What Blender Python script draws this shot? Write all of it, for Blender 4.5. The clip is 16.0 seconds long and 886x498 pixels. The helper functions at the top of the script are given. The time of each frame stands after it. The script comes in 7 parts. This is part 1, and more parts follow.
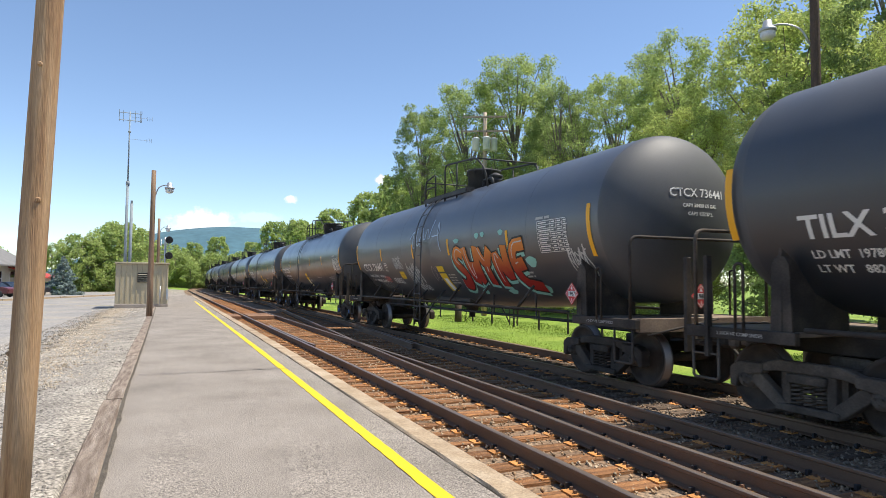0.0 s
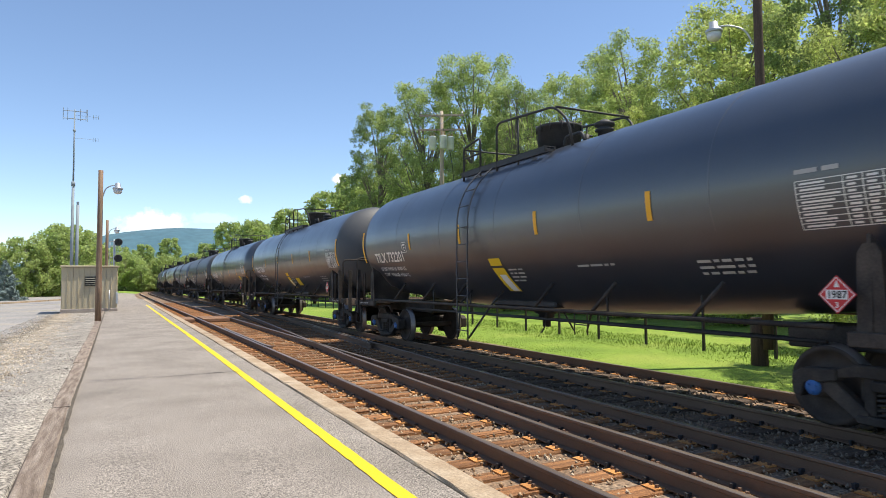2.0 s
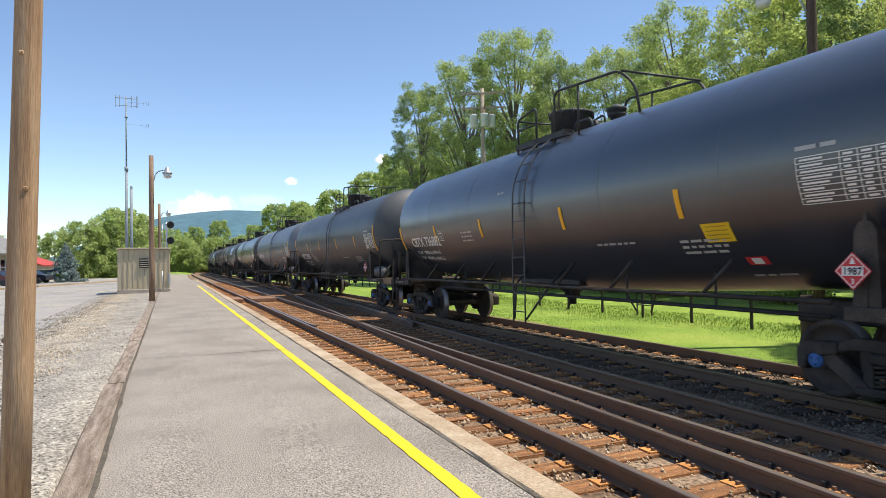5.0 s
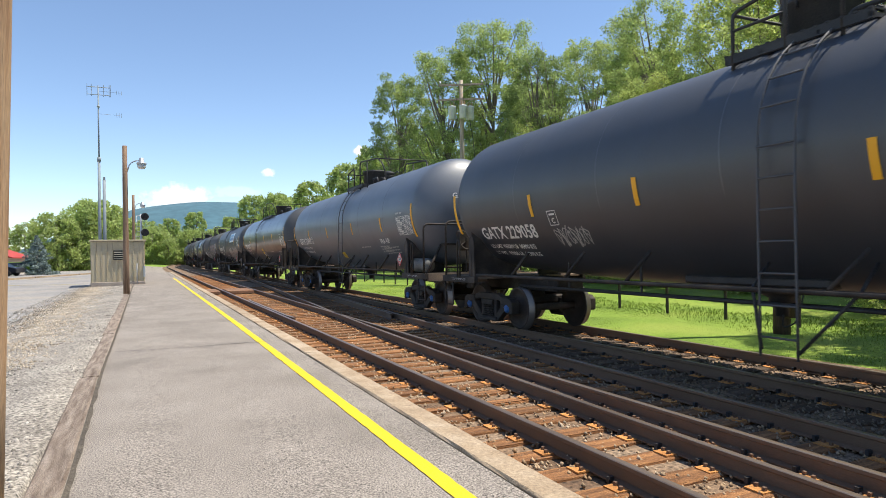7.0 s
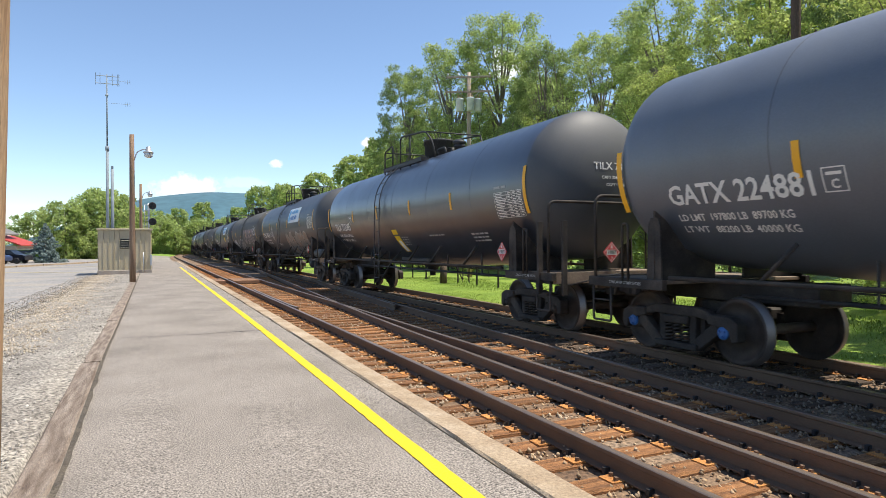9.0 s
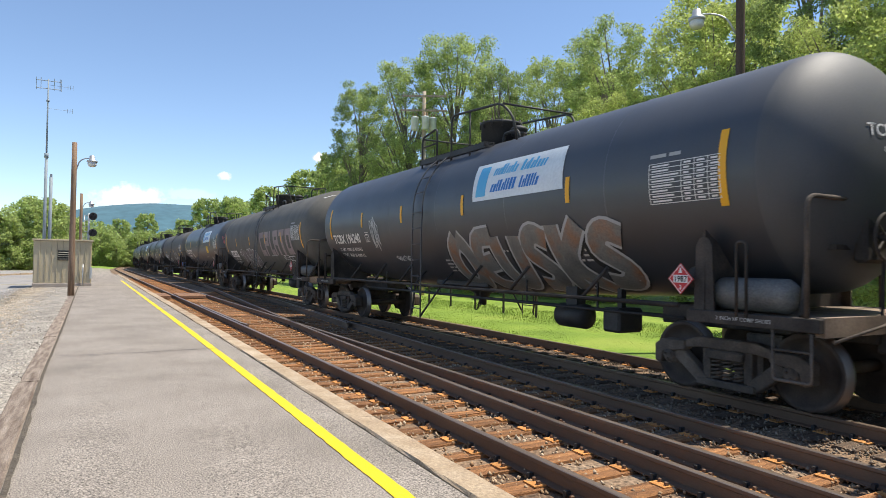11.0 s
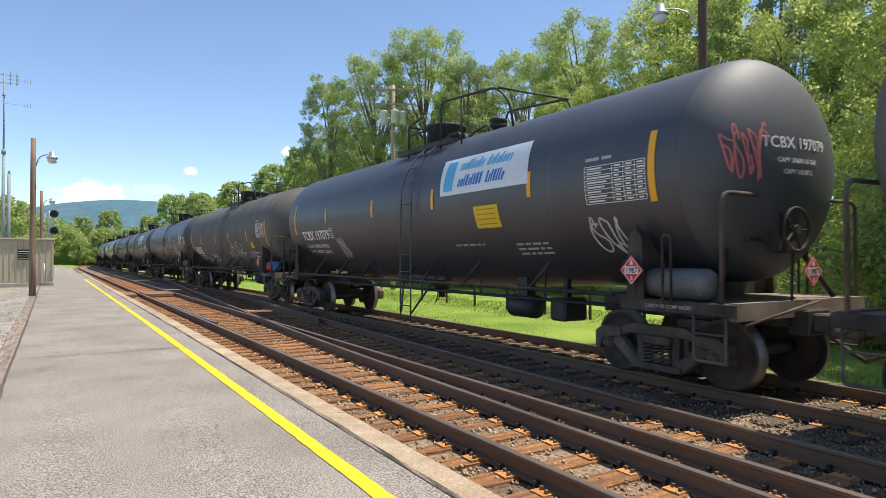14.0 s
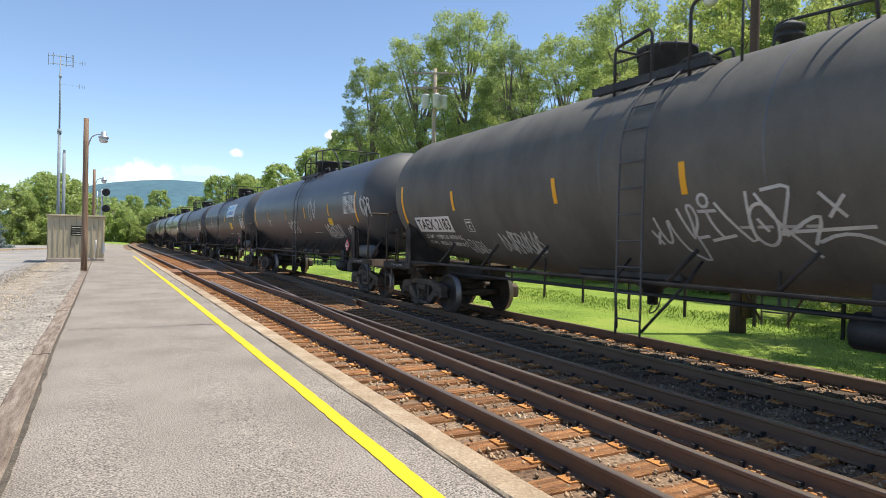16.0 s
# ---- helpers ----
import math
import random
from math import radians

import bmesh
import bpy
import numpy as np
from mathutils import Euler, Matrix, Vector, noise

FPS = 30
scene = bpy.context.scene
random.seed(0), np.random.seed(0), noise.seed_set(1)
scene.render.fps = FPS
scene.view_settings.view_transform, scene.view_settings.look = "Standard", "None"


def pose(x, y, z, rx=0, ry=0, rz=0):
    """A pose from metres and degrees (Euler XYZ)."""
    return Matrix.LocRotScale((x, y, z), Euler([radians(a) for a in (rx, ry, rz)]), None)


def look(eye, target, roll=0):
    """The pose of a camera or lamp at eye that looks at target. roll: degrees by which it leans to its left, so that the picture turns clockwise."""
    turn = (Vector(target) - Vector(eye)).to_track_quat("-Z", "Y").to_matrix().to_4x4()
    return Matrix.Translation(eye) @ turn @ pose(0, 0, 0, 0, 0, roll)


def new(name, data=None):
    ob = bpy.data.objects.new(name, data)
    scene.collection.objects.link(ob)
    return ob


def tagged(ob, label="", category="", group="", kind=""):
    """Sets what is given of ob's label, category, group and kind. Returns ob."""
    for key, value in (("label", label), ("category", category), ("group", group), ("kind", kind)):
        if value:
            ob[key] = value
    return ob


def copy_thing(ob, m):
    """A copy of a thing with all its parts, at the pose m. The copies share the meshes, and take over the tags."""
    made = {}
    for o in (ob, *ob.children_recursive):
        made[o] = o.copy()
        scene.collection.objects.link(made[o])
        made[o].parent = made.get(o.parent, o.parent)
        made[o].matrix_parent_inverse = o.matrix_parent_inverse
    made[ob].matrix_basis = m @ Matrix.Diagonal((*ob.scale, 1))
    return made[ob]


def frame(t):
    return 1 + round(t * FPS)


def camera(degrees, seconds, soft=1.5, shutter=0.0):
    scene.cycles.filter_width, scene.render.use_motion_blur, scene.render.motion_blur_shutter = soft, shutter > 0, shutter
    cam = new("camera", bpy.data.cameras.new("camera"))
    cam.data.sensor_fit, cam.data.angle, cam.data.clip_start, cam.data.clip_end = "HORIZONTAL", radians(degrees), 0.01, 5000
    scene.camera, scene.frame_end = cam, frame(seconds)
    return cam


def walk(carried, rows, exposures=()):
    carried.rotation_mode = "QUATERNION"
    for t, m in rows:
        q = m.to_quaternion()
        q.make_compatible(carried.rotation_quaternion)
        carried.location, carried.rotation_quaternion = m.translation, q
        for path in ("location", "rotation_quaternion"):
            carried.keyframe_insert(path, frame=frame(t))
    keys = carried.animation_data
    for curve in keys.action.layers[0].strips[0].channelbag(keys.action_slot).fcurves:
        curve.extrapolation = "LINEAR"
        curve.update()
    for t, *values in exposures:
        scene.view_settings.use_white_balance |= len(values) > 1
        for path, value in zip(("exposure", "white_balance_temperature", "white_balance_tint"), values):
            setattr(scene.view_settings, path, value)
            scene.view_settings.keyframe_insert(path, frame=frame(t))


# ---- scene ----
cam = camera(69.44, 16.0, soft=0.75, shutter=0.07)
# seconds, x, y, z, tilt above level, lean, turn
PATH = [
    (0.0, -3.467, 0.058, 1.696, 3.07, -0.48, -22.77),
    (0.5, -3.481, 0.064, 1.689, 3.13, -0.95, -23.75),
    (1.0, -3.472, 0.083, 1.685, 3.06, -0.94, -25.16),
    (1.5, -3.469, 0.086, 1.684, 2.98, -0.36, -26.32),
    (2.0, -3.453, 0.053, 1.689, 2.96, 0.43, -26.45),
    (2.5, -3.432, 0.029, 1.696, 2.78, 0.29, -26.12),
    (3.0, -3.414, -0.004, 1.701, 3.55, 1.19, -24.69),
    (3.5, -3.399, -0.019, 1.698, 3.52, 1.30, -23.75),
    (4.0, -3.395, -0.033, 1.691, 2.81, 0.74, -23.39),
    (4.5, -3.385, -0.037, 1.695, 1.62, 0.99, -22.91),
    (5.0, -3.380, -0.026, 1.695, 1.13, 0.88, -22.53),
    (7.5, -3.391, -0.032, 1.680, 0.22, 0.95, -24.66),
    (8.0, -3.359, -0.062, 1.671, 0.08, 0.81, -24.51),
    (8.5, -3.321, -0.065, 1.663, -0.05, 0.44, -23.85),
    (9.0, -3.318, -0.039, 1.647, -0.24, 0.26, -23.84),
    (11.5, -3.433, 0.048, 1.684, 1.56, -0.97, -29.39),
    (12.0, -3.437, 0.064, 1.684, 1.20, -1.20, -30.19),
    (12.5, -3.439, 0.074, 1.684, 0.96, -1.03, -30.81),
    (13.0, -3.451, 0.048, 1.690, 0.85, -0.49, -31.14),
    (13.5, -3.455, 0.029, 1.691, 0.76, -0.46, -31.14),
    (14.0, -3.421, -0.016, 1.702, 0.76, 0.05, -30.82),
    (14.5, -3.374, -0.066, 1.696, 0.87, -0.09, -30.35),
    (15.0, -3.324, -0.108, 1.671, 0.74, -0.09, -29.18),
    (15.5, -3.314, -0.098, 1.662, 0.06, 0.25, -27.71),
    (16.0, -3.351, -0.030, 1.680, -0.59, -1.26, -27.28),
]
walk(cam, [(t, pose(x, y, z, 90 + p, r, w)) for t, x, y, z, p, r, w in PATH])

# ---- world and sun ----
SUN = Vector((0.387, -0.126, 0.9135))
world = bpy.data.worlds.new("world")
scene.world = world
world.use_nodes = True
wn = world.node_tree.nodes
sky = wn.new("ShaderNodeTexSky")
sky.sky_type, sky.sun_disc = "NISHITA", False
sky.sun_elevation = math.asin(SUN.z)
sky.sun_rotation = math.atan2(SUN.x, SUN.y)
sky.air_density, sky.dust_density, sky.ozone_density = 0.8, 0.0, 1.35
wn["Background"].inputs["Strength"].default_value = 0.15
world.node_tree.links.new(sky.outputs[0], wn["Background"].inputs["Color"])
sun = new("sun", bpy.data.lights.new("sun", "SUN"))
sun.data.energy, sun.data.angle, sun.data.color = 5.0, radians(0.53), (1.0, 0.925, 0.80)
sun.matrix_world = look((0, 0, 60), Vector((0, 0, 60)) - SUN)
scene.view_settings.exposure = 0.40


# ---- mesh helpers ----
def box(bm, x0, x1, y0, y1, z0, z1, bevel=0.0):
    vs = [bm.verts.new((x, y, z)) for x in (x0, x1) for y in (y0, y1) for z in (z0, z1)]
    fs = [bm.faces.new([vs[i] for i in q]) for q in ((0, 1, 3, 2), (4, 6, 7, 5), (0, 4, 5, 1), (2, 3, 7, 6), (0, 2, 6, 4), (1, 5, 7, 3))]
    if bevel:
        es = list({e for f in fs for e in f.edges})
        bmesh.ops.bevel(bm, geom=es, offset=bevel, segments=1, affect="EDGES")
    return vs


def sheared(bm, corners, thick):
    """A plate: four corners and a thickness vector."""
    a = [bm.verts.new(c) for c in corners]
    b = [bm.verts.new(Vector(c) + Vector(thick)) for c in corners]
    n = len(a)
    bm.faces.new(a[::-1]), bm.faces.new(b)
    for i in range(n):
        j = (i + 1) % n
        bm.faces.new((a[i], a[j], b[j], b[i]))


def ring_frame(d):
    d = d.normalized()
    u = d.cross(Vector((0, 0, 1)) if abs(d.z) < 0.9 else Vector((1, 0, 0))).normalized()
    return u, d.cross(u).normalized()


def tube(bm, pts, r, n=8, r1=None, cap=True):
    """A round bar through points."""
    pts = [Vector(p) for p in pts]
    rings = []
    for i, p in enumerate(pts):
        a, b = pts[max(i - 1, 0)], pts[min(i + 1, len(pts) - 1)]
        u, v = ring_frame(b - a)
        if rings:
            pu = (rings[-1][0].co - pts[i - 1])
            pu = (pu - (b - a).normalized() * pu.dot((b - a).normalized())).normalized()
            u, v = pu, (b - a).normalized().cross(pu)
        rr = r if r1 is None else r + (r1 - r) * i / (len(pts) - 1)
        rings.append([bm.verts.new(p + rr * (math.cos(k * 2 * math.pi / n) * u + math.sin(k * 2 * math.pi / n) * v)) for k in range(n)])
    for a, b in zip(rings, rings[1:]):
        for k in range(n):
            f = bm.faces.new((a[k], a[(k + 1) % n], b[(k + 1) % n], b[k]))
            f.smooth = n > 5
    if cap:
        bm.faces.new(rings[0][::-1]), bm.faces.new(rings[-1])
    return rings


def lathe(bm, profile, axis="z", n=32, centre=(0, 0, 0), cap=True):
    """A turned body: profile of (along, radius)."""
    c = Vector(centre)
    rings = []
    for a, r in profile:
        ring = []
        for k in range(n):
            w = 2 * math.pi * k / n
            p, q = r * math.cos(w), r * math.sin(w)
            ring.append(bm.verts.new(c + Vector({"z": (p, q, a), "y": (q, a, p), "x": (a, p, q)}[axis])))
        rings.append(ring)
    for a, b in zip(rings, rings[1:]):
        for k in range(n):
            bm.faces.new((a[k], a[(k + 1) % n], b[(k + 1) % n], b[k])).smooth = True
    if cap:
        bm.faces.new(rings[0][::-1]), bm.faces.new(rings[-1])


def bent(pts, radius=0.1, steps=5):
    """Points with rounded corners."""
    pts = [Vector(p) for p in pts]
    out = [pts[0]]
    for a, b, c in zip(pts, pts[1:], pts[2:]):
        r = min(radius, (a - b).length * 0.49, (c - b).length * 0.49)
        p, q = b + (a - b).normalized() * r, b + (c - b).normalized() * r
        for i in range(steps + 1):
            t = i / steps
            out.append((1 - t) ** 2 * p + 2 * t * (1 - t) * b + t * t * q)
    return out + [pts[-1]]


def to_mesh(name, bm, material):
    bmesh.ops.recalc_face_normals(bm, faces=bm.faces)
    me = bpy.data.meshes.new(name)
    bm.to_mesh(me)
    bm.free()
    for m in material if isinstance(material, (list, tuple)) else [material]:
        me.materials.append(m)
    return me


def part(name, bm, material, parent=None, label="", at=None):
    ob = new(name, to_mesh(name, bm, material) if isinstance(bm, bmesh.types.BMesh) else bm)
    if parent:
        ob.parent = parent
    if at is not None:
        ob.matrix_basis = at if isinstance(at, Matrix) else Matrix.Translation(at)
    return tagged(ob, label)


def soup(name, verts, faces, material):
    """A mesh straight from arrays (equal face sizes)."""
    verts, faces = np.asarray(verts, np.float32), np.asarray(faces, np.int32)
    me = bpy.data.meshes.new(name)
    k = faces.shape[1]
    me.vertices.add(len(verts)), me.loops.add(faces.size), me.polygons.add(len(faces))
    me.vertices.foreach_set("co", verts.ravel())
    me.loops.foreach_set("vertex_index", faces.ravel())
    me.polygons.foreach_set("loop_start", np.arange(0, faces.size, k, dtype=np.int32))
    me.update(calc_edges=True)
    me.materials.append(material)
    return me


# ---- materials ----
def surface(name, colours, scale=4.0, fine=60.0, rough=0.8, metal=0.0, bump=0.3, spread=0.15, stretch=(1, 1, 1), vary=0.0, island=0.0, spec=0.5, coat=0.0):
    """Large stains between the colours, fine grain over them, and a fine relief."""
    m = bpy.data.materials.new(name)
    m.use_nodes = True
    nt, nodes = m.node_tree, m.node_tree.nodes
    b = nodes["Principled BSDF"]
    tc, mp = nodes.new("ShaderNodeTexCoord"), nodes.new("ShaderNodeMapping")
    mp.inputs["Scale"].default_value = stretch
    nt.links.new(tc.outputs["Object"], mp.inputs[0])
    big, small = nodes.new("ShaderNodeTexNoise"), nodes.new("ShaderNodeTexNoise")
    for n, s, d in ((big, scale, 6), (small, fine, 3)):
        n.inputs["Scale"].default_value, n.inputs["Detail"].default_value = s, d
        nt.links.new(mp.outputs[0], n.inputs["Vector"])
    ramp = nodes.new("ShaderNodeValToRGB")
    els = ramp.color_ramp.elements
    while len(els) < len(colours):
        els.new(0.5)
    for i, c in enumerate(colours):
        els[i].position = 0.3 + 0.4 * i / max(1, len(colours) - 1)
        els[i].color = (*c, 1)
    nt.links.new(big.outputs[0], ramp.inputs[0])
    hsv = nodes.new("ShaderNodeHueSaturation")
    nt.links.new(ramp.outputs[0], hsv.inputs["Color"])
    rng = nodes.new("ShaderNodeMapRange")
    rng.inputs[1].default_value, rng.inputs[2].default_value = 0.25, 0.75
    rng.inputs[3].default_value, rng.inputs[4].default_value = 1 - spread * 2, 1 + spread * 2
    nt.links.new(small.outputs[0], rng.inputs[0])
    last = rng.outputs[0]
    for amount, kind in ((vary, "object"), (island, "island")):
        if amount:
            src = nodes.new("ShaderNodeObjectInfo").outputs["Random"] if kind == "object" else nodes.new("ShaderNodeNewGeometry").outputs["Random Per Island"]
            mr, mul = nodes.new("ShaderNodeMapRange"), nodes.new("ShaderNodeMath")
            mr.inputs[3].default_value, mr.inputs[4].default_value = 1 - amount, 1 + amount
            mul.operation = "MULTIPLY"
            nt.links.new(src, mr.inputs[0]), nt.links.new(mr.outputs[0], mul.inputs[0]), nt.links.new(last, mul.inputs[1])
            last = mul.outputs[0]
    nt.links.new(last, hsv.inputs["Value"])
    nt.links.new(hsv.outputs[0], b.inputs["Base Color"])
    b.inputs["Roughness"].default_value, b.inputs["Metallic"].default_value = rough, metal
    b.inputs["Specular IOR Level"].default_value = spec
    if coat:
        b.inputs["Coat Weight"].default_value, b.inputs["Coat Roughness"].default_value = coat, 0.24
    if bump:
        bp = nodes.new("ShaderNodeBump")
        bp.inputs["Strength"].default_value, bp.inputs["Distance"].default_value = bump, 0.02
        nt.links.new(small.outputs[0], bp.inputs["Height"])
        nt.links.new(bp.outputs[0], b.inputs["Normal"])
    return m


def plain(name, colour, rough=0.6, metal=0.0, glow=0.0):
    m = bpy.data.materials.new(name)
    m.use_nodes = True
    b = m.node_tree.nodes["Principled BSDF"]
    b.inputs["Base Color"].default_value = (*colour, 1)
    b.inputs["Roughness"].default_value, b.inputs["Metallic"].default_value = rough, metal
    return m


M_ASPHALT = surface("worn_asphalt", [(0.20, 0.174, 0.147), (0.25, 0.218, 0.186), (0.29, 0.255, 0.219)], 0.9, 85, 0.95, bump=0.35, spread=0.55)
M_LOT = surface("lot_gravel", [(0.21, 0.185, 0.155), (0.275, 0.245, 0.21), (0.335, 0.30, 0.255)], 0.5, 22, 0.95, bump=1.0, spread=0.45)
M_LOTASPHALT = surface("lot_asphalt", [(0.22, 0.21, 0.20), (0.28, 0.265, 0.25), (0.33, 0.29, 0.235)], 0.35, 12, 0.95, bump=0.3, spread=0.15)
M_BALLAST = surface("ballast_bed", [(0.12, 0.072, 0.042), (0.21, 0.135, 0.08), (0.27, 0.195, 0.13)], 1.2, 24, 0.95, bump=1.0, spread=0.4)
M_STONE = surface("ballast_stone", [(0.14, 0.10, 0.068), (0.20, 0.152, 0.106), (0.27, 0.215, 0.155)], 2.0, 40, 0.9, bump=0.4, spread=0.15, island=0.45)
M_RUSTSTONE = surface("rusty_ballast_stone", [(0.25, 0.15, 0.075), (0.37, 0.26, 0.155), (0.46, 0.365, 0.255)], 2.0, 40, 0.9, bump=0.4, spread=0.15, island=0.4)
M_GRASS = surface("grass_turf", [(0.115, 0.19, 0.015), (0.18, 0.275, 0.024), (0.25, 0.31, 0.045)], 0.35, 25, 0.9, bump=0.8, spread=0.3)
M_BLADE = surface("grass_blades", [(0.125, 0.20, 0.016), (0.205, 0.29, 0.028)], 0.5, 10, 0.8, bump=0, spread=0.1, island=0.35)
M_KERB = surface("kerb_concrete", [(0.27, 0.19, 0.115), (0.37, 0.28, 0.185), (0.44, 0.35, 0.25)], 2.5, 45, 0.9, bump=0.6, spread=0.14, vary=0.1)
M_YELLOW = surface("yellow_line_paint", [(0.74, 0.52, 0.008), (0.80, 0.58, 0.01)], 2.0, 80, 0.7, bump=0.4, spread=0.07)
M_TIMBER = surface("weathered_timber", [(0.12, 0.082, 0.06), (0.25, 0.195, 0.15), (0.36, 0.295, 0.24)], 3, 40, 0.9, bump=0.8, spread=0.25, stretch=(6, 0.6, 6), vary=0.15)
M_TIE = surface("tie_timber", [(0.12, 0.056, 0.025), (0.26, 0.118, 0.044), (0.41, 0.195, 0.075)], 3, 40, 0.9, bump=0.8, spread=0.25, stretch=(0.6, 5, 5), vary=0.42)
M_TIEDARK = surface("creosoted_tie", [(0.06, 0.042, 0.032), (0.12, 0.082, 0.056), (0.20, 0.125, 0.075)], 3, 40, 0.9, bump=0.8, spread=0.25, stretch=(0.6, 5, 5), vary=0.3)
M_RAIL = surface("rusty_rail_web", [(0.125, 0.073, 0.043), (0.185, 0.112, 0.066)], 1.2, 60, 0.75, bump=0.12, spread=0.07, stretch=(2, 0.5, 2))
M_RAILTOP = surface("worn_rail_head", [(0.24, 0.175, 0.13), (0.37, 0.295, 0.235)], 1.5, 60, 0.38, 0.7, bump=0.1, spread=0.1, stretch=(8, 0.3, 8))
M_PLATE = surface("rusty_tie_plate", [(0.44, 0.18, 0.045), (0.58, 0.265, 0.075)], 6, 80, 0.85, bump=0.5, spread=0.2, island=0.25)
M_POLE = surface("pole_wood", [(0.25, 0.135, 0.068), (0.40, 0.25, 0.135), (0.46, 0.32, 0.195)], 2.0, 30, 0.85, bump=0.5, spread=0.15, stretch=(7, 7, 0.35))
M_POLEMID = surface("brown_pole_wood", [(0.14, 0.085, 0.052), (0.24, 0.155, 0.10), (0.32, 0.22, 0.15)], 2.0, 30, 0.85, bump=0.5, spread=0.15, stretch=(7, 7, 0.35))
M_POLEDARK = surface("dark_pole_wood", [(0.07, 0.045, 0.032), (0.13, 0.085, 0.06)], 2.5, 30, 0.85, bump=0.7, spread=0.2, stretch=(7, 7, 0.35))
M_GALV = surface("galvanised_steel", [(0.40, 0.42, 0.44), (0.52, 0.54, 0.56)], 5, 60, 0.45, 0.6, bump=0.1, spread=0.08)
M_BLACK = surface("black_iron", [(0.015, 0.015, 0.017), (0.035, 0.034, 0.034)], 3, 50, 0.6, bump=0.2, spread=0.2)
M_TRUCK = surface("dusty_cast_steel", [(0.025, 0.022, 0.02), (0.045, 0.039, 0.035), (0.085, 0.069, 0.057)], 2.5, 40, 0.75, bump=0.12, spread=0.1, spec=0.25)
M_TRUCKDUST = surface("brown_dusted_steel", [(0.05, 0.042, 0.036), (0.095, 0.078, 0.065), (0.16, 0.13, 0.105)], 2.5, 40, 0.85, bump=0.12, spread=0.1, spec=0.25)
M_DECK = surface("rusty_deck_steel", [(0.12, 0.088, 0.066), (0.21, 0.155, 0.115), (0.31, 0.235, 0.17)], 2.0, 30, 0.8, bump=0.15, spread=0.1)
M_WHEEL = surface("wheel_steel", [(0.042, 0.034, 0.03), (0.085, 0.066, 0.055)], 4, 50, 0.7, 0.0, bump=0.08, spread=0.08, spec=0.25)
M_TREAD = plain("wheel_rim_worn", (0.22, 0.20, 0.19), 0.45, 0.8)
M_BARK = surface("bark", [(0.13, 0.11, 0.09), (0.26, 0.225, 0.185)], 3, 30, 0.9, bump=0.8, spread=0.25, stretch=(3, 3, 0.6))
M_WHITE = plain("white_lettering", (0.72, 0.71, 0.68), 0.7)

# ---- the lie of the line ----
def drift(y):
    """Sideways drift of the line: straight by the platform, then gently left, and right far off."""
    d = -0.0085 * max(0.0, y - 12) if y > 20 else (-0.0085 * (y - 4) ** 2 / 32 if y > 4 else 0.0)
    return d + max(0.0, y - 120) ** 2 / 1100


def lead(y):
    """The left rail of the crossover from the platform road to the far road."""
    return 0.93 + (0.0016 * y * y if y < 20 else 0.64 + 0.060 * (y - 20)) if y > 0 else 0.93 + 0.0002 * y * y


TRAIN_X = 4.71
PLAT_Z = 0.15
BED = -0.19


def strip(name, xs, ys, zs, material, thick=0.0, follow=True):
    """A band laid along the line: a cross-section of (x, z) swept over the stations ys."""
    bm = bmesh.new()
    rows = [[bm.verts.new((x + (drift(y) if follow else 0), y, z)) for x, z in zip(xs, zs)] for y in ys]
    for a, b in zip(rows, rows[1:]):
        for i in range(len(xs) - 1):
            bm.faces.new((a[i], a[i + 1], b[i + 1], b[i]))
    me = to_mesh(name, bm, material)
    return me


def stations(a, b, near=2.0):
    ys, y = [], a
    while y < b:
        ys.append(y)
        y += near if y < 60 else (6 if y < 140 else 12)
    return ys + [b]


# ---- ground: one sheet to the horizon ----
def ground():
    bm = bmesh.new()
    xs = [-3000, -900, -300, -120, -60, -30, -15, -9, -6.5, -5.2, -1.0, -0.6, 6.3, 7.0, 8.0, 10, 14, 20, 30, 60, 140, 400, 1200, 3000]
    ys = [-900, -200, -60, -20, -8, 0, 6, 12, 20, 30, 45, 60, 80, 110, 150, 220, 350, 700, 1500, 3500]
    def z(x, y):
        if x <= -5.2:
            return 0.02 if x > -20 else (-0.2 if x > -100 else -2)
        if x < -0.6:
            return -0.3
        if x <= 6.3:
            return -0.28
        h = -0.42 if x < 14 else -0.5
        return h + 0.05 * noise.noise(Vector((x * 0.2, y * 0.2, 0)))
    grid = [[bm.verts.new((x + (drift(y) if abs(x) < 40 and y < 300 else 0), y, z(x, y))) for y in ys] for x in xs]
    for i in range(len(xs) - 1):
        for j in range(len(ys) - 1):
            f = bm.faces.new((grid[i][j], grid[i + 1][j], grid[i + 1][j + 1], grid[i][j + 1]))
            x, y = xs[i], ys[j]
            f.material_index = 1 if -60 <= x < -1.0 and y < 110 or -9 <= x < -1.0 and y < 150 else (2 if -1.0 <= x < 6.5 and y < 700 else 0)
    me = to_mesh("ground", bm, [M_GRASS, M_LOT, M_BALLAST])
    for p in me.polygons:
        p.use_smooth = True
    tagged(new("ground", me), "mown green grass, grey gravel and dark ballast ground", "ground", kind="structure")


ground()


# ---- platform ----
def edge_shift(y):
    """The timber edging runs slightly askew to the platform line."""
    return 0.06 if y < 5 else (0.06 - 0.022 * (y - 5) if y < 10 else -0.05 - 0.006 * (y - 10))


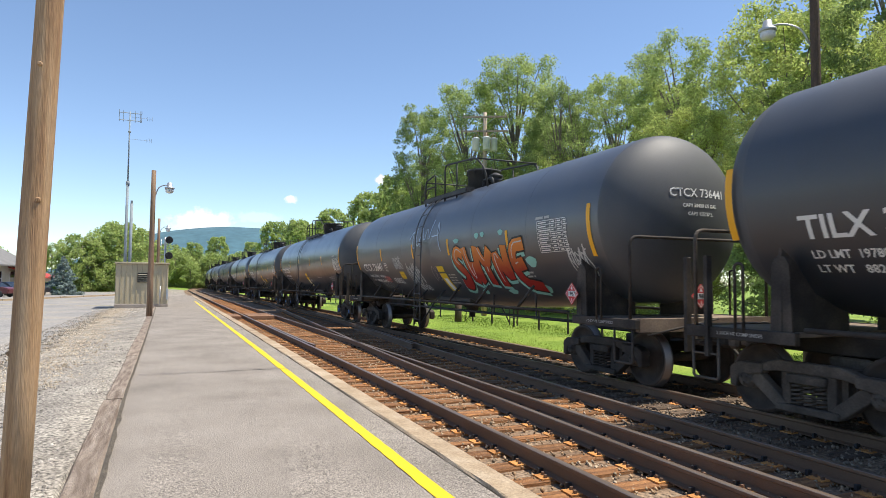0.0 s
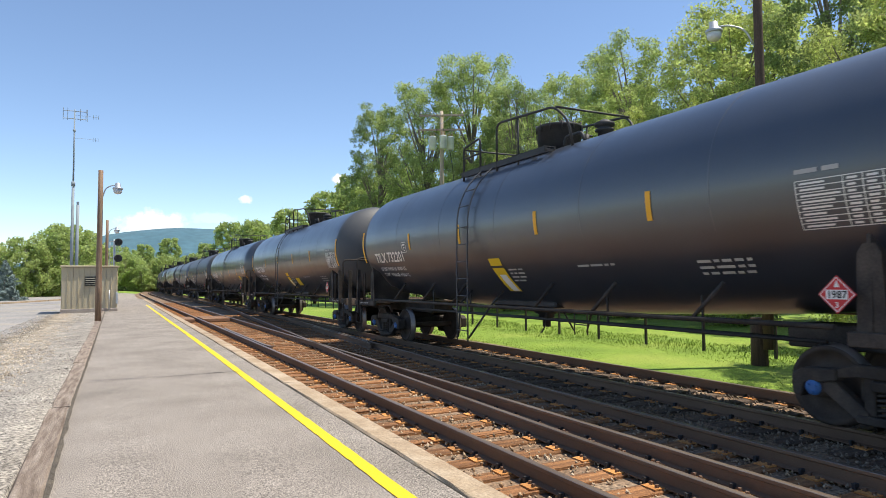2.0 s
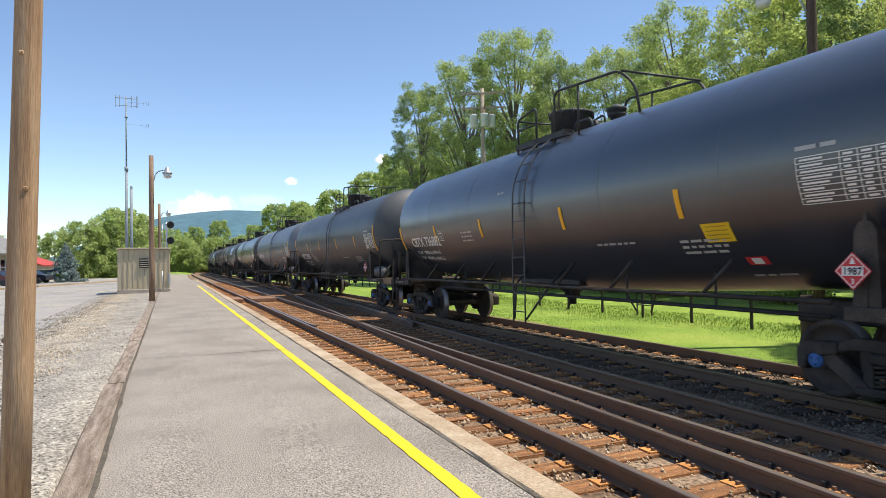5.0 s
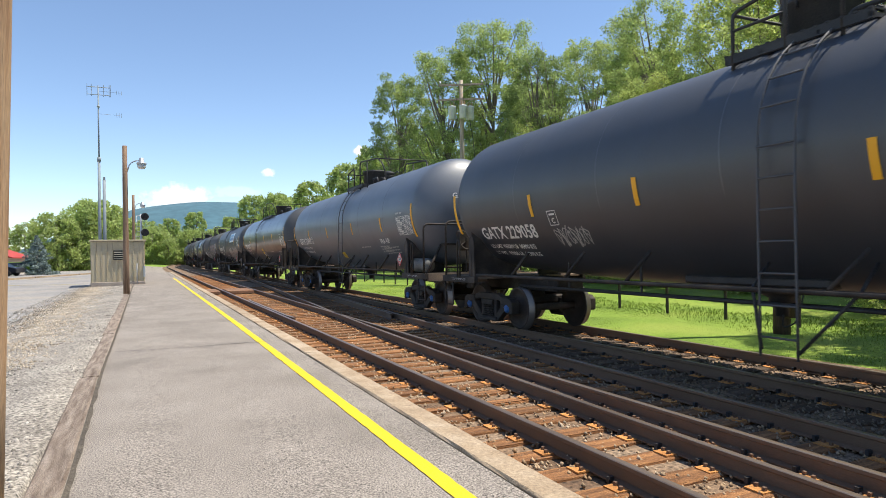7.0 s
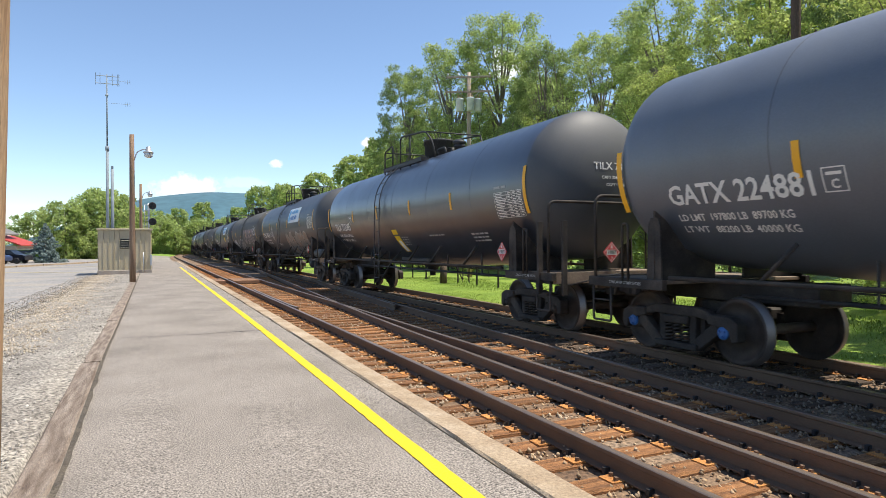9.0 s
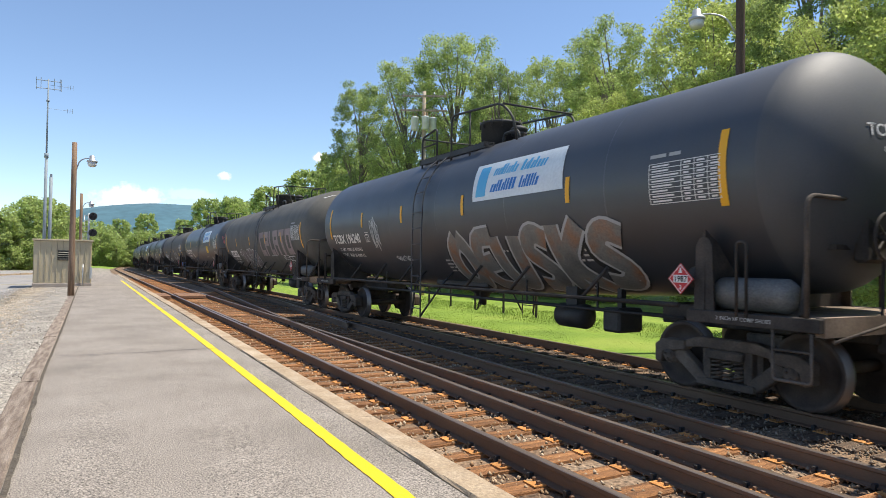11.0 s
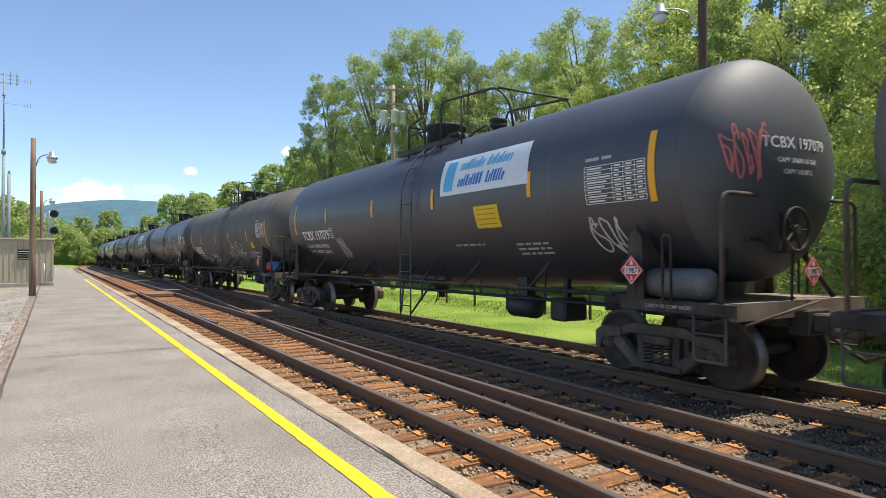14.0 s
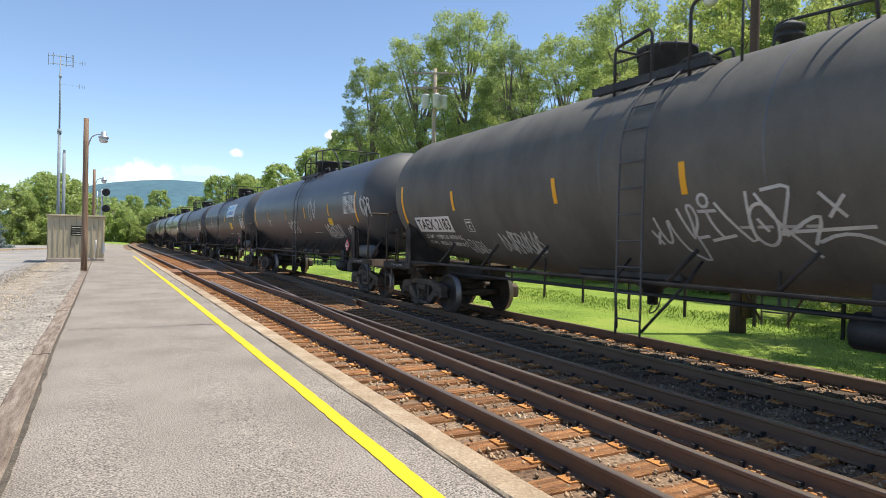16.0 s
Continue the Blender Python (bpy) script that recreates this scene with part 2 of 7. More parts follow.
def platform():
    ys = stations(-9, 74)
    me = strip("platform", [-4.12, -4.12, -3.2, -2.4, -1.8, -1.24, -1.24], ys, [-0.3, PLAT_Z - 0.012, PLAT_Z, PLAT_Z + 0.008, PLAT_Z + 0.004, PLAT_Z - 0.004, -0.3], M_ASPHALT)
    ob = tagged(new("platform", me), "worn grey asphalt station platform with fine cracks", "platform", kind="structure")
    # the warning line, laid as a thin coat of paint with a worn edge
    bm = bmesh.new()
    random.seed(5)
    rows = []
    y = -9.0
    while y < 53:
        a, b = random.gauss(0, 0.0028), random.gauss(0, 0.0028)
        d = drift(y)
        rows.append((bm.verts.new((-1.69 + a + d, y, PLAT_Z + 0.009)), bm.verts.new((-1.565 + b + d, y, PLAT_Z + 0.008))))
        y += 0.12 if y < 14 else 0.8
    for p, q in zip(rows, rows[1:]):
        bm.faces.new((p[0], p[1], q[1], q[0]))
    part("warning_line", bm, M_YELLOW, ob, "bright yellow painted warning line")
    # sealed cracks
    M_CRACK = plain("crack_tar", (0.07, 0.066, 0.063), 0.9)
    for cy, x0, x1, w in ((11.7, -3.95, -1.26, 0.022), (15.9, -2.5, -1.26, 0.02), (21.5, -3.9, -1.26, 0.03), (27.5, -3.9, -1.26, 0.035), (34, -3.9, -1.26, 0.04), (43, -3.9, -1.26, 0.05)):
        bm = bmesh.new()
        pts = []
        n = 14
        for i in range(n + 1):
            x = x0 + (x1 - x0) * i / n
            yy = cy + 0.06 * noise.noise(Vector((x * 3, cy, 0))) + 0.1 * noise.noise(Vector((x, cy * 2, 3)))
            ww = 2.3 * w * (0.4 + 0.9 * abs(noise.noise(Vector((x * 5, cy, 7)))))
            z = PLAT_Z + 0.0125
            pts.append((bm.verts.new((x + drift(cy), yy - ww / 2, z)), bm.verts.new((x + drift(cy), yy + ww / 2, z))))
        for p, q in zip(pts, pts[1:]):
            bm.faces.new((p[0], q[0], q[1], p[1]))
        part("crack", bm, M_CRACK, ob, "dark crack in the asphalt")
    # a line of soil between asphalt and timbers
    bm = bmesh.new()
    rows = []
    for k in range(300):
        y = -6 + k * 0.16
        x = -3.985 + edge_shift(y) + drift(y) * 0.8
        w = 0.022 + 0.022 * noise.noise(Vector((y * 2.3, 5, 0)))
        rows.append((bm.verts.new((x - 0.02, y, PLAT_Z + 0.004)), bm.verts.new((x + w, y, PLAT_Z + 0.004))))
    for p, q in zip(rows, rows[1:]):
        bm.faces.new((p[0], p[1], q[1], q[0]))
    part("soil_line", bm, surface("dark_soil", [(0.06, 0.05, 0.038), (0.13, 0.105, 0.075)], 6, 60, 0.95, bump=0.6, spread=0.3), ob, "dark soil along the timber edging")
    # concrete edge stones
    kerb = tagged(new("platform_kerb"), "tan concrete platform edge in long worn blocks", "kerb", kind="structure")
    random.seed(8)
    y = 4.98 - 2 * 4.0
    while y < 72:
        L = 3.0 if y < 5 else 4.0
        bm = bmesh.new()
        n = 8
        prof = [(-1.225, -0.25), (-1.225, PLAT_Z + 0.0), (-1.21, PLAT_Z + 0.018), (-0.985, PLAT_Z + 0.012), (-0.955, PLAT_Z - 0.015), (-0.95, -0.25)]
        rows = []
        for i in range(n + 1):
            yy = y + 0.006 + (L - 0.012) * i / n
            rows.append([bm.verts.new((x + drift(yy) + random.gauss(0, 0.005), yy, z + random.gauss(0, 0.003))) for x, z in prof])
        for a, b in zip(rows, rows[1:]):
            for i in range(len(prof) - 1):
                bm.faces.new((a[i], a[i + 1], b[i + 1], b[i]))
        bm.faces.new(rows[0]), bm.faces.new(rows[-1][::-1])
        part("edge_block", bm, M_KERB, kerb)
        y += L
    # weathered timbers along the back edge
    wood = tagged(new("platform_back_edging"), "weathered brown timber edging along the platform back", "edging", kind="structure")
    random.seed(3)
    y = 9.47 - 5.2 * 3
    k = 0
    while y < 60:
        L = 5.2
        bm = bmesh.new()
        off = random.gauss(0, 0.012)
        up = random.gauss(0, 0.008)
        x0, x1 = -4.25 + off, -4.0 + off
        n = 10
        rows = []
        for i in range(n + 1):
            yy = y + 0.015 + (L - 0.03) * i / n
            w = 0.012 * noise.noise(Vector((yy * 1.3, k, 0))) + edge_shift(yy)
            rise = 0.012 * noise.noise(Vector((yy * 1.7, k, 4)))
            e = -0.02 if i in (0, n) else 0
            rows.append([bm.verts.new(p) for p in ((x0 + w + drift(yy) * 0.8, yy, -0.1), (x0 + w + 0.008 + drift(yy) * 0.8, yy, PLAT_Z - 0.02 + up + e), (x0 + 0.03 + w + drift(yy) * 0.8, yy, PLAT_Z + 0.005 + up + rise), (x1 - 0.03 + w + drift(yy) * 0.8, yy, PLAT_Z + 0.008 + up - rise), (x1 + w + drift(yy) * 0.8, yy, PLAT_Z - 0.015 + up + e), (x1 + w + drift(yy) * 0.8, yy, -0.1))])
        for a, b in zip(rows, rows[1:]):
            for i in range(5):
                bm.faces.new((a[i], a[i + 1], b[i + 1], b[i]))
        bm.faces.new(rows[0]), bm.faces.new(rows[-1][::-1])
        part("timber", bm, M_TIMBER, wood)
        y += L
        k += 1


platform()


# ---- tracks ----
RAIL_PROFILE = [(-0.036, -0.006), (-0.028, 0.0), (0.028, 0.0), (0.036, -0.006), (0.036, -0.034), (0.009, -0.05), (0.009, -0.145), (0.07, -0.158), (0.07, -0.17), (-0.07, -0.17), (-0.07, -0.158), (-0.009, -0.145), (-0.009, -0.05), (-0.036, -0.034)]


def rail(name, line, y0, y1, parent, label="", lower=0.0, step=1.5):
    bm = bmesh.new()
    rows = []
    y = y0
    ys = []
    while y < y1:
        ys.append(y)
        y += step if y < 70 else 6
    ys.append(y1)
    for y in ys:
        rows.append([bm.verts.new((line(y) + x, y, z - lower)) for x, z in RAIL_PROFILE])
    n = len(RAIL_PROFILE)
    for a, b in zip(rows, rows[1:]):
        for i in range(n):
            f = bm.faces.new((a[i], a[(i + 1) % n], b[(i + 1) % n], b[i]))
            f.material_index = 1 if i in (0, 1, 2) else 0
    bm.faces.new(rows[0]), bm.faces.new(rows[-1][::-1])
    return part(name, bm, [M_RAIL, M_RAILTOP], parent, label)


def tracks():
    near = tagged(new("platform_track"), "rusty rails on brown timber ties beside the platform", "railway track", kind="structure")
    far = tagged(new("main_track"), "dark steel rails in shade under the train", "railway track", kind="structure")
    cross = tagged(new("crossover_track"), "rusty crossover rails leaving the platform track", "railway track", kind="structure")
    rail("rail", lambda y: drift(y), -14, 230, near)
    rail("rail", lambda y: 1.505 + drift(y), -14, 230, near)
    rail("rail", lambda y: lead(y), -14, 62, cross)
    rail("rail", lambda y: lead(y) + 1.505, -14, 62, cross)
    rail("rail", lambda y: 3.957 + drift(y), -14, 330, far)
    rail("rail", lambda y: 5.462 + drift(y), -14, 330, far)
    flare = lambda y, a, b: 0.06 * (max(0, a + 0.7 - y) / 0.7) + 0.06 * (max(0, y - b + 0.7) / 0.7)
    rail("guard_rail", lambda y: 0.115 + flare(y, 17.6, 26) + drift(y), 17.6, 26, near, "short guard rail beside the running rail", step=0.35)
    rail("guard_rail", lambda y: lead(y) + 1.39 - flare(y, 17.0, 25), 17.0, 25, cross, "short guard rail beside the running rail", step=0.35)
    # ties
    me = {}
    def tie(parent, x0, x1, y, seed):
        key = (round(x1 - x0, 1), seed % 4, parent is far)
        if key not in me:
            bm = bmesh.new()
            L = key[0]
            box(bm, -L / 2, L / 2, -0.115, 0.115, -0.17, 0, 0.012)
            rnd = random.Random(seed)
            for v in bm.verts:
                v.co += Vector((rnd.gauss(0, 0.015), rnd.gauss(0, 0.006), rnd.gauss(0, 0.004)))
            me[key] = to_mesh("tie", bm, M_TIEDARK if parent is far else M_TIE)
        ob = part("tie", me[key], None, parent, at=pose((x0 + x1) / 2, y, -0.172, 0, 0, random.gauss(0, 0.6)))
        return ob
    random.seed(11)
    plates = bmesh.new()
    spikes = bmesh.new()
    anchors = bmesh.new()
    def plate(x, y, z=-0.172):
        box(plates, x - 0.19, x + 0.19, y - 0.085, y + 0.085, z, z + 0.014)
        for sx, sy in ((-0.1, 0.045), (0.1, -0.045), (0.13, 0.05), (-0.13, -0.05)):
            if sx * sy < 0 and abs(sx) < 0.11:   # anchors clipped to the rail foot
                box(anchors, x + sx * 0.72 - 0.028, x + sx * 0.72 + 0.028, y + sy * 3.2 - 0.016, y + sy * 3.2 + 0.016, z + 0.0, z + 0.05)
            box(spikes, x + sx - 0.014, x + sx + 0.014, y + sy - 0.014, y + sy + 0.014, z + 0.012, z + 0.042)
    y, k = -8.0, 0
    while y < 70:
        d = drift(y)
        if y < 40:
            a, b = -0.58 + random.gauss(0, 0.04), max(2.08, min(lead(y) + 1.5, 3.0) + 0.45)
            tie(near, a + d, b + d, y, k)
            for x in (d, 1.505 + d, lead(y), lead(y) + 1.505):
                if x < b:
                    plate(x, y)
        else:
            tie(near, -0.55 + d, 2.05 + d, y, k)
            plate(d, y), plate(1.505 + d, y)
        y2 = y + 0.2 * noise.noise(Vector((y, 0, 0)))
        tie(far, 3.4 + d + random.gauss(0, 0.03), 6.02 + d, y2, k + 1)
        plate(3.957 + d, y2), plate(5.462 + d, y2)
        y += 0.5 + random.gauss(0, 0.02)
        k += 1
    tagged(part("tie_plates", plates, M_PLATE, near, "rusty orange tie plates"), kind="stuff")
    tagged(part("spikes", spikes, M_RAIL, near, "rusty rail spikes"), kind="stuff")
    tagged(part("rail_anchors", anchors, M_BLACK, near, "dark clips along the rail foot"), kind="stuff")
    # loose stones
    rng = np.random.default_rng(4)
    base = np.array([(1, 0, 0), (-1, 0, 0), (0, 1, 0), (0, -1, 0), (0, 0, 1), (0, 0, -1)], float)
    tri = np.array([(0, 2, 4), (2, 1, 4), (1, 3, 4), (3, 0, 4), (2, 0, 5), (1, 2, 5), (3, 1, 5), (0, 3, 5)])
    heaps = {True: ([], []), False: ([], [])}
    for i in range(40000):
        yy = 1.0 + 34 * rng.random() ** 1.7
        x = rng.uniform(-0.92, 6.6)
        if x < 2.2 and rng.random() < 0.45:
            continue
        s = rng.uniform(0.011, 0.028)
        z = -0.196 + rng.uniform(-0.02, 0.03) - (0.10 if x > 6.1 or x < -0.62 else 0.0)
        c = base * s * rng.uniform(0.6, 1.3, (6, 3))
        a = rng.uniform(0, 6.28)
        R = np.array([(math.cos(a), -math.sin(a), 0), (math.sin(a), math.cos(a), 0.3), (0.2, -0.3, 1)])
        V, F = heaps[bool(x + rng.normal(0, 0.3) < 2.4)]
        F.append(tri + 6 * len(V))
        V.append(c @ R.T + (x + drift(yy), yy, z))
    for rusty, (V, F) in heaps.items():
        ob = new("ballast", soup("ballast", np.concatenate(V), np.concatenate(F), M_RUSTSTONE if rusty else M_STONE))
        tagged(ob, "rust-stained ballast stones between the ties" if rusty else "loose grey ballast stones under the train", "ballast", kind="stuff")
    bed = part("ballast_bed", strip("ballast_bed", [-0.95, -0.6, 6.2, 6.9, 7.9], stations(-14, 330, 1.0), [-0.34, -0.205, -0.205, -0.38, -0.43], M_BALLAST), None)
    tagged(bed, "dark rust-stained ballast bed under the tracks", "ballast", kind="structure")


tracks()

# ---- the train ----
CAR = 18.3       # over the couplers
TRUCKS = 7.12    # truck centres from the middle
R_TANK, Z_TANK = 1.50, 2.90
HALF = 8.40      # head to head, half
SPEED, START = 12.018, 7.6


def coat(name, colour, dust, rough, amount=0.5, gloss=0.0, spec=1.0):
    """Tank paint: a dark coat, dust over it in clouds and faint runs, and gloss that breaks up with the dust."""
    m = surface(name, [colour, tuple(c * 1.25 + 0.003 for c in colour)], 1.0, 45, rough, bump=0.02, spread=0.06, spec=spec, coat=gloss)
    nt, nodes = m.node_tree, m.node_tree.nodes
    b = nodes["Principled BSDF"]
    tc, mp, n = nodes.new("ShaderNodeTexCoord"), nodes.new("ShaderNodeMapping"), nodes.new("ShaderNodeTexNoise")
    mp.inputs["Scale"].default_value = (0.5, 0.8, 0.4)
    n.inputs["Scale"].default_value, n.inputs["Detail"].default_value, n.inputs["Roughness"].default_value = 1.4, 9, 0.65
    nt.links.new(tc.outputs["Object"], mp.inputs[0]), nt.links.new(mp.outputs[0], n.inputs["Vector"])
    mr, mix = nodes.new("ShaderNodeMapRange"), nodes.new("ShaderNodeMix")
    mr.inputs[1].default_value, mr.inputs[2].default_value, mr.inputs[3].default_value, mr.inputs[4].default_value = 0.35, 0.75, 0.0, amount
    nt.links.new(n.outputs[0], mr.inputs[0])
    mix.data_type = "RGBA"
    old = b.inputs["Base Color"].links[0].from_socket
    nt.links.new(mr.outputs[0], mix.inputs[0]), nt.links.new(old, mix.inputs[6])
    mix.inputs[7].default_value = (*dust, 1)
    nt.links.new(mix.outputs[2], b.inputs["Base Color"])
    rr = nodes.new("ShaderNodeMapRange")
    rr.inputs[3].default_value, rr.inputs[4].default_value = rough, min(1, rough + 0.25)
    nt.links.new(n.outputs[0], rr.inputs[0]), nt.links.new(rr.outputs[0], b.inputs["Roughness"])
    return m


C_GLOSS = coat("glossy_black_coat", (0.017, 0.022, 0.034), (0.046, 0.05, 0.056), 0.27, 0.22, 0.6)
C_SATIN = coat("satin_black_coat", (0.038, 0.042, 0.052), (0.095, 0.095, 0.096), 0.36, 0.45, 0.4)
C_MATTE = coat("matte_black_coat", (0.017, 0.02, 0.028), (0.042, 0.044, 0.049), 0.46, 0.35, 0.25)
C_DUSTY = coat("dusty_black_coat", (0.085, 0.08, 0.071), (0.20, 0.187, 0.163), 0.6, 0.7, spec=0.3)
C_HEAD = coat("weathered_head_coat", (0.040, 0.043, 0.049), (0.095, 0.095, 0.096), 0.52, 0.5, spec=0.8)
C_GREY = coat("slate_grey_coat", (0.072, 0.086, 0.11), (0.11, 0.122, 0.14), 0.42, 0.4, 0.3)
M_STRIPE = plain("amber_reflector", (0.82, 0.40, 0.01), 0.5)
M_YPANEL = plain("yellow_panel", (0.75, 0.50, 0.015), 0.6)
M_RED = plain("placard_red", (0.55, 0.03, 0.035), 0.6)
M_PWHITE = plain("placard_white", (0.75, 0.74, 0.72), 0.6)
M_PBLACK = plain("placard_black", (0.02, 0.02, 0.02), 0.6)
M_BLUE = plain("blue_bearing_cap", (0.035, 0.13, 0.36), 0.55)
M_PANEL = plain("data_panel_print", (0.42, 0.41, 0.39), 0.7)


def on_tank(u, v, lift=0.006):
    """A place on the near side of the tank: u along the car, v along the curve up from mid-height."""
    a = v / R_TANK
    r = R_TANK + lift
    z = Z_TANK + r * math.sin(a)
    if z < Z_TANK:
        z -= 0.32 * ((Z_TANK - z) / R_TANK) ** 3 * max(0, 1 - (u / 8) ** 2)
    return (-r * math.cos(a) - 0.002, u, z)


def wrap(me, u, v, mirror=False, lift=0.006):
    """Lay a flat drawing (x to the right, y up) on the near side of the tank."""
    for w in me.vertices:
        x, y, z = w.co
        w.co = on_tank(u - x, v + y, lift + z)
    me.update()
    return me


def letters(text, size, bold=0.0, spacing=1.0):
    cu = bpy.data.curves.new("lettering", "FONT")
    cu.body, cu.size, cu.offset, cu.space_character = text, size, bold, spacing
    cu.align_x = "CENTER"
    cu.resolution_u = 2
    ob = bpy.data.objects.new("lettering", cu)
    me = bpy.data.meshes.new_from_object(ob)
    bpy.data.objects.remove(ob)
    bpy.data.curves.remove(cu)
    bm = bmesh.new()
    bm.from_mesh(me)
    bmesh.ops.triangulate(bm, faces=bm.faces)
    curved(bm)
    bm.to_mesh(me)
    bm.free()
    return me


def patch(w, h, nx=4, ny=6, cx=0.0, cy=0.0, lean=0.0):
    bm = bmesh.new()
    g = [[bm.verts.new((cx + w * (i / nx - 0.5) + lean * h * (j / ny - 0.5), cy + h * (j / ny - 0.5), 0)) for j in range(ny + 1)] for i in range(nx + 1)]
    for i in range(nx):
        for j in range(ny):
            bm.faces.new((g[i][j], g[i + 1][j], g[i + 1][j + 1], g[i][j + 1]))
    return bm


def curved(bm):
    """Cut long upright edges, so that a drawing follows the tank's curve."""
    for _ in range(3):
        es = [e for e in bm.edges if abs(e.verts[0].co.y - e.verts[1].co.y) > 0.11]
        if es:
            bmesh.ops.subdivide_edges(bm, edges=es, cuts=1, use_grid_fill=True)
    return bm


def flat(name, bm, material, u, v, parent, label="", lift=0.006):
    curved(bm)
    me = to_mesh(name, bm, material)
    return part(name, wrap(me, u, v, lift=lift), None, parent, label)


def stroke(bm, pts, w, z=0.0):
    """A flat pen stroke through points."""
    pts = [Vector((*p, 0)) for p in pts]
    rows = []
    for i, p in enumerate(pts):
        d = (pts[min(i + 1, len(pts) - 1)] - pts[max(i - 1, 0)]).normalized()
        s = Vector((-d.y, d.x, 0)) * w / 2
        rows.append((bm.verts.new(p + s + Vector((0, 0, z))), bm.verts.new(p - s + Vector((0, 0, z)))))
    for a, b in zip(rows, rows[1:]):
        bm.faces.new((a[0], a[1], b[1], b[0]))


SHARED = {}


def build_car(L, M, V):
    """A tank car: places along it of the ladder, the manway and the relief valve."""
    car = new("tank_car")
    # tank with dished heads and a shallow slope to the middle
    bm = bmesh.new()
    prof = [(-HALF + 0.78 * (1 - math.cos(math.pi / 2 * i / 12)), max(0.02, R_TANK * math.sin(math.pi / 2 * i / 12))) for i in range(13)]
    for y in (-6.6, -5.2, -3.9, -2.6, -1.3, 0.0):
        prof.append((y, R_TANK))
    prof = prof + [(-a, r) for a, r in prof[::-1]][1:]
    lathe(bm, prof, "y", 64, (0, 0, Z_TANK))
    for v in bm.verts:   # bottom slopes down to the outlet
        if v.co.z < Z_TANK:
            k = (Z_TANK - v.co.z) / R_TANK
            v.co.z -= 0.32 * k ** 3 * max(0, 1 - (v.co.y / 8) ** 2)
    for f in bm.faces:
        f.material_index = 1 if abs(f.calc_center_median().y) > HALF - 0.80 else 0
    tank = part("tank", bm, [C_SATIN, C_HEAD], car, "long black cylindrical tank with dished heads")
    for y in (-5.2, -2.6, 2.6, 5.2, 0.1):
        bm = bmesh.new()
        lathe(bm, [(y - 0.012, R_TANK + 0.001), (y, R_TANK + 0.006), (y + 0.012, R_TANK + 0.001)], "y", 64, (0, 0, Z_TANK), cap=False)
        part("weld_seam", bm, C_SATIN, tank)
    # manway, valves, top platform and its railing
    top = Z_TANK + R_TANK
    bm = bmesh.new()
    lathe(bm, [(top - 0.12, 0.40), (top + 0.06, 0.41), (top + 0.07, 0.45), (top + 0.46, 0.46), (top + 0.47, 0.485), (top + 0.52, 0.485), (top + 0.535, 0.44), (top + 0.545, 0.1)], "z", 28, (0, M, 0))
    manway = part("manway", bm, M_BLACK, car, "round black manway housing")
    bm = bmesh.new()
    for a in range(12):
        w = a * math.pi / 6
        tube(bm, [(0.475 * math.cos(w), M + 0.475 * math.sin(w), top + 0.38), (0.475 * math.cos(w), M + 0.475 * math.sin(w), top + 0.56)], 0.018, 6)
    tagged(part("lid_bolts", bm, M_BLACK, manway), kind="stuff")
    bm = bmesh.new()
    lathe(bm, [(top - 0.1, 0.13), (top + 0.14, 0.13), (top + 0.15, 0.18), (top + 0.19, 0.18), (top + 0.20, 0.14), (top + 0.24, 0.14), (top + 0.25, 0.19), (top + 0.31, 0.19), (top + 0.34, 0.12), (top + 0.38, 0.05)], "z", 18, (0.05, V, 0))
    part("relief_valve", bm, M_BLACK, car, "stubby ringed relief valve")
    bm = bmesh.new()   # low valve pipes between manway and relief valve
    tube(bm, bent([(-0.3, M - 0.55, top - 0.05), (-0.3, M - 0.6, top + 0.16), (-0.3, M - 1.1, top + 0.16), (-0.3, M - 1.2, top - 0.08)], 0.08, 3), 0.035, 7)
    tube(bm, [(0.1, M - 0.75, top - 0.05), (0.1, M - 0.75, top + 0.22)], 0.06, 8)
    tube(bm, [(-0.05, M - 0.75, top + 0.2), (0.25, M - 0.75, top + 0.2)], 0.02, 6)
    part("valve_pipe", bm, M_BLACK, car, "bent black valve pipe")
    y0, y1 = min(L - 0.7, M - 0.75), max(L + 1.25, M + 0.75)
    bm = bmesh.new()
    for x in (-0.92, 0.66):
        box(bm, x, x + 0.05, y0, y1, top - 0.22, top - 0.1)
        box(bm, x + 0.22, x + 0.26, y0, y1, top - 0.17, top - 0.11)
    for y in (y0, y0 + 0.6, y1 - 0.6, y1 - 0.05):
        box(bm, -0.92, 0.92, y, y + 0.05, top - 0.2, top - 0.15)
    n = int((y1 - y0) / 0.16)
    for k in range(n + 1):
        y = y0 + (y1 - y0 - 0.04) * k / n
        for x in (-0.93, 0.66):
            box(bm, x, x + 0.27, y, y + 0.045, top - 0.11, top - 0.09)
    part("top_walkway", bm, M_BLACK, car, "narrow grated walkway round the manway")
    for x in (-0.9, 0.9):
        bm = bmesh.new()
        tube(bm, bent([(x, L + 1.15, top - 0.32), (x, L + 1.15, top + 0.46), (x, L + 0.36, top + 0.58), (x, L + 0.36, top - 0.32)], 0.12, 4), 0.026, 7)
        tube(bm, [(x, L + 1.15, top + 0.22), (x, L + 0.36, top + 0.22)], 0.02, 6)
        tube(bm, bent([(x, L - 0.36, top - 0.32), (x, L - 0.36, top + 0.74), (x, L - 2.45, top + 0.60), (x * 0.9, L - 2.75, top + 0.28), (x * 0.8, L - 2.75, top - 0.2)], 0.2, 5), 0.026, 7)
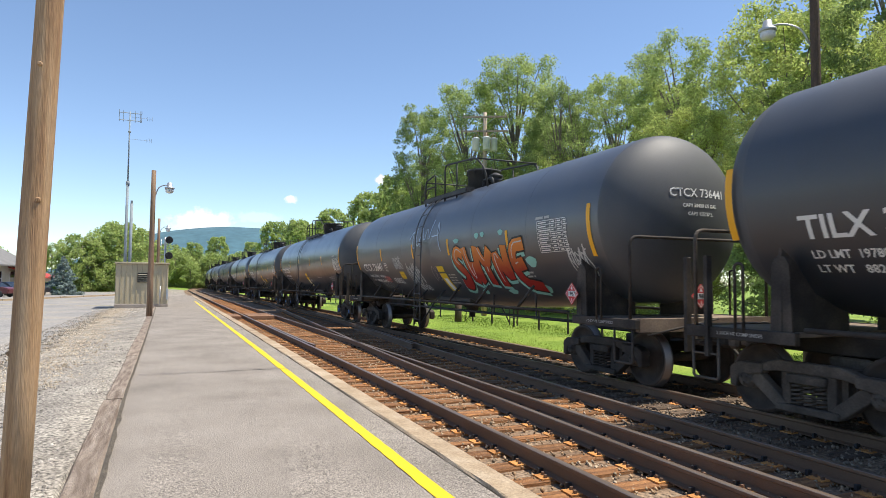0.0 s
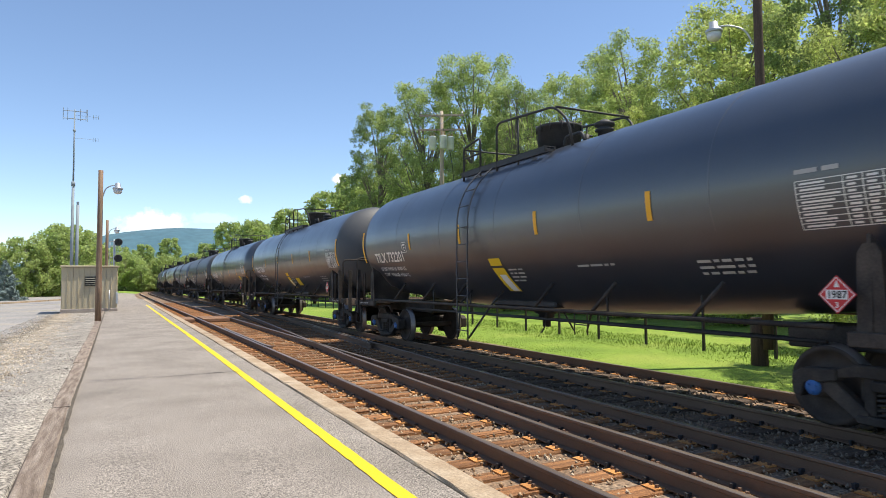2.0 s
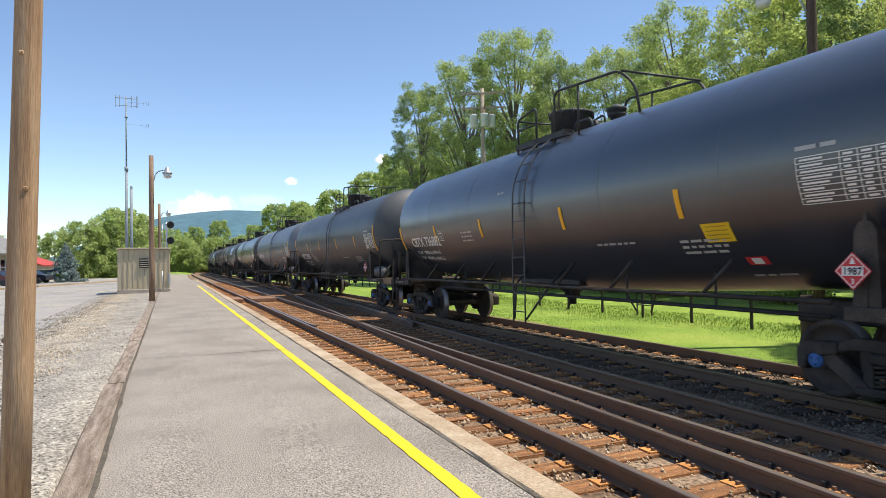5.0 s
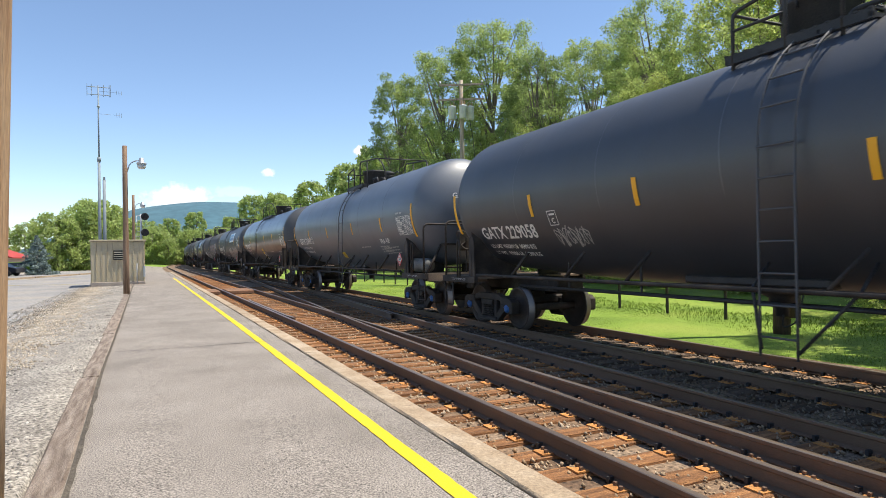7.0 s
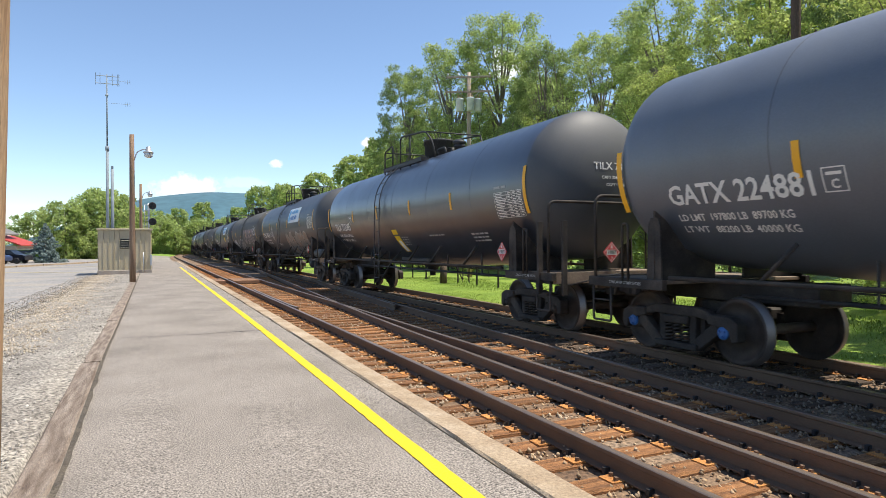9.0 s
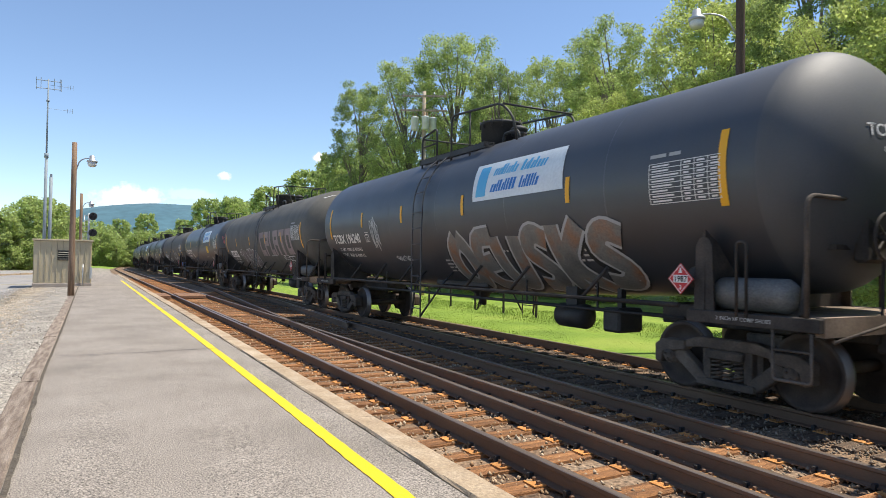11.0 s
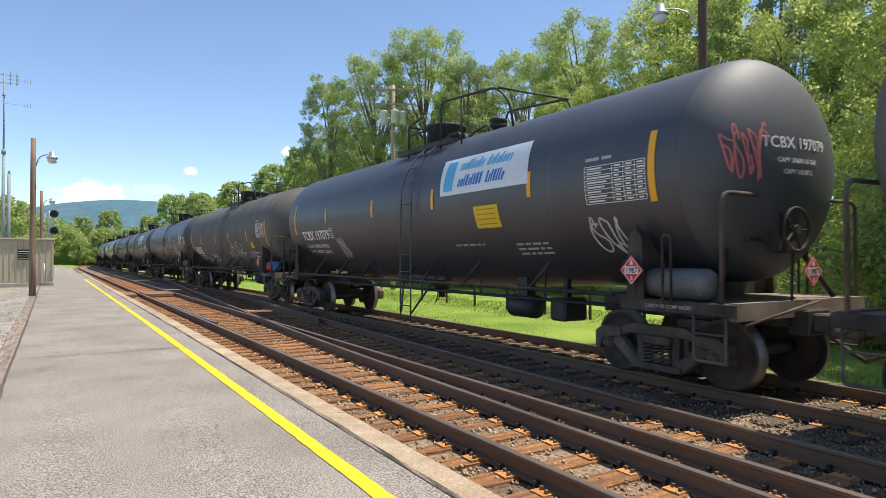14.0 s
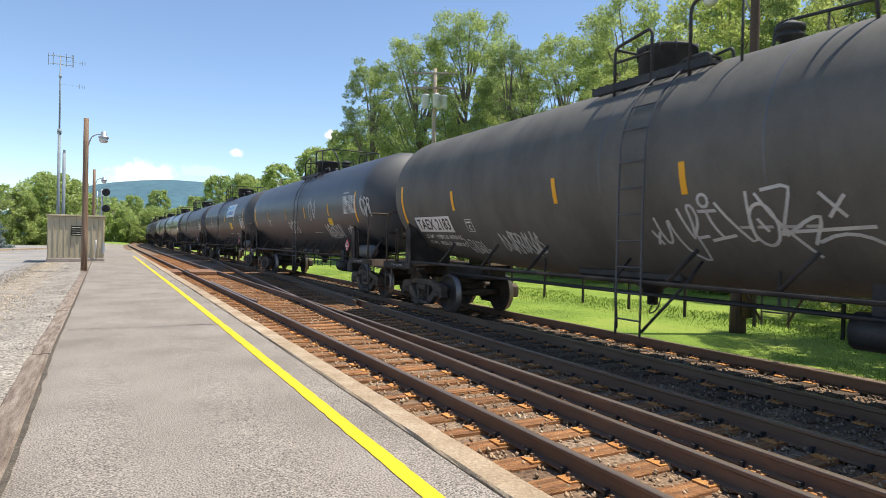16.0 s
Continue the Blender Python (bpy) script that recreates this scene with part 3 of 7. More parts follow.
        tube(bm, [(x, L - 1.2, top - 0.32), (x, L - 1.2, top + 0.68)], 0.02, 6)
        part("safety_railing", bm, M_BLACK, car, "black pipe safety railing")
    for y, z in ((L + 1.15, top + 0.44), (L - 2.5, top + 0.58)):
        bm = bmesh.new()
        tube(bm, [(-0.9, y, z), (0.9, y, z)], 0.022, 6)
        part("cross_rail", bm, M_BLACK, car)
    # side ladders
    for sx in (-1, 1):
        bm = bmesh.new()
        for y in (L - 0.24, L + 0.24):
            pts = [(sx * (R_TANK + 0.09) * math.cos(w), y, Z_TANK + (R_TANK + 0.09) * math.sin(w)) for w in [math.radians(a) for a in range(62, -1, -8)]]
            pts += [(sx * 1.6, y, 2.4), (sx * 1.6, y, 1.2), (sx * 1.6, y, 0.42)]
            tube(bm, pts, 0.017, 6)
        for k in range(11):
            if k < 4:
                w = math.radians(58 - k * 14)
                p = (sx * (R_TANK + 0.09) * math.cos(w), Z_TANK + (R_TANK + 0.09) * math.sin(w))
            else:
                p = (sx * 1.6, 2.87 - (k - 4) * 0.37)
            tube(bm, [(p[0], L - 0.24, p[1]), (p[0], L + 0.24, p[1])], 0.014, 6)
        part("ladder", bm, C_HEAD, car, "thin dark side ladder")
        # lower frame of the ladder
        for y, q in ((L - 0.24, -0.55), (L + 0.24, 0.3)):
            bm = bmesh.new()
            tube(bm, [(sx * 1.58, y, 0.5), (sx * 1.35, y + q, 1.2), (sx * 1.05, y + q, 1.5)], 0.022, 6)
            part("ladder_brace", bm, M_BLACK, car)
        # running handrail below the tank and its struts
        bm = bmesh.new()
        tube(bm, [(sx * 1.52, -TRUCKS + 0.35, 1.19), (sx * 1.52, TRUCKS - 0.35, 1.19)], 0.032, 8)
        for y in (-4.9, -2.9, -1.3, 1.9, 3.5, 5.3):
            tube(bm, [(sx * 1.52, y, 1.19), (sx * 1.33, y - 0.36, 1.66)], 0.03, 6)
        part("side_handrail", bm, M_TRUCK, car, "long pipe handrail below the tank with slanted struts")
    # bottom outlet
    bm = bmesh.new()
    lathe(bm, [(0.72, 0.09), (0.9, 0.09), (0.92, 0.17), (0.98, 0.17), (1.05, 0.3), (1.32, 0.62)], "z", 18, (0, 0.4, 0))
    box(bm, -0.62, 0.62, -0.75, 1.6, 1.16, 1.3, 0.03)
    tube(bm, bent([(-0.1, 0.3, 0.75), (-0.4, 0.1, 0.6), (-0.5, -0.2, 0.7), (-0.5, -0.3, 1.1)], 0.15), 0.012, 5)
    part("bottom_outlet", bm, M_BLACK, car, "bottom outlet valve with a chain")
    bm = bmesh.new()
    tube(bm, [(-0.75, -6.2, 0.95), (-0.75, 6.2, 0.95)], 0.028, 6)
    tube(bm, [(0.2, -6.2, 0.88), (0.2, 6.2, 0.88)], 0.022, 6)
    for y in (-4.4, -2.4, 2.4, 4.4):
        tube(bm, [(-0.75, y, 0.93), (-0.75, y, 1.5)], 0.02, 5)
    part("brake_rigging", bm, M_BLACK, car, "thin brake pipes under the tank")
    # ends
    for e in (-1, 1):
        bm = bmesh.new()   # stub sill
        box(bm, -0.33, 0.33, *sorted((e * 5.4, e * 8.55)), 0.82, 1.12, 0.02)
        box(bm, -0.26, 0.26, *sorted((e * 8.5, e * 8.75)), 0.72, 1.05, 0.02)
        part("stub_sill", bm, M_TRUCK, car)
        for sx in (-1, 1):   # saddles
            bm = bmesh.new()
            sheared(bm, [(sx * 0.3, e * TRUCKS - 0.02, 1.1), (sx * 1.50, e * TRUCKS - 0.02, 1.1), (sx * 1.47, e * TRUCKS - 0.02, 2.15), (sx * 1.25, e * TRUCKS - 0.02, 2.0), (sx * 0.9, e * TRUCKS - 0.02, 1.6), (sx * 0.3, e * TRUCKS - 0.02, 1.38)], (0, 0.04, 0))
            sheared(bm, [(sx * 1.45, e * TRUCKS - 0.15, 1.1), (sx * 1.45, e * TRUCKS + 0.15, 1.1), (sx * 1.45, e * TRUCKS + 0.12, 1.95), (sx * 1.45, e * TRUCKS + 0.06, 2.05), (sx * 1.45, e * TRUCKS - 0.06, 2.05), (sx * 1.45, e * TRUCKS - 0.12, 1.95)], (sx * 0.03, 0, 0))
            part("bolster_saddle", bm, M_TRUCK, car, "upright steel saddle plates")
        bm = bmesh.new()   # end deck and side sills
        box(bm, -1.43, 1.43, *sorted((e * 7.0, e * 8.58)), 1.08, 1.14, 0.01)
        a, b = sorted((e * 8.5, e * 8.6))
        box(bm, -1.43, 1.43, a, b, 0.95, 1.16)
        part("end_platform", bm, M_DECK, car, "flat steel end platform")
        for sx in (-1, 1):
            bm = bmesh.new()
            a, b = sorted((sx * 1.435, sx * 1.53))
            box(bm, a, b, *sorted((e * 6.9, e * 8.6)), 1.0, 1.15, 0.008)
            part("side_sill", bm, M_TRUCK, car, "black steel side sill")
        if "stencil" not in SHARED:
            SHARED["stencil"] = letters("2 INCH HF COMP SHOES", 0.065, 0.0005)
            SHARED["stencil"].materials.append(M_PANEL)
        part("stencil", SHARED["stencil"], None, car, "small white stencilled line", at=pose(-1.535, e * 7.7, 1.055, 90, 0, -90))
        bm = bmesh.new()   # end handrail hoop
        y0 = e * 8.45
        tube(bm, bent([(-1.5, y0, 1.1), (-1.5, y0, 2.47), (1.5, y0, 2.47), (1.5, y0, 1.1)], 0.16), 0.027, 8)
        for sx in (-1, 1):
            tube(bm, [(sx * 0.5, y0, 2.47), (sx * 0.4, e * 8.0, 2.45)], 0.02, 6)
        part("end_handrail", bm, M_TRUCK, car, "bent pipe handrail across the end")
        for sx in (-1, 1):
            bm = bmesh.new()   # ladder steps of the end
            tube(bm, bent([(sx * 1.5, e * 8.5, 1.1), (sx * 1.5, e * 8.5, 0.45), (sx * 1.5, e * 8.06, 0.45), (sx * 1.5, e * 8.06, 1.1)], 0.05, 3), 0.02, 6)
            tube(bm, [(sx * 1.5, e * 8.5, 0.78), (sx * 1.5, e * 8.06, 0.78)], 0.016, 6)
            part("corner_step", bm, M_TRUCK, car)
            bm = bmesh.new()
            tube(bm, bent([(sx * 1.53, e * 7.75, 1.1), (sx * 1.53, e * 7.75, 1.98), (sx * 1.53, e * 7.62, 1.98), (sx * 1.53, e * 7.62, 1.1)], 0.05, 3), 0.02, 6)
            part("grab_iron", bm, M_TRUCK, car)
        bm = bmesh.new()   # coupler and hose
        box(bm, -0.12, 0.12, *sorted((e * 8.7, e * 9.0)), 0.78, 1.0, 0.02)
        box(bm, -0.2, 0.2, *sorted((e * 8.95, e * 9.16)), 0.72, 1.04, 0.05)
        tube(bm, bent([(0.35, e * 8.55, 0.85), (0.36, e * 8.8, 0.6), (0.3, e * 9.15, 0.42)], 0.2), 0.028, 6)
        tube(bm, [(-1.3, e * 8.62, 0.9), (0.1, e * 8.7, 1.15)], 0.018, 6)
        part("coupler", bm, M_TRUCK, car, "cast knuckle coupler and air hose")
        truck(car, e)
    return car


def side_frame_mesh():
    """A cast side frame: arched top, sagging bottom with the spring nest, and two windows."""
    outer = [(-1.12, 0.36), (-1.12, 0.60), (-0.98, 0.68), (-0.62, 0.68), (-0.40, 0.74), (0.40, 0.74), (0.62, 0.68), (0.98, 0.68), (1.12, 0.60), (1.12, 0.36), (0.92, 0.36), (0.86, 0.46), (0.68, 0.46), (0.40, 0.20), (0.30, 0.16), (-0.30, 0.16), (-0.40, 0.20), (-0.68, 0.46), (-0.86, 0.46), (-0.92, 0.36)]
    bm = bmesh.new()
    t = 0.14
    def slab(pts, x0=0.0, th=t):
        sheared(bm, [(x0, y, z) for y, z in pts], (-th, 0, 0))
    # top member, end arms, bottom member, columns
    slab([(-0.66, 0.58), (-0.42, 0.62), (0.42, 0.62), (0.66, 0.58), (0.66, 0.69), (0.42, 0.76), (-0.42, 0.76), (-0.66, 0.69)])
    for s in (-1, 1):
        slab([(s * 0.62, 0.56), (s * 0.62, 0.69), (s * 1.00, 0.68), (s * 1.13, 0.60), (s * 1.13, 0.36), (s * 1.04, 0.33), (s * 0.98, 0.50)], th=0.18)
        slab([(s * 0.70, 0.58), (s * 0.86, 0.47), (s * 0.42, 0.15), (s * 0.30, 0.15), (s * 0.30, 0.26)])
        slab([(s * 0.24, 0.22), (s * 0.36, 0.24), (s * 0.36, 0.66), (s * 0.24, 0.66)], th=0.12)
    slab([(-0.42, 0.14), (0.42, 0.14), (0.42, 0.23), (-0.42, 0.23)], 0.02, 0.2)
    slab([(-0.25, 0.50), (0.25, 0.50), (0.27, 0.61), (-0.27, 0.61)], -0.02, 0.16)
    bmesh.ops.recalc_face_normals(bm, faces=bm.faces)
    bmesh.ops.bevel(bm, geom=[e for e in bm.edges if len(e.link_faces) == 2 and e.calc_face_angle(0) > 0.5], offset=0.014, segments=1, affect="EDGES")
    return to_mesh("side_frame", bm, M_TRUCK)


def springs_mesh():
    bm = bmesh.new()
    for y in (-0.16, 0.0, 0.16):
        pts = [(0.06 * math.cos(a) - 0.08, y + 0.062 * math.sin(a), 0.235 + 0.26 * a / (10 * math.pi)) for a in [k * math.pi / 4 for k in range(41)]]
        tube(bm, pts, 0.017, 5)
    return to_mesh("spring", bm, M_TRUCK)


def wheelset_mesh():
    bm = bmesh.new()
    for s in (-1, 1):
        x = s * 0.7525
        prof = [(x - s * 0.085, 0.487), (x - s * 0.055, 0.487), (x - s * 0.045, 0.462), (x + s * 0.055, 0.457), (x + s * 0.056, 0.40), (x + s * 0.02, 0.385), (x - s * 0.02, 0.22), (x + s * 0.07, 0.13), (x + s * 0.07, 0.10)]
        lathe(bm, prof, "x", 40, cap=True)
        lathe(bm, [(x - s * 0.085, 0.487), (x - s * 0.086, 0.39), (x - s * 0.03, 0.37), (x - s * 0.07, 0.2), (x - s * 0.1, 0.1)], "x", 40, cap=False)
    lathe(bm, [(-1.0, 0.075), (1.0, 0.075)], "x", 14)
    bm.faces.ensure_lookup_table()
    for f in bm.faces:
        c = f.calc_center_median()
        r = math.hypot(c.y, c.z)
        f.material_index = 1 if r > 0.44 and 0.6 < abs(c.x) < 0.79 else 0
    return to_mesh("wheelset", bm, [M_WHEEL, M_TREAD])


def truck(car, e):
    if "frame" not in SHARED:
        SHARED["frame"], SHARED["spring"], SHARED["wheels"] = side_frame_mesh(), springs_mesh(), wheelset_mesh()
        bm = bmesh.new()
        lathe(bm, [(-0.09, 0.05), (-0.085, 0.11), (0.02, 0.12), (0.09, 0.12)], "x", 18)
        box(bm, -0.02, 0.16, -0.13, 0.13, -0.12, 0.16, 0.02)
        SHARED["box"] = to_mesh("bearing", bm, M_TRUCK)
        bm = bmesh.new()
        lathe(bm, [(-0.125, 0.03), (-0.12, 0.085), (-0.09, 0.09), (-0.085, 0.09)], "x", 18)
        for k in range(3):
            w = k * 2.094 + 0.5
            tube(bm, [(-0.12, 0.05 * math.cos(w), 0.05 * math.sin(w)), (-0.145, 0.05 * math.cos(w), 0.05 * math.sin(w))], 0.016, 6)
        SHARED["cap"] = to_mesh("bearing_cap", bm, M_TRUCK)
    bm = bmesh.new()
    box(bm, -1.05, 1.05, -0.22, 0.22, 0.48, 0.66, 0.03)
    box(bm, -0.3, 0.3, -0.28, 0.28, 0.62, 0.80, 0.03)
    for s in (-1, 1):
        tube(bm, [(-0.9, s * 0.38, 0.36), (0.9, s * 0.38, 0.36)], 0.04, 6)
        box(bm, -0.95, -0.6, s * 0.36, s * 0.44, 0.28, 0.6)
        box(bm, 0.6, 0.95, s * 0.36, s * 0.44, 0.28, 0.6)
    t = part("truck", bm, M_TRUCK, car, "cast steel four-wheel truck", at=(0, e * TRUCKS, 0))
    for s in (-1, 1):
        rot = pose(s * 0.93, 0, 0, 0, 0, 0 if s < 0 else 180)
        part("side_frame", SHARED["frame"], None, t, at=rot)
        part("spring", SHARED["spring"], None, t, at=rot)
        for y in (-0.89, 0.89):
            part("bearing", SHARED["box"], None, t, at=pose(s * 0.99, y, 0.457, 0, 0, 0 if s < 0 else 180))
            part("bearing_cap", SHARED["cap"], None, t, at=pose(s * 0.99, y, 0.457, 0, 0, 0 if s < 0 else 180))
    for y in (-0.89, 0.89):
        part("wheelset", SHARED["wheels"], None, t, at=(0, y, 0.457))


# ladder, manway and relief valve of the five builds, and the cars that have them
BUILDS = [(1.25, -0.15, -1.5), (0.78, -0.30, -0.95), (-0.05, 0.30, -1.2), (-0.78, -0.26, -1.7), (-0.70, 0.22, -1.9)]
BUILD_OF = {0: 1, 1: 1, 4: 2, 5: 3, 6: 3, 8: 1, 9: 4, 10: 4, 11: 4, 12: 4, 13: 1, 15: 3, 16: 4, 18: 4, 19: 2, 22: 4, 24: 3}
CARS, FIRST = [], {}
for i in range(28):
    k = BUILD_OF.get(i, 0)
    if k not in FIRST:
        FIRST[k] = build_car(*BUILDS[k])
        CARS.append(FIRST[k])
    else:
        CARS.append(copy_thing(FIRST[k], Matrix()))


def paint(car, coat_material, label):
    for o in car.children:
        if o.name.split(".")[0] == "tank":
            o.material_slots[0].link = "OBJECT"
            o.material_slots[0].material = coat_material
            if coat_material in (C_DUSTY, C_GREY) or car is CARS[4]:
                o.material_slots[1].link = "OBJECT"
                o.material_slots[1].material = coat_material
            tank = o
    if CARS.index(car) >= 8:
        tank.scale = (1, 1.028, 1)   # a slightly longer build
    tagged(car, label, "tank car", "tank cars of the freight train")
    return tank


KINDS = {0: (C_MATTE, "matte black tank car with white lettering, rolling on the main track"),
         1: (C_SATIN, "black tank car with orange and red graffiti on its side"),
         2: (C_GLOSS, "glossy black tank car with a yellow and white panel"),
         3: (C_GLOSS, "glossy black tank car with two yellow panels"),
         4: (C_GLOSS, "glossy black tank car with a small yellow plate"),
         5: (C_MATTE, "deep black tank car with bold white lettering and a brake wheel"),
         6: (C_GREY, "slate grey tank car with blue bearing caps"),
         7: (C_GLOSS, "glossy black tank car with a slanted yellow panel"),
         8: (C_MATTE, "black tank car with a white banner and silver graffiti"),
         9: (C_DUSTY, "dusty black tank car with faded mauve block graffiti"),
         10: (C_MATTE, "clean black tank car with a white banner and a yellow plate"),
         11: (C_DUSTY, "dusty grey-black tank car with white scrawled graffiti"),
         12: (C_MATTE, "black tank car with white graffiti tags near its end"),
         13: (C_MATTE, "black tank car with a white banner, far up the train")}
TANKS = []
for i, c in enumerate(CARS):
    kind = KINDS.get(i, ((C_SATIN, C_DUSTY, C_MATTE, C_GLOSS)[i % 4], "black tank car far up the freight train"))
    TANKS.append(paint(c, *kind))


def car_rows(i):
    """Middle of car i: its two trucks stay on the line."""
    rows = []
    for k in range(0, 65):
        t = k * 0.25
        y = START + (i - 0.5) * CAR - SPEED * t
        f, b = y - TRUCKS, y + TRUCKS
        xf, xb = drift(f), drift(b)
        rows.append((t, pose(TRAIN_X + (xf + xb) / 2, y, 0, 0, 0, -math.degrees(math.atan2(xb - xf, b - f)))))
    return rows


def motions():
    for i, c in enumerate(CARS):
        walk(c, car_rows(i))
    # wheels roll on the rail; alike wheelsets share one roll
    lead_sets = {}
    for c in CARS:
        for t in c.children:
            if not t.name.startswith("truck"):
                continue
            for w in t.children:
                if not w.name.startswith("wheelset"):
                    continue
                side = w.location.y > 0
                if side not in lead_sets:
                    y = 0.89 if side else -0.89
                    walk(w, [(k / FPS, pose(0, y, 0.457, math.degrees(SPEED / FPS / 0.457) * k, 0, 0)) for k in range(481)])
                    lead_sets[side] = w
                else:
                    first = lead_sets[side].animation_data
                    w.rotation_mode = "QUATERNION"
                    w.animation_data_create()
                    w.animation_data.action = first.action
                    w.animation_data.action_slot = first.action_slot

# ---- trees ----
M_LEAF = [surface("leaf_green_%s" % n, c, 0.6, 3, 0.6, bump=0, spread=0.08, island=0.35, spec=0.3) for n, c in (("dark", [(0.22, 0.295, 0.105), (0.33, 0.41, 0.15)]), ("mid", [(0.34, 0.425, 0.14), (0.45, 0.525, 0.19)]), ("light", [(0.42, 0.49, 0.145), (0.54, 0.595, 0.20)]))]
for m in M_LEAF:   # sun shines through the leaves
    nt, nodes = m.node_tree, m.node_tree.nodes
    b = nodes["Principled BSDF"]
    tr, mx = nodes.new("ShaderNodeBsdfTranslucent"), nodes.new("ShaderNodeMixShader")
    mx.inputs[0].default_value = 0.55
    nt.links.new(b.inputs["Base Color"].links[0].from_socket, tr.inputs["Color"])
    nt.links.new(b.outputs[0], mx.inputs[1]), nt.links.new(tr.outputs[0], mx.inputs[2])
    nt.links.new(mx.outputs[0], nodes["Material Output"].inputs["Surface"])


def leaves(rng, centres, radii, count, size, flat=0.75):
    """Many small folded leaves in clumps: returns vertices and quads."""
    k = len(centres)
    share = radii ** 2 / (radii ** 2).sum()
    which = rng.choice(k, count, p=share)
    d = rng.normal(size=(count, 3))
    d /= np.linalg.norm(d, axis=1)[:, None]
    r = radii[which] * rng.uniform(0.2, 1.0, count) ** 0.6 * rng.uniform(0.8, 1.3, count)
    c = centres[which] + d * r[:, None] * (1, 1, flat)
    n = d * 0.5 + rng.normal(size=(count, 3)) * 0.8 + (0, 0, 0.3)
    n /= np.linalg.norm(n, axis=1)[:, None]
    u = np.cross(n, rng.normal(size=(count, 3)))
    u /= np.linalg.norm(u, axis=1)[:, None]
    v = np.cross(n, u)
    s = (size * rng.uniform(0.6, 1.4, count))[:, None]
    V = np.stack([c - u * s, c - v * s * 0.55 + n * s * 0.12, c + u * s, c + v * s * 0.55 + n * s * 0.12], 1).reshape(-1, 3)
    F = np.arange(count * 4).reshape(-1, 4)
    return V, F


def tree_kind(seed, height, spread, low, count, leaf_size, material, bare=False):
    rng = np.random.default_rng(seed)
    trunk = bmesh.new()
    lean = rng.normal(0, 0.4, 2)
    pts = [Vector((lean[0] * t * t, lean[1] * t * t, height * 0.8 * t)) for t in (0, 0.15, 0.35, 0.6, 0.85, 1.0)]
    tube(trunk, pts, (0.006 if bare else 0.0154) * height, 8, 0.03)
    cs, rs = [], []
    n = 60 if bare else (170 if leaf_size > 0.15 else 330)
    for i in range(n):
        h = low + (1 - low) * (i + rng.uniform(0, 1)) / n
        shape = math.sin(math.pi * min(1, max(0.12, (1.04 - h) / (1.04 - low) * 0.86 + 0.05))) ** 0.6
        a = i * 2.4 + rng.uniform(-0.5, 0.5)
        # boughs: the outline swells and falls back round the trunk
        bough = 0.80 + 0.26 * math.sin(3 * a + h * 9 + seed) * math.sin(h * 14 + seed)
        rad = spread * shape * bough * rng.uniform(0.18, 1.0) ** 0.5
        c = np.array((rad * math.cos(a) + lean[0] * h * h, rad * math.sin(a) + lean[1] * h * h, h * height * 0.95))
        cs.append(c)
        rs.append(rng.uniform(0.4, 1.3) * spread * (0.115 if leaf_size < 0.15 else 0.14))
        if i % (1 if bare else 8) == 0:
            z0 = max(0.1, h - 0.25 * rng.uniform(0.5, 1.0)) * height * 0.8
            t0 = z0 / (height * 0.8)
            s = Vector((lean[0] * t0 * t0, lean[1] * t0 * t0, z0))
            e = Vector(c)
            mid = (s + e) / 2 + Vector((0, 0, 0.08 * height * rng.uniform(-0.5, 0.6)))
            tube(trunk, [s, mid, e], (0.0025 if bare else 0.005) * height, 5, 0.012)
    V, F = leaves(rng, np.array(cs), np.array(rs), count, leaf_size)
    return to_mesh("trunk", trunk, M_BARK), (None if bare else soup("crown", V, F, material))


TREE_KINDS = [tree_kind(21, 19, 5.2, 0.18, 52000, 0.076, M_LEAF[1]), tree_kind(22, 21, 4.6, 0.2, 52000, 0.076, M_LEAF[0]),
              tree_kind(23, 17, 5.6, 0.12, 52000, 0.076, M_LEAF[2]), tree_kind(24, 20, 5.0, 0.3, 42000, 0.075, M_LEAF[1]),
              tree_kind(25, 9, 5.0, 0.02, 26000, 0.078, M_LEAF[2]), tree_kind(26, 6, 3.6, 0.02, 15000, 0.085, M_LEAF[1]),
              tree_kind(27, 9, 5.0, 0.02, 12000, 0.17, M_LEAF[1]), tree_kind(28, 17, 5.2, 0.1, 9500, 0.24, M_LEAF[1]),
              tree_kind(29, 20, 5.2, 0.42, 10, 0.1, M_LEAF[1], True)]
TREE_TOP = [18.6, 20.6, 16.6, 19.6, 8.9, 6, 8.9, 16.8, 19]


def tree(kind, x, y, z=-0.5, size=1.0, turn=0.0, label="leafy green deciduous tree in full summer leaf", name="tree"):
    t = new(name)
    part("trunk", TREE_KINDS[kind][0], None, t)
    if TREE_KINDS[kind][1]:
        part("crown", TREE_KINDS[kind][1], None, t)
    t.matrix_world = pose(x, y, z, 0, 0, turn) @ Matrix.Diagonal((size, size, size, 1))
    return tagged(t, label, "tree", "trees behind the tracks")


tree(8, 26.5, 43.5, -0.5, 0.98, 30, "bare dead tree among the green ones")
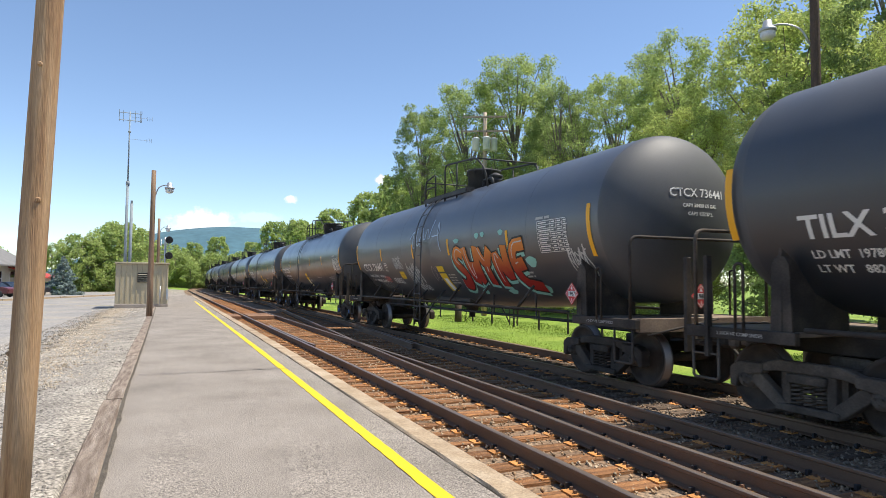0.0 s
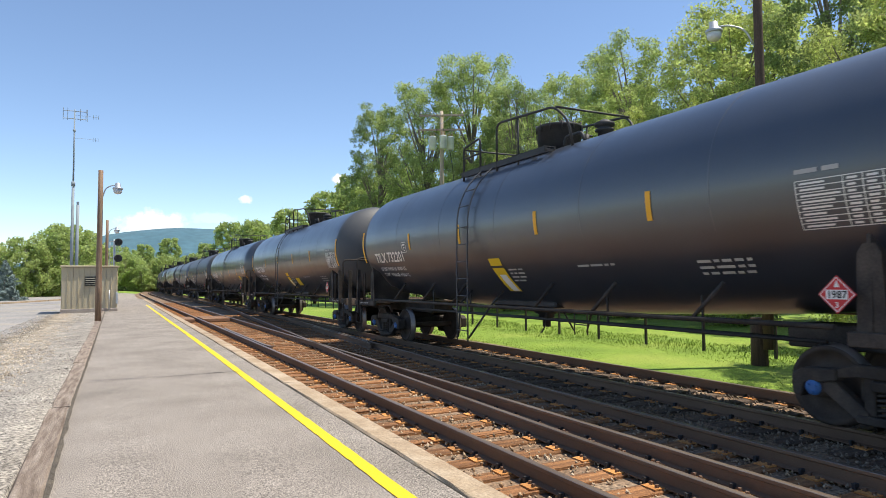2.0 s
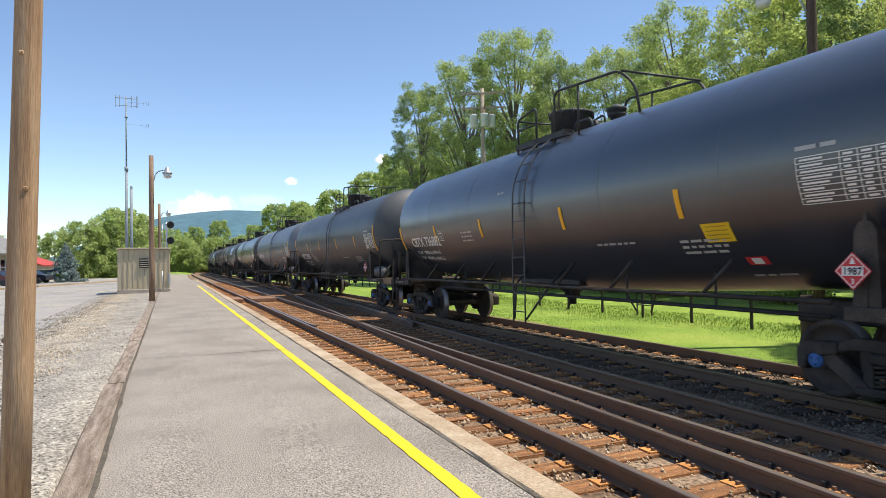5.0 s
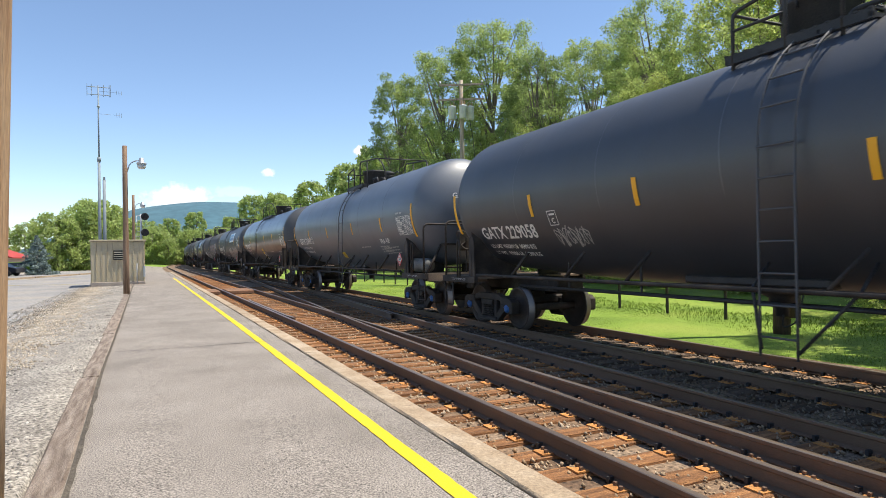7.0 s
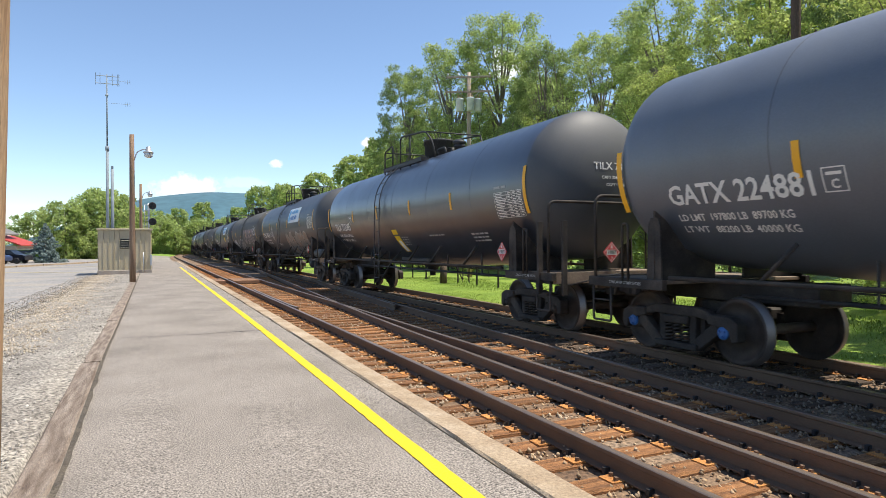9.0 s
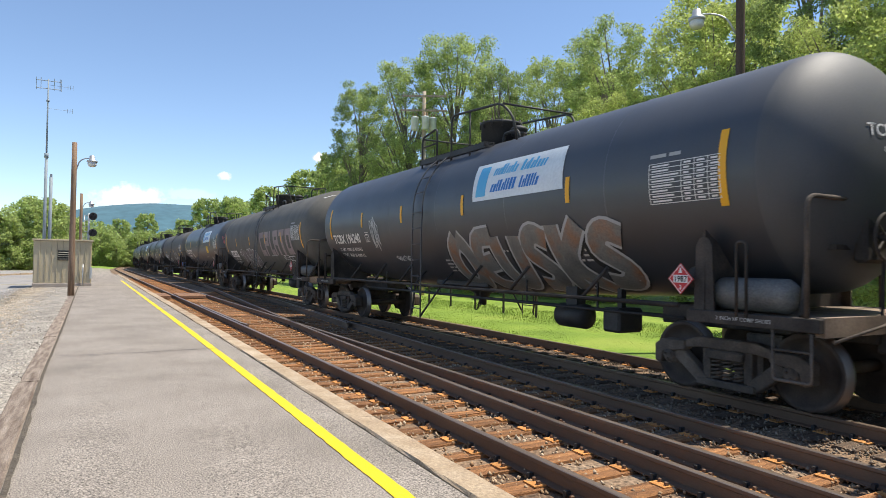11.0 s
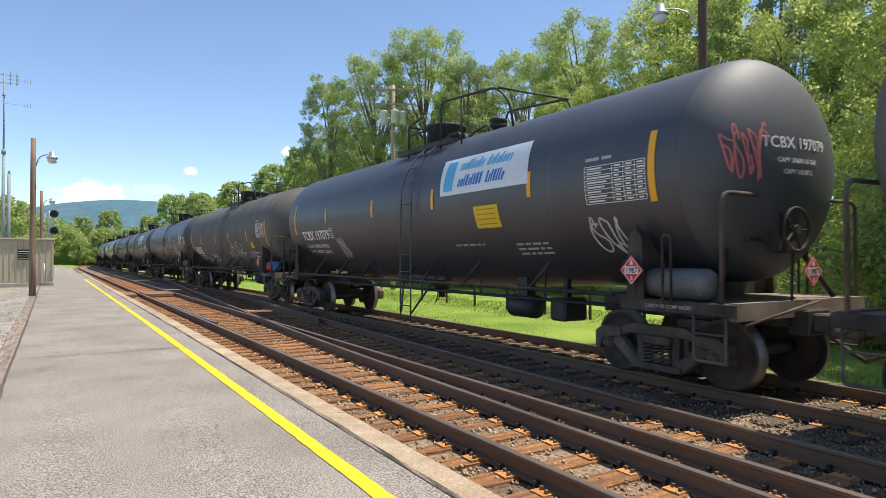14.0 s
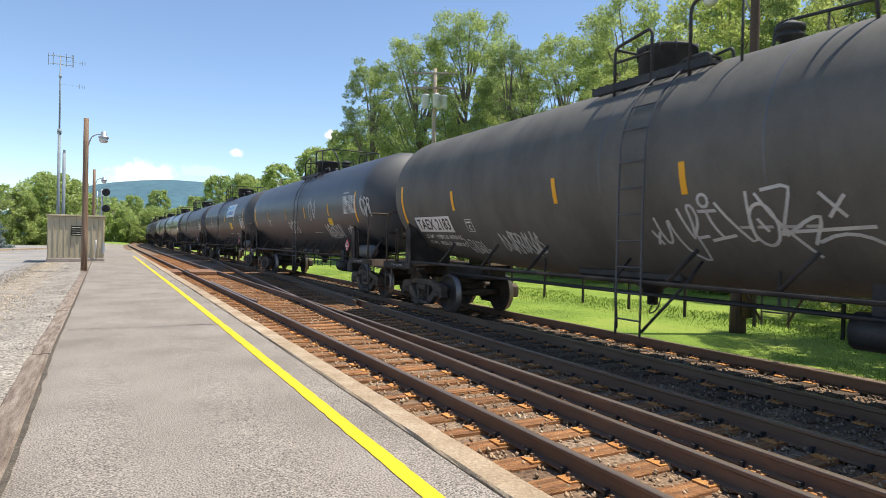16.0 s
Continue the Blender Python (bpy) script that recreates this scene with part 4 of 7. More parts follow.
# kind, x, y, height to reach, turn
for k, x, y, h, w in ((1, 20.2, 62, 20.6, 10), (3, 22.2, 55, 21.8, 80), (0, 25.6, 52.5, 23.6, 200), (2, 26.5, 72, 18, 300), (1, 26.0, 46, 19.4, 140), (3, 27.5, 40, 18.8, 20), (0, 28, 33, 19.0, 100),
                      (2, 29, 26, 19.0, 240), (1, 28.5, 20, 20, 60), (0, 29, 13, 21, 330), (2, 27.5, 6, 20, 45), (3, 29, -2, 20, 180), (1, 31, -12, 20, 0),
                      (7, 33, 57, 20, 70), (7, 36, 44, 20, 170), (7, 37, 30, 22, 260), (7, 38, 16, 22, 350), (7, 38, 3, 22, 90)):
    tree(k, x, y, -0.5, h / TREE_TOP[k], w)
for k, x, y, h, w in ((2, 14.8, 6.2, 13, 40), (2, 14.4, 2.8, 12, 75), (2, 15.2, 0.5, 14, 120), (0, 15, -5, 14, 210)):
    tree(k, x, y, -0.5, h / TREE_TOP[k], w, "leafy tree shading the grass behind the train")
for k, x, y, h, w in ((2, 23.5, 58, 12, 15), (0, 24.5, 50, 13, 85), (2, 25.0, 44, 12.5, 150), (1, 25.2, 38, 12, 220), (2, 25.5, 30, 13, 290), (0, 25.5, 23, 13, 10), (2, 25, 16, 13.5, 70)):
    tree(k, x, y, -0.5, h / TREE_TOP[k], w, "leafy young tree at the wood's edge")
for k, x, y, s, w in ((4, 15.8, 7.8, 0.72, 25), (5, 13.4, 6.4, 0.95, 95), (4, 17.5, 11.5, 0.7, 185), (4, 23, 29, 0.8, 15), (4, 24, 13, 0.8, 100), (4, 20.5, 60, 0.8, 190), (5, 23, 21, 0.95, 250), (4, 22, 41, 0.8, 310), (5, 22, 6, 0.95, 45), (4, 24, -3, 0.8, 135), (4, 21.5, 50, 0.8, 75), (5, 24, 35, 1.0, 200)):
    tree(k, x, y, -0.5, s, w, "low bushy green tree at the wood's edge")
for k, x, y, h, w in ((7, 27.5, 105, 18, 20), (7, 25, 97, 14, 80), (7, 32, 108, 17, 130), (7, 22.5, 150, 17, 190), (7, 29, 160, 17.5, 250), (7, 35, 150, 17, 10), (6, 18, 140, 9, 60), (7, 24.5, 120, 16.5, 35), (7, 21, 138, 15.5, 100), (7, 28, 94, 19, 170), (7, 25, 86, 16, 220), (7, 31, 84, 18, 280), (7, 20, 166, 18, 330), (6, 22, 108, 10, 15), (6, 19, 125, 9, 75), (6, 21.5, 92, 9.5, 140), (6, 23, 80, 10, 200), (6, 16.5, 155, 10, 260)):
    tree(k, x, y, -0.5, h / TREE_TOP[k], w, "leafy green tree far along the line")
for k, x, y, s, w in ((6, -11.8, 112, 1.25, 20), (6, -16, 108, 1.0, 80), (6, -8.5, 122, 1.1, 160), (6, -21, 115, 0.85, 230), (5, -27, 110, 1.2, 300), (6, -12.5, 125, 1.4, 60), (6, -7.5, 105, 0.45, 100)):
    tree(k, x, y, -0.3, s, w, "round green tree beyond the parking lot")
for i in range(18):
    tree(6 if i % 3 else 7, -8 + i * 2.9 + 2 * math.sin(i * 3), 205 + 14 * math.sin(i * 5.1), -0.5, (1.28 if i % 3 else 0.75) + 0.18 * math.sin(i * 2.3), i * 50, "green tree in the distance")


for i in range(13):
    tree(6, -7 + i * 2.6 + 1.2 * math.sin(i * 2), 184 + 6 * math.sin(i * 3.7), -0.5, 0.95 + 0.2 * math.sin(i * 1.7), i * 70, "green tree in the distance")


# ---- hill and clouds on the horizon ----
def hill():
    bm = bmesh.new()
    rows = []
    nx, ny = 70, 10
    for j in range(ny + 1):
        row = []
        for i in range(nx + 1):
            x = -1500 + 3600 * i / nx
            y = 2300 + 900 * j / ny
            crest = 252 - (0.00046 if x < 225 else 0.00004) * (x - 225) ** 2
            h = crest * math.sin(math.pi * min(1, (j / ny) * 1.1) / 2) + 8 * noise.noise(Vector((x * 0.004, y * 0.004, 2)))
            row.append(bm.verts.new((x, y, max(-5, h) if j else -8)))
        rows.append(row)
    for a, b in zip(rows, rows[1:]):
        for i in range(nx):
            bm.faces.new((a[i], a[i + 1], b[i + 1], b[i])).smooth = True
    # the blue of the haze in between is put into the woods' base colour
    tagged(part("wooded_hill", bm, surface("haze_tinted_woods", [(0.055, 0.125, 0.165), (0.072, 0.15, 0.185)], 0.004, 0.03, 1.0, bump=0, spread=0.1)), "long wooded ridge, blue with distance", "hill", kind="structure")


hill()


# ---- lamp poles, mast, shed ----
def lamp_pole(x, y, height, arm, hang=0.0, lean=(0, 0), label="brown wooden lamp pole with a curved arm", r=0.13, wood=None):
    t = new("lamp_pole")
    bm = bmesh.new()
    tube(bm, [(lean[0] * k / 4, lean[1] * k / 4, height * k / 4) for k in range(5)], r, 14, r * 0.75)
    part("pole", bm, wood or M_POLE, t)
    if arm:
        bm = bmesh.new()
        ax, ay = arm
        z = height - hang
        tube(bm, bent([(ax * 0.1, ay * 0.1, z - 1.2), (ax * 0.3, ay * 0.3, z - 0.75), (ax * 0.7, ay * 0.7, z - 0.62), (ax, ay, z - 0.66)], 0.3), 0.025, 8)
        part("arm", bm, M_GALV, t)
        bm = bmesh.new()
        lathe(bm, [(z - 0.5, 0.05), (z - 0.52, 0.1), (z - 0.7, 0.12), (z - 0.72, 0.2), (z - 0.78, 0.21), (z - 0.8, 0.19)], "z", 18, (ax, ay, 0))
        head = part("lamp_head", bm, M_GALV, t, "grey metal lamp head")
        bm = bmesh.new()
        lathe(bm, [(z - 0.79, 0.18), (z - 0.92, 0.17), (z - 0.98, 0.12), (z - 1.0, 0.03)], "z", 16, (ax, ay, 0))
        part("refractor", bm, surface("milky_glass", [(0.6, 0.6, 0.58), (0.7, 0.7, 0.68)], 8, 60, 0.25, bump=0.1, spread=0.05), head, "milky glass refractor")
    t.matrix_world = Matrix.Translation((x, y, 0.0))
    return tagged(t, label, "lamp pole", "lamp poles")


lamp_pole(-4.44, 31.05, 6.6, (0.66, -0.05), wood=M_POLEMID)
lamp_pole(-4.70, 55, 6.6, (0.66, 0.0), wood=M_POLEMID)
lamp_pole(10.55, 10.5, 11.0, (-0.8, 0.65), 2.3, label="dark wooden lamp pole behind the train", wood=M_POLEDARK)
near_pole = new("utility_pole")
bm = bmesh.new()
tube(bm, [(0.026 * z, 0, z) for z in (-0.1, 1, 2, 3, 4, 5.5, 7.5)], 0.090, 20, 0.078)
for z, w in ((2.2, 0.35), (3.1, 0.9), (1.2, 2.0)):   # knots
    bmesh.ops.create_icosphere(bm, subdivisions=1, radius=0.02, matrix=Matrix.Translation((0.026 * z + 0.084 * math.cos(-w - 0.9), 0.084 * math.sin(-w - 0.9), z)))
part("pole", bm, M_POLE, near_pole)
near_pole.matrix_world = Matrix.Translation((-4.388, 5.0, 0.02))
tagged(near_pole, "weathered brown wooden utility pole beside the platform", "utility pole")


# ---- transformer pole behind the train ----
def transformer_pole():
    t = new("transformer_pole")
    H = 14.1
    grey_wood = surface("bleached_pole_wood", [(0.28, 0.20, 0.14), (0.40, 0.31, 0.23), (0.48, 0.40, 0.31)], 2.0, 30, 0.85, bump=0.4, spread=0.12, stretch=(7, 7, 0.35))
    bm = bmesh.new()
    tube(bm, [(0, 0, H * k / 5) for k in range(6)], 0.19, 14, 0.13)
    part("pole", bm, grey_wood, t)
    for z, w in ((H - 0.35, 1.55), (H - 1.35, 1.6)):
        bm = bmesh.new()
        box(bm, -w, w, -0.2, -0.09, z - 0.06, z + 0.06, 0.01)
        arm = part("crossarm", bm, grey_wood, t, "grey wooden crossarm")
        for x in (-w + 0.12, -w * 0.45, w * 0.45, w - 0.12):
            bm = bmesh.new()
            lathe(bm, [(z + 0.06, 0.02), (z + 0.12, 0.02), (z + 0.13, 0.06), (z + 0.19, 0.06), (z + 0.2, 0.035), (z + 0.26, 0.05)], "z", 10, (x, -0.145, 0))
            part("insulator", bm, M_GALV, arm)
        bm = bmesh.new()
        for s in (-1, 1):
            tube(bm, [(s * 0.7, -0.15, z - 0.06), (0, -0.15, z - 0.6)], 0.018, 5)
        part("arm_brace", bm, M_GALV, arm)
    can = surface("transformer_paint", [(0.55, 0.57, 0.58), (0.68, 0.70, 0.71)], 3, 40, 0.4, bump=0.05, spread=0.06)
    for x, y in ((-0.62, -0.25), (0.12, -0.5), (0.62, -0.1)):
        bm = bmesh.new()
        z = H - 2.75
        lathe(bm, [(z, 0.2), (z + 0.03, 0.25), (z + 0.8, 0.25), (z + 0.82, 0.27), (z + 0.88, 0.27), (z + 0.95, 0.1)], "z", 20, (x, y, 0))
        c = part("transformer", bm, can, t, "light grey transformer can")
        bm = bmesh.new()
        for dx in (-0.1, 0.1):
            lathe(bm, [(z + 0.9, 0.035), (z + 1.0, 0.05), (z + 1.06, 0.03), (z + 1.14, 0.04), (z + 1.2, 0.015)], "z", 8, (x + dx, y, 0))
        part("bushing", bm, M_POLE, c)
    bm = bmesh.new()
    tube(bm, [(0.5, -0.1, H - 2.4), (0.75, 0, H - 4), (0.95, 0, H - 6.5), (1.3, 0, 0)], 0.02, 5)
    tube(bm, [(0.1, -0.2, H - 1.2), (0.3, -0.3, H - 2.4)], 0.012, 4)
    tube(bm, [(-0.3, -0.2, H - 1.2), (-0.55, -0.25, H - 2.3)], 0.012, 4)
    part("guy_wire", bm, M_BLACK, t)
    t.matrix_world = pose(16.15, 39.5, -0.5, 0, 0, -28)
    tagged(t, "wooden utility pole with two crossarms and three grey transformers", "utility pole")


transformer_pole()


# ---- equipment shed ----
def shed():
    t = new("equipment_shed")
    M_SIDING = surface("olive_grey_siding", [(0.45, 0.375, 0.245), (0.53, 0.45, 0.31)], 1.2, 40, 0.55, bump=0.08, spread=0.08, stretch=(1, 1, 0.3))
    M_TRIM = surface("shed_trim", [(0.20, 0.185, 0.145), (0.25, 0.23, 0.18)], 2, 40, 0.6, bump=0.1, spread=0.1)
    W, D, H = 2.78, 3.4, 2.62
    bm = bmesh.new()
    box(bm, 0.03, W - 0.03, 0.03, D - 0.03, 0.22, H)
    wall = part("wall", bm, M_TRIM, t)
    pan = bmesh.new()
    box(pan, -0.132, 0.132, -0.02, 0.012, 0.24, H - 0.02)
    box(pan, 0.10, 0.135, -0.055, -0.018, 0.24, H - 0.02, 0.008)
    pan = to_mesh("panel", pan, M_SIDING)
    n = 10
    for i in range(n):
        part("panel", pan, None, wall, at=pose(0.14 + i * (W - 0.28) / (n - 1), 0.02, 0))
    for i in range(12):
        part("panel", pan, None, wall, at=pose(W - 0.02, 0.16 + i * (D - 0.32) / 11, 0, 0, 0, 90))
        part("panel", pan, None, wall, at=pose(0.02, 0.16 + i * (D - 0.32) / 11, 0, 0, 0, -90))
    bm = bmesh.new()
    box(bm, -0.1, W + 0.1, -0.12, D + 0.1, H, H + 0.09, 0.01)
    part("roof", bm, M_SIDING, t, "flat overhanging metal roof")
    bm = bmesh.new()
    box(bm, -0.06, W + 0.06, -0.06, D + 0.06, -0.3, 0.24, 0.02)
    part("footing", bm, surface("shed_footing", [(0.30, 0.25, 0.21), (0.38, 0.33, 0.28)], 2, 30, 0.9, bump=0.4), t, "pale concrete footing")
    bm = bmesh.new()
    box(bm, 1.14, 1.68, -0.075, -0.03, 1.52, 2.08)
    vent = part("vent", bm, plain("vent_black", (0.012, 0.012, 0.012), 0.8), t, "black louvred vent")
    for k in range(4):
        bm = bmesh.new()
        z = 1.58 + k * 0.125
        sheared(bm, [(1.16, -0.11, z), (1.66, -0.11, z), (1.66, -0.076, z + 0.03), (1.16, -0.076, z + 0.03)], (0, 0, 0.012))
        part("louvre", bm, M_TRIM, vent)
    bm = bmesh.new()
    box(bm, W - 0.06, W + 0.05, -0.07, 0.02, 0.5, 1.15, 0.01)
    tube(bm, [(W - 0.4, -0.12, 0.1), (W - 0.4, -0.12, 1.3)], 0.03, 6)
    part("conduit_box", bm, M_GALV, t, "grey conduit box")
    t.matrix_world = pose(-6.62, 42.0, 0.08, 0, 0, 1.5)
    tagged(t, "olive-grey ribbed metal equipment shed beside the platform", "shed")


shed()


# ---- antenna mast ----
def mast():
    t = new("antenna_mast")
    steel = surface("mast_steel", [(0.20, 0.24, 0.27), (0.28, 0.32, 0.35)], 2, 30, 0.7, 0.0, bump=0.05, spread=0.08)
    bm = bmesh.new()
    tube(bm, [(0, 0, 0), (0, 0, 10.8)], 0.15, 10, 0.12)
    tube(bm, [(0, 0, 10.8), (0, 0, 17.6)], 0.075, 8, 0.05)
    tube(bm, [(0, 0, 10.6), (0, 0, 11.0)], 0.17, 10)
    tube(bm, [(0, 0, 15.6), (0, 0, 15.75)], 0.13, 8)
    part("pole", bm, steel, t)
    bm = bmesh.new()
    tube(bm, [(0.4, 0, 0), (0.4, 0, 8.9)], 0.14, 10)
    box(bm, 0.3, 0.5, -0.1, 0.1, 8.9, 9.2, 0.02)
    part("side_pole", bm, steel, t, "shorter steel pole beside the mast")
    bm = bmesh.new()
    for z in (16.75, 17.45):
        tube(bm, [(-0.9, 0, z), (1.0, 0, z)], 0.035, 5)
    for x in (-0.9, -0.55, 0.45, 0.9, 1.0):
        tube(bm, [(x, 0, 16.6), (x, 0, 17.7)], 0.025, 5)
    part("dipole_array", bm, steel, t, "grey dipole antenna array")
    bm = bmesh.new()
    for z in (15.0, 17.1):
        tube(bm, [(0, 0, z), (1.9, 0.2, z)], 0.012, 4)
        for x in (1.5, 1.7, 1.9):
            tube(bm, [(x, 0.2, z - 0.2), (x, 0.2, z + 0.2)], 0.015, 4)
    part("yagi", bm, steel, t)
    t.matrix_world = Matrix.Translation((-7.75, 66.3, 0))
    tagged(t, "tall thin grey steel antenna mast", "antenna mast")


mast()


# ---- signal ----
def signal():
    t = new("railway_signal")
    bm = bmesh.new()
    tube(bm, [(0, 0, 0), (0, 0, 6.7)], 0.09, 10)
    part("post", bm, M_GALV, t)
    for z in (6.4, 4.6):
        bm = bmesh.new()
        lathe(bm, [(-0.06, 0.39), (-0.02, 0.42), (0.02, 0.42), (0.04, 0.24)], "y", 24, (0.42, -0.2, z))
        head = part("signal_head", bm, M_BLACK, t, "round black signal head")
        for k in range(3):
            a = k * 2.094 + 1.57
            bm = bmesh.new()
            lathe(bm, [(-0.3, 0.09), (-0.06, 0.09)], "y", 12, (0.42 + 0.2 * math.cos(a), -0.2, z + 0.2 * math.sin(a)), cap=False)
            part("visor", bm, M_BLACK, head)
    bm = bmesh.new()
    for x in (-0.42, 0.12):
        for y in (-0.1, 0.5):
            tube(bm, [(x, y, 3.4), (x, y, 6.5)], 0.028, 6)
    for z in (3.5, 4.1, 4.7, 5.3, 5.9, 6.5):
        tube(bm, [(-0.42, -0.1, z), (0.12, -0.1, z), (0.12, 0.5, z), (-0.42, 0.5, z), (-0.42, -0.1, z)], 0.028, 6)
    part("cage", bm, M_GALV, t, "pale steel service cage")
    bm = bmesh.new()
    for x in (-0.55, -0.2):
        tube(bm, [(x, -0.15, 0), (x, -0.15, 4.5)], 0.02, 5)
    for k in range(14):
        tube(bm, [(-0.55, -0.15, 0.25 + k * 0.3), (-0.2, -0.15, 0.25 + k * 0.3)], 0.014, 4)
    part("ladder", bm, M_GALV, t)
    t.matrix_world = Matrix.Translation((-4.55, 80, 0.0))
    tagged(t, "railway signal post with round black heads and a cage", "railway signal")


signal()


# ---- fence behind the line ----
def fence():
    t = tagged(new("field_fence"), "dark wooden rail fence along the field", "fence")
    black = surface("creosoted_wood", [(0.02, 0.017, 0.015), (0.05, 0.042, 0.036)], 3, 40, 0.85, bump=0.5, spread=0.2, stretch=(1, 1, 1))
    bm = bmesh.new()
    box(bm, -0.04, 0.04, -0.04, 0.04, 0, 1.0, 0.012)
    post = to_mesh("post", bm, black)
    bm = bmesh.new()
    box(bm, -0.015, 0.015, -1.21, 1.21, -0.025, 0.025)
    board = to_mesh("rail_board", bm, black)
    y = -10.0
    while y < 70:
        part("post", post, None, t, at=pose(12.3, y, -0.5))
        for z in (0.15, 0.45):
            part("rail_board", board, None, t, at=pose(12.22, y + 1.2, z, random.gauss(0, 0.4)))
        y += 2.4
    for x, y in ((10.6, 10.8), (11.3, 33.0)):
        s = new("timber_post")
        bm = bmesh.new()
        tube(bm, [(0, 0, -0.1), (0, 0, 0.55), (0, 0, 1.25)], 0.2, 12, 0.19)
        part("post", bm, M_POLEDARK, s)
        s.matrix_world = Matrix.Translation((x, y, -0.5))
        tagged(s, "thick dark timber post standing in the grass", "post")


fence()


# ---- field grass ----
def grass():
    rng = np.random.default_rng(9)
    N = 42000
    y = -4 + 44 * rng.random(N) ** 1.3
    x = 7.5 + 0.35 * np.sin(y * 1.1) + 0.25 * np.sin(y * 2.7 + 1) + 7.4 * rng.random(N) ** 1.3
    a = rng.uniform(0, 6.283, N)
    h = rng.uniform(0.005, 0.035, N) * (1 + 0.6 * (np.sin(x * 1.3) * np.sin(y * 0.7) > 0.6))
    dx, dy = 0.012 * np.cos(a), 0.012 * np.sin(a)
    z = np.full(N, -0.47)
    lx, ly = rng.normal(0, 0.04, N), rng.normal(0, 0.04, N)
    V = np.stack([np.stack([x - dx, y - dy, z], 1), np.stack([x + dx, y + dy, z], 1), np.stack([x + lx, y + ly, z + 0.06 + h], 1)], 1).reshape(-1, 3)
    tagged(new("grass", soup("grass", V, np.arange(3 * N).reshape(-1, 3), M_BLADE)), "short bright green grass blades beside the line", "grass", kind="stuff")


grass()


# ---- lot on the other side of the platform ----
def lot():
    rng = np.random.default_rng(14)
    base = np.array([(1, 0, 0), (-1, 0, 0), (0, 1, 0), (0, -1, 0), (0, 0, 1), (0, 0, -1)], float)
    tri = np.array([(0, 2, 4), (2, 1, 4), (1, 3, 4), (3, 0, 4), (2, 0, 5), (1, 2, 5), (3, 1, 5), (0, 3, 5)])
    heaps = (([], []), ([], []))
    for i in range(18000):
        y = 11 + 31 * rng.random() if i % 3 == 0 else 2 + 40 * rng.random() ** 1.5
        if i % 3 == 0:      # a windrow of stones along the lot's edge
            x = -5.25 - 0.028 * y + rng.normal(0, 0.30) * (1.5 if i % 2 else 1.0)
        else:
            x = rng.uniform(-7.4, -4.28)
        s = rng.uniform(0.012, 0.035) * (1.05 if i % 3 == 0 else rng.uniform(0.45, 1.0))
        a = rng.uniform(0, 6.28)
        R = np.array([(math.cos(a), -math.sin(a), 0), (math.sin(a), math.cos(a), 0.3), (0.2, -0.3, 1)])
        V, F = heaps[i % 3 == 0]
        F.append(tri + 6 * len(V))
        V.append((base * s * rng.uniform(0.6, 1.3, (6, 3))) @ R.T + (x, y, 0.06 + max(0.0, min(0.07, (x + 6.0) * 0.045))))
    greys = surface("lot_stone", [(0.20, 0.18, 0.155), (0.31, 0.28, 0.245), (0.41, 0.38, 0.335)], 2, 30, 0.9, bump=0.3, island=0.45)
    tans = surface("tan_stone", [(0.24, 0.195, 0.14), (0.35, 0.29, 0.215), (0.48, 0.42, 0.335)], 2, 30, 0.9, bump=0.3, island=0.35)
    for k, (V, F) in enumerate(heaps):
        tagged(new("loose_gravel", soup("loose_gravel", np.concatenate(V), np.concatenate(F), tans if k else greys)), "ridge of tan stones along the lot's edge" if k else "loose grey gravel between platform and lot", "gravel", kind="stuff")
    bm = bmesh.new()   # the slope of fine gravel against the edging
    rows = [[bm.verts.new((x + 0.06 * noise.noise(Vector((y, i, 0))), y, z + (0.02 * noise.noise(Vector((x * 2, y * 0.8, 1))) if 0 < i < 5 else 0))) for i, (x, z) in enumerate(((-4.2, 0.05), (-4.24, 0.135), (-4.7, 0.13), (-5.3, 0.09), (-6.0, 0.07), (-7.0, 0.0)))] for y in np.arange(-9, 60, 1.0)]
    for a, b in zip(rows, rows[1:]):
        for i in range(5):
            bm.faces.new((a[i], a[i + 1], b[i + 1], b[i])).smooth = True
    M2 = surface("fine_gravel", [(0.19, 0.17, 0.145), (0.27, 0.243, 0.208), (0.34, 0.31, 0.265)], 1.2, 32, 0.95, bump=1.0, spread=0.5)
    tagged(part("gravel_strip", bm, M2), "fine grey gravel strip behind the platform edging", "gravel", kind="structure")
    bm = bmesh.new()   # asphalt of the lot
    rows = [[bm.verts.new((x + 0.25 * noise.noise(Vector((y * 0.4, x, 0))) * (x > -7), y, 0.05)) for x in (-30, -15, -6.9)] for y in np.arange(12, 100, 3.0)]
    for a, b in zip(rows, rows[1:]):
        for i in range(2):
            bm.faces.new((a[i], a[i + 1], b[i + 1], b[i]))
    tagged(part("parking_lot", bm, M_LOTASPHALT), "pale worn asphalt parking lot", "parking lot", kind="structure")
    bm = bmesh.new()
    for y0, x0, x1 in ((47.5, -15, -7.3), (62, -20, -8)):
        sheared(bm, [(x0, y0 + 3, 0.056), (x1, y0, 0.056), (x1, y0 + 0.16, 0.056), (x0, y0 + 3.16, 0.056)], (0, 0, 0.004))
    tagged(part("lot_marking", bm, surface("faded_yellow", [(0.55, 0.42, 0.12), (0.45, 0.40, 0.25)], 1, 20, 0.8, spread=0.2)), "faded yellow lines on the parking lot", "marking", kind="structure")
    bm = bmesh.new()
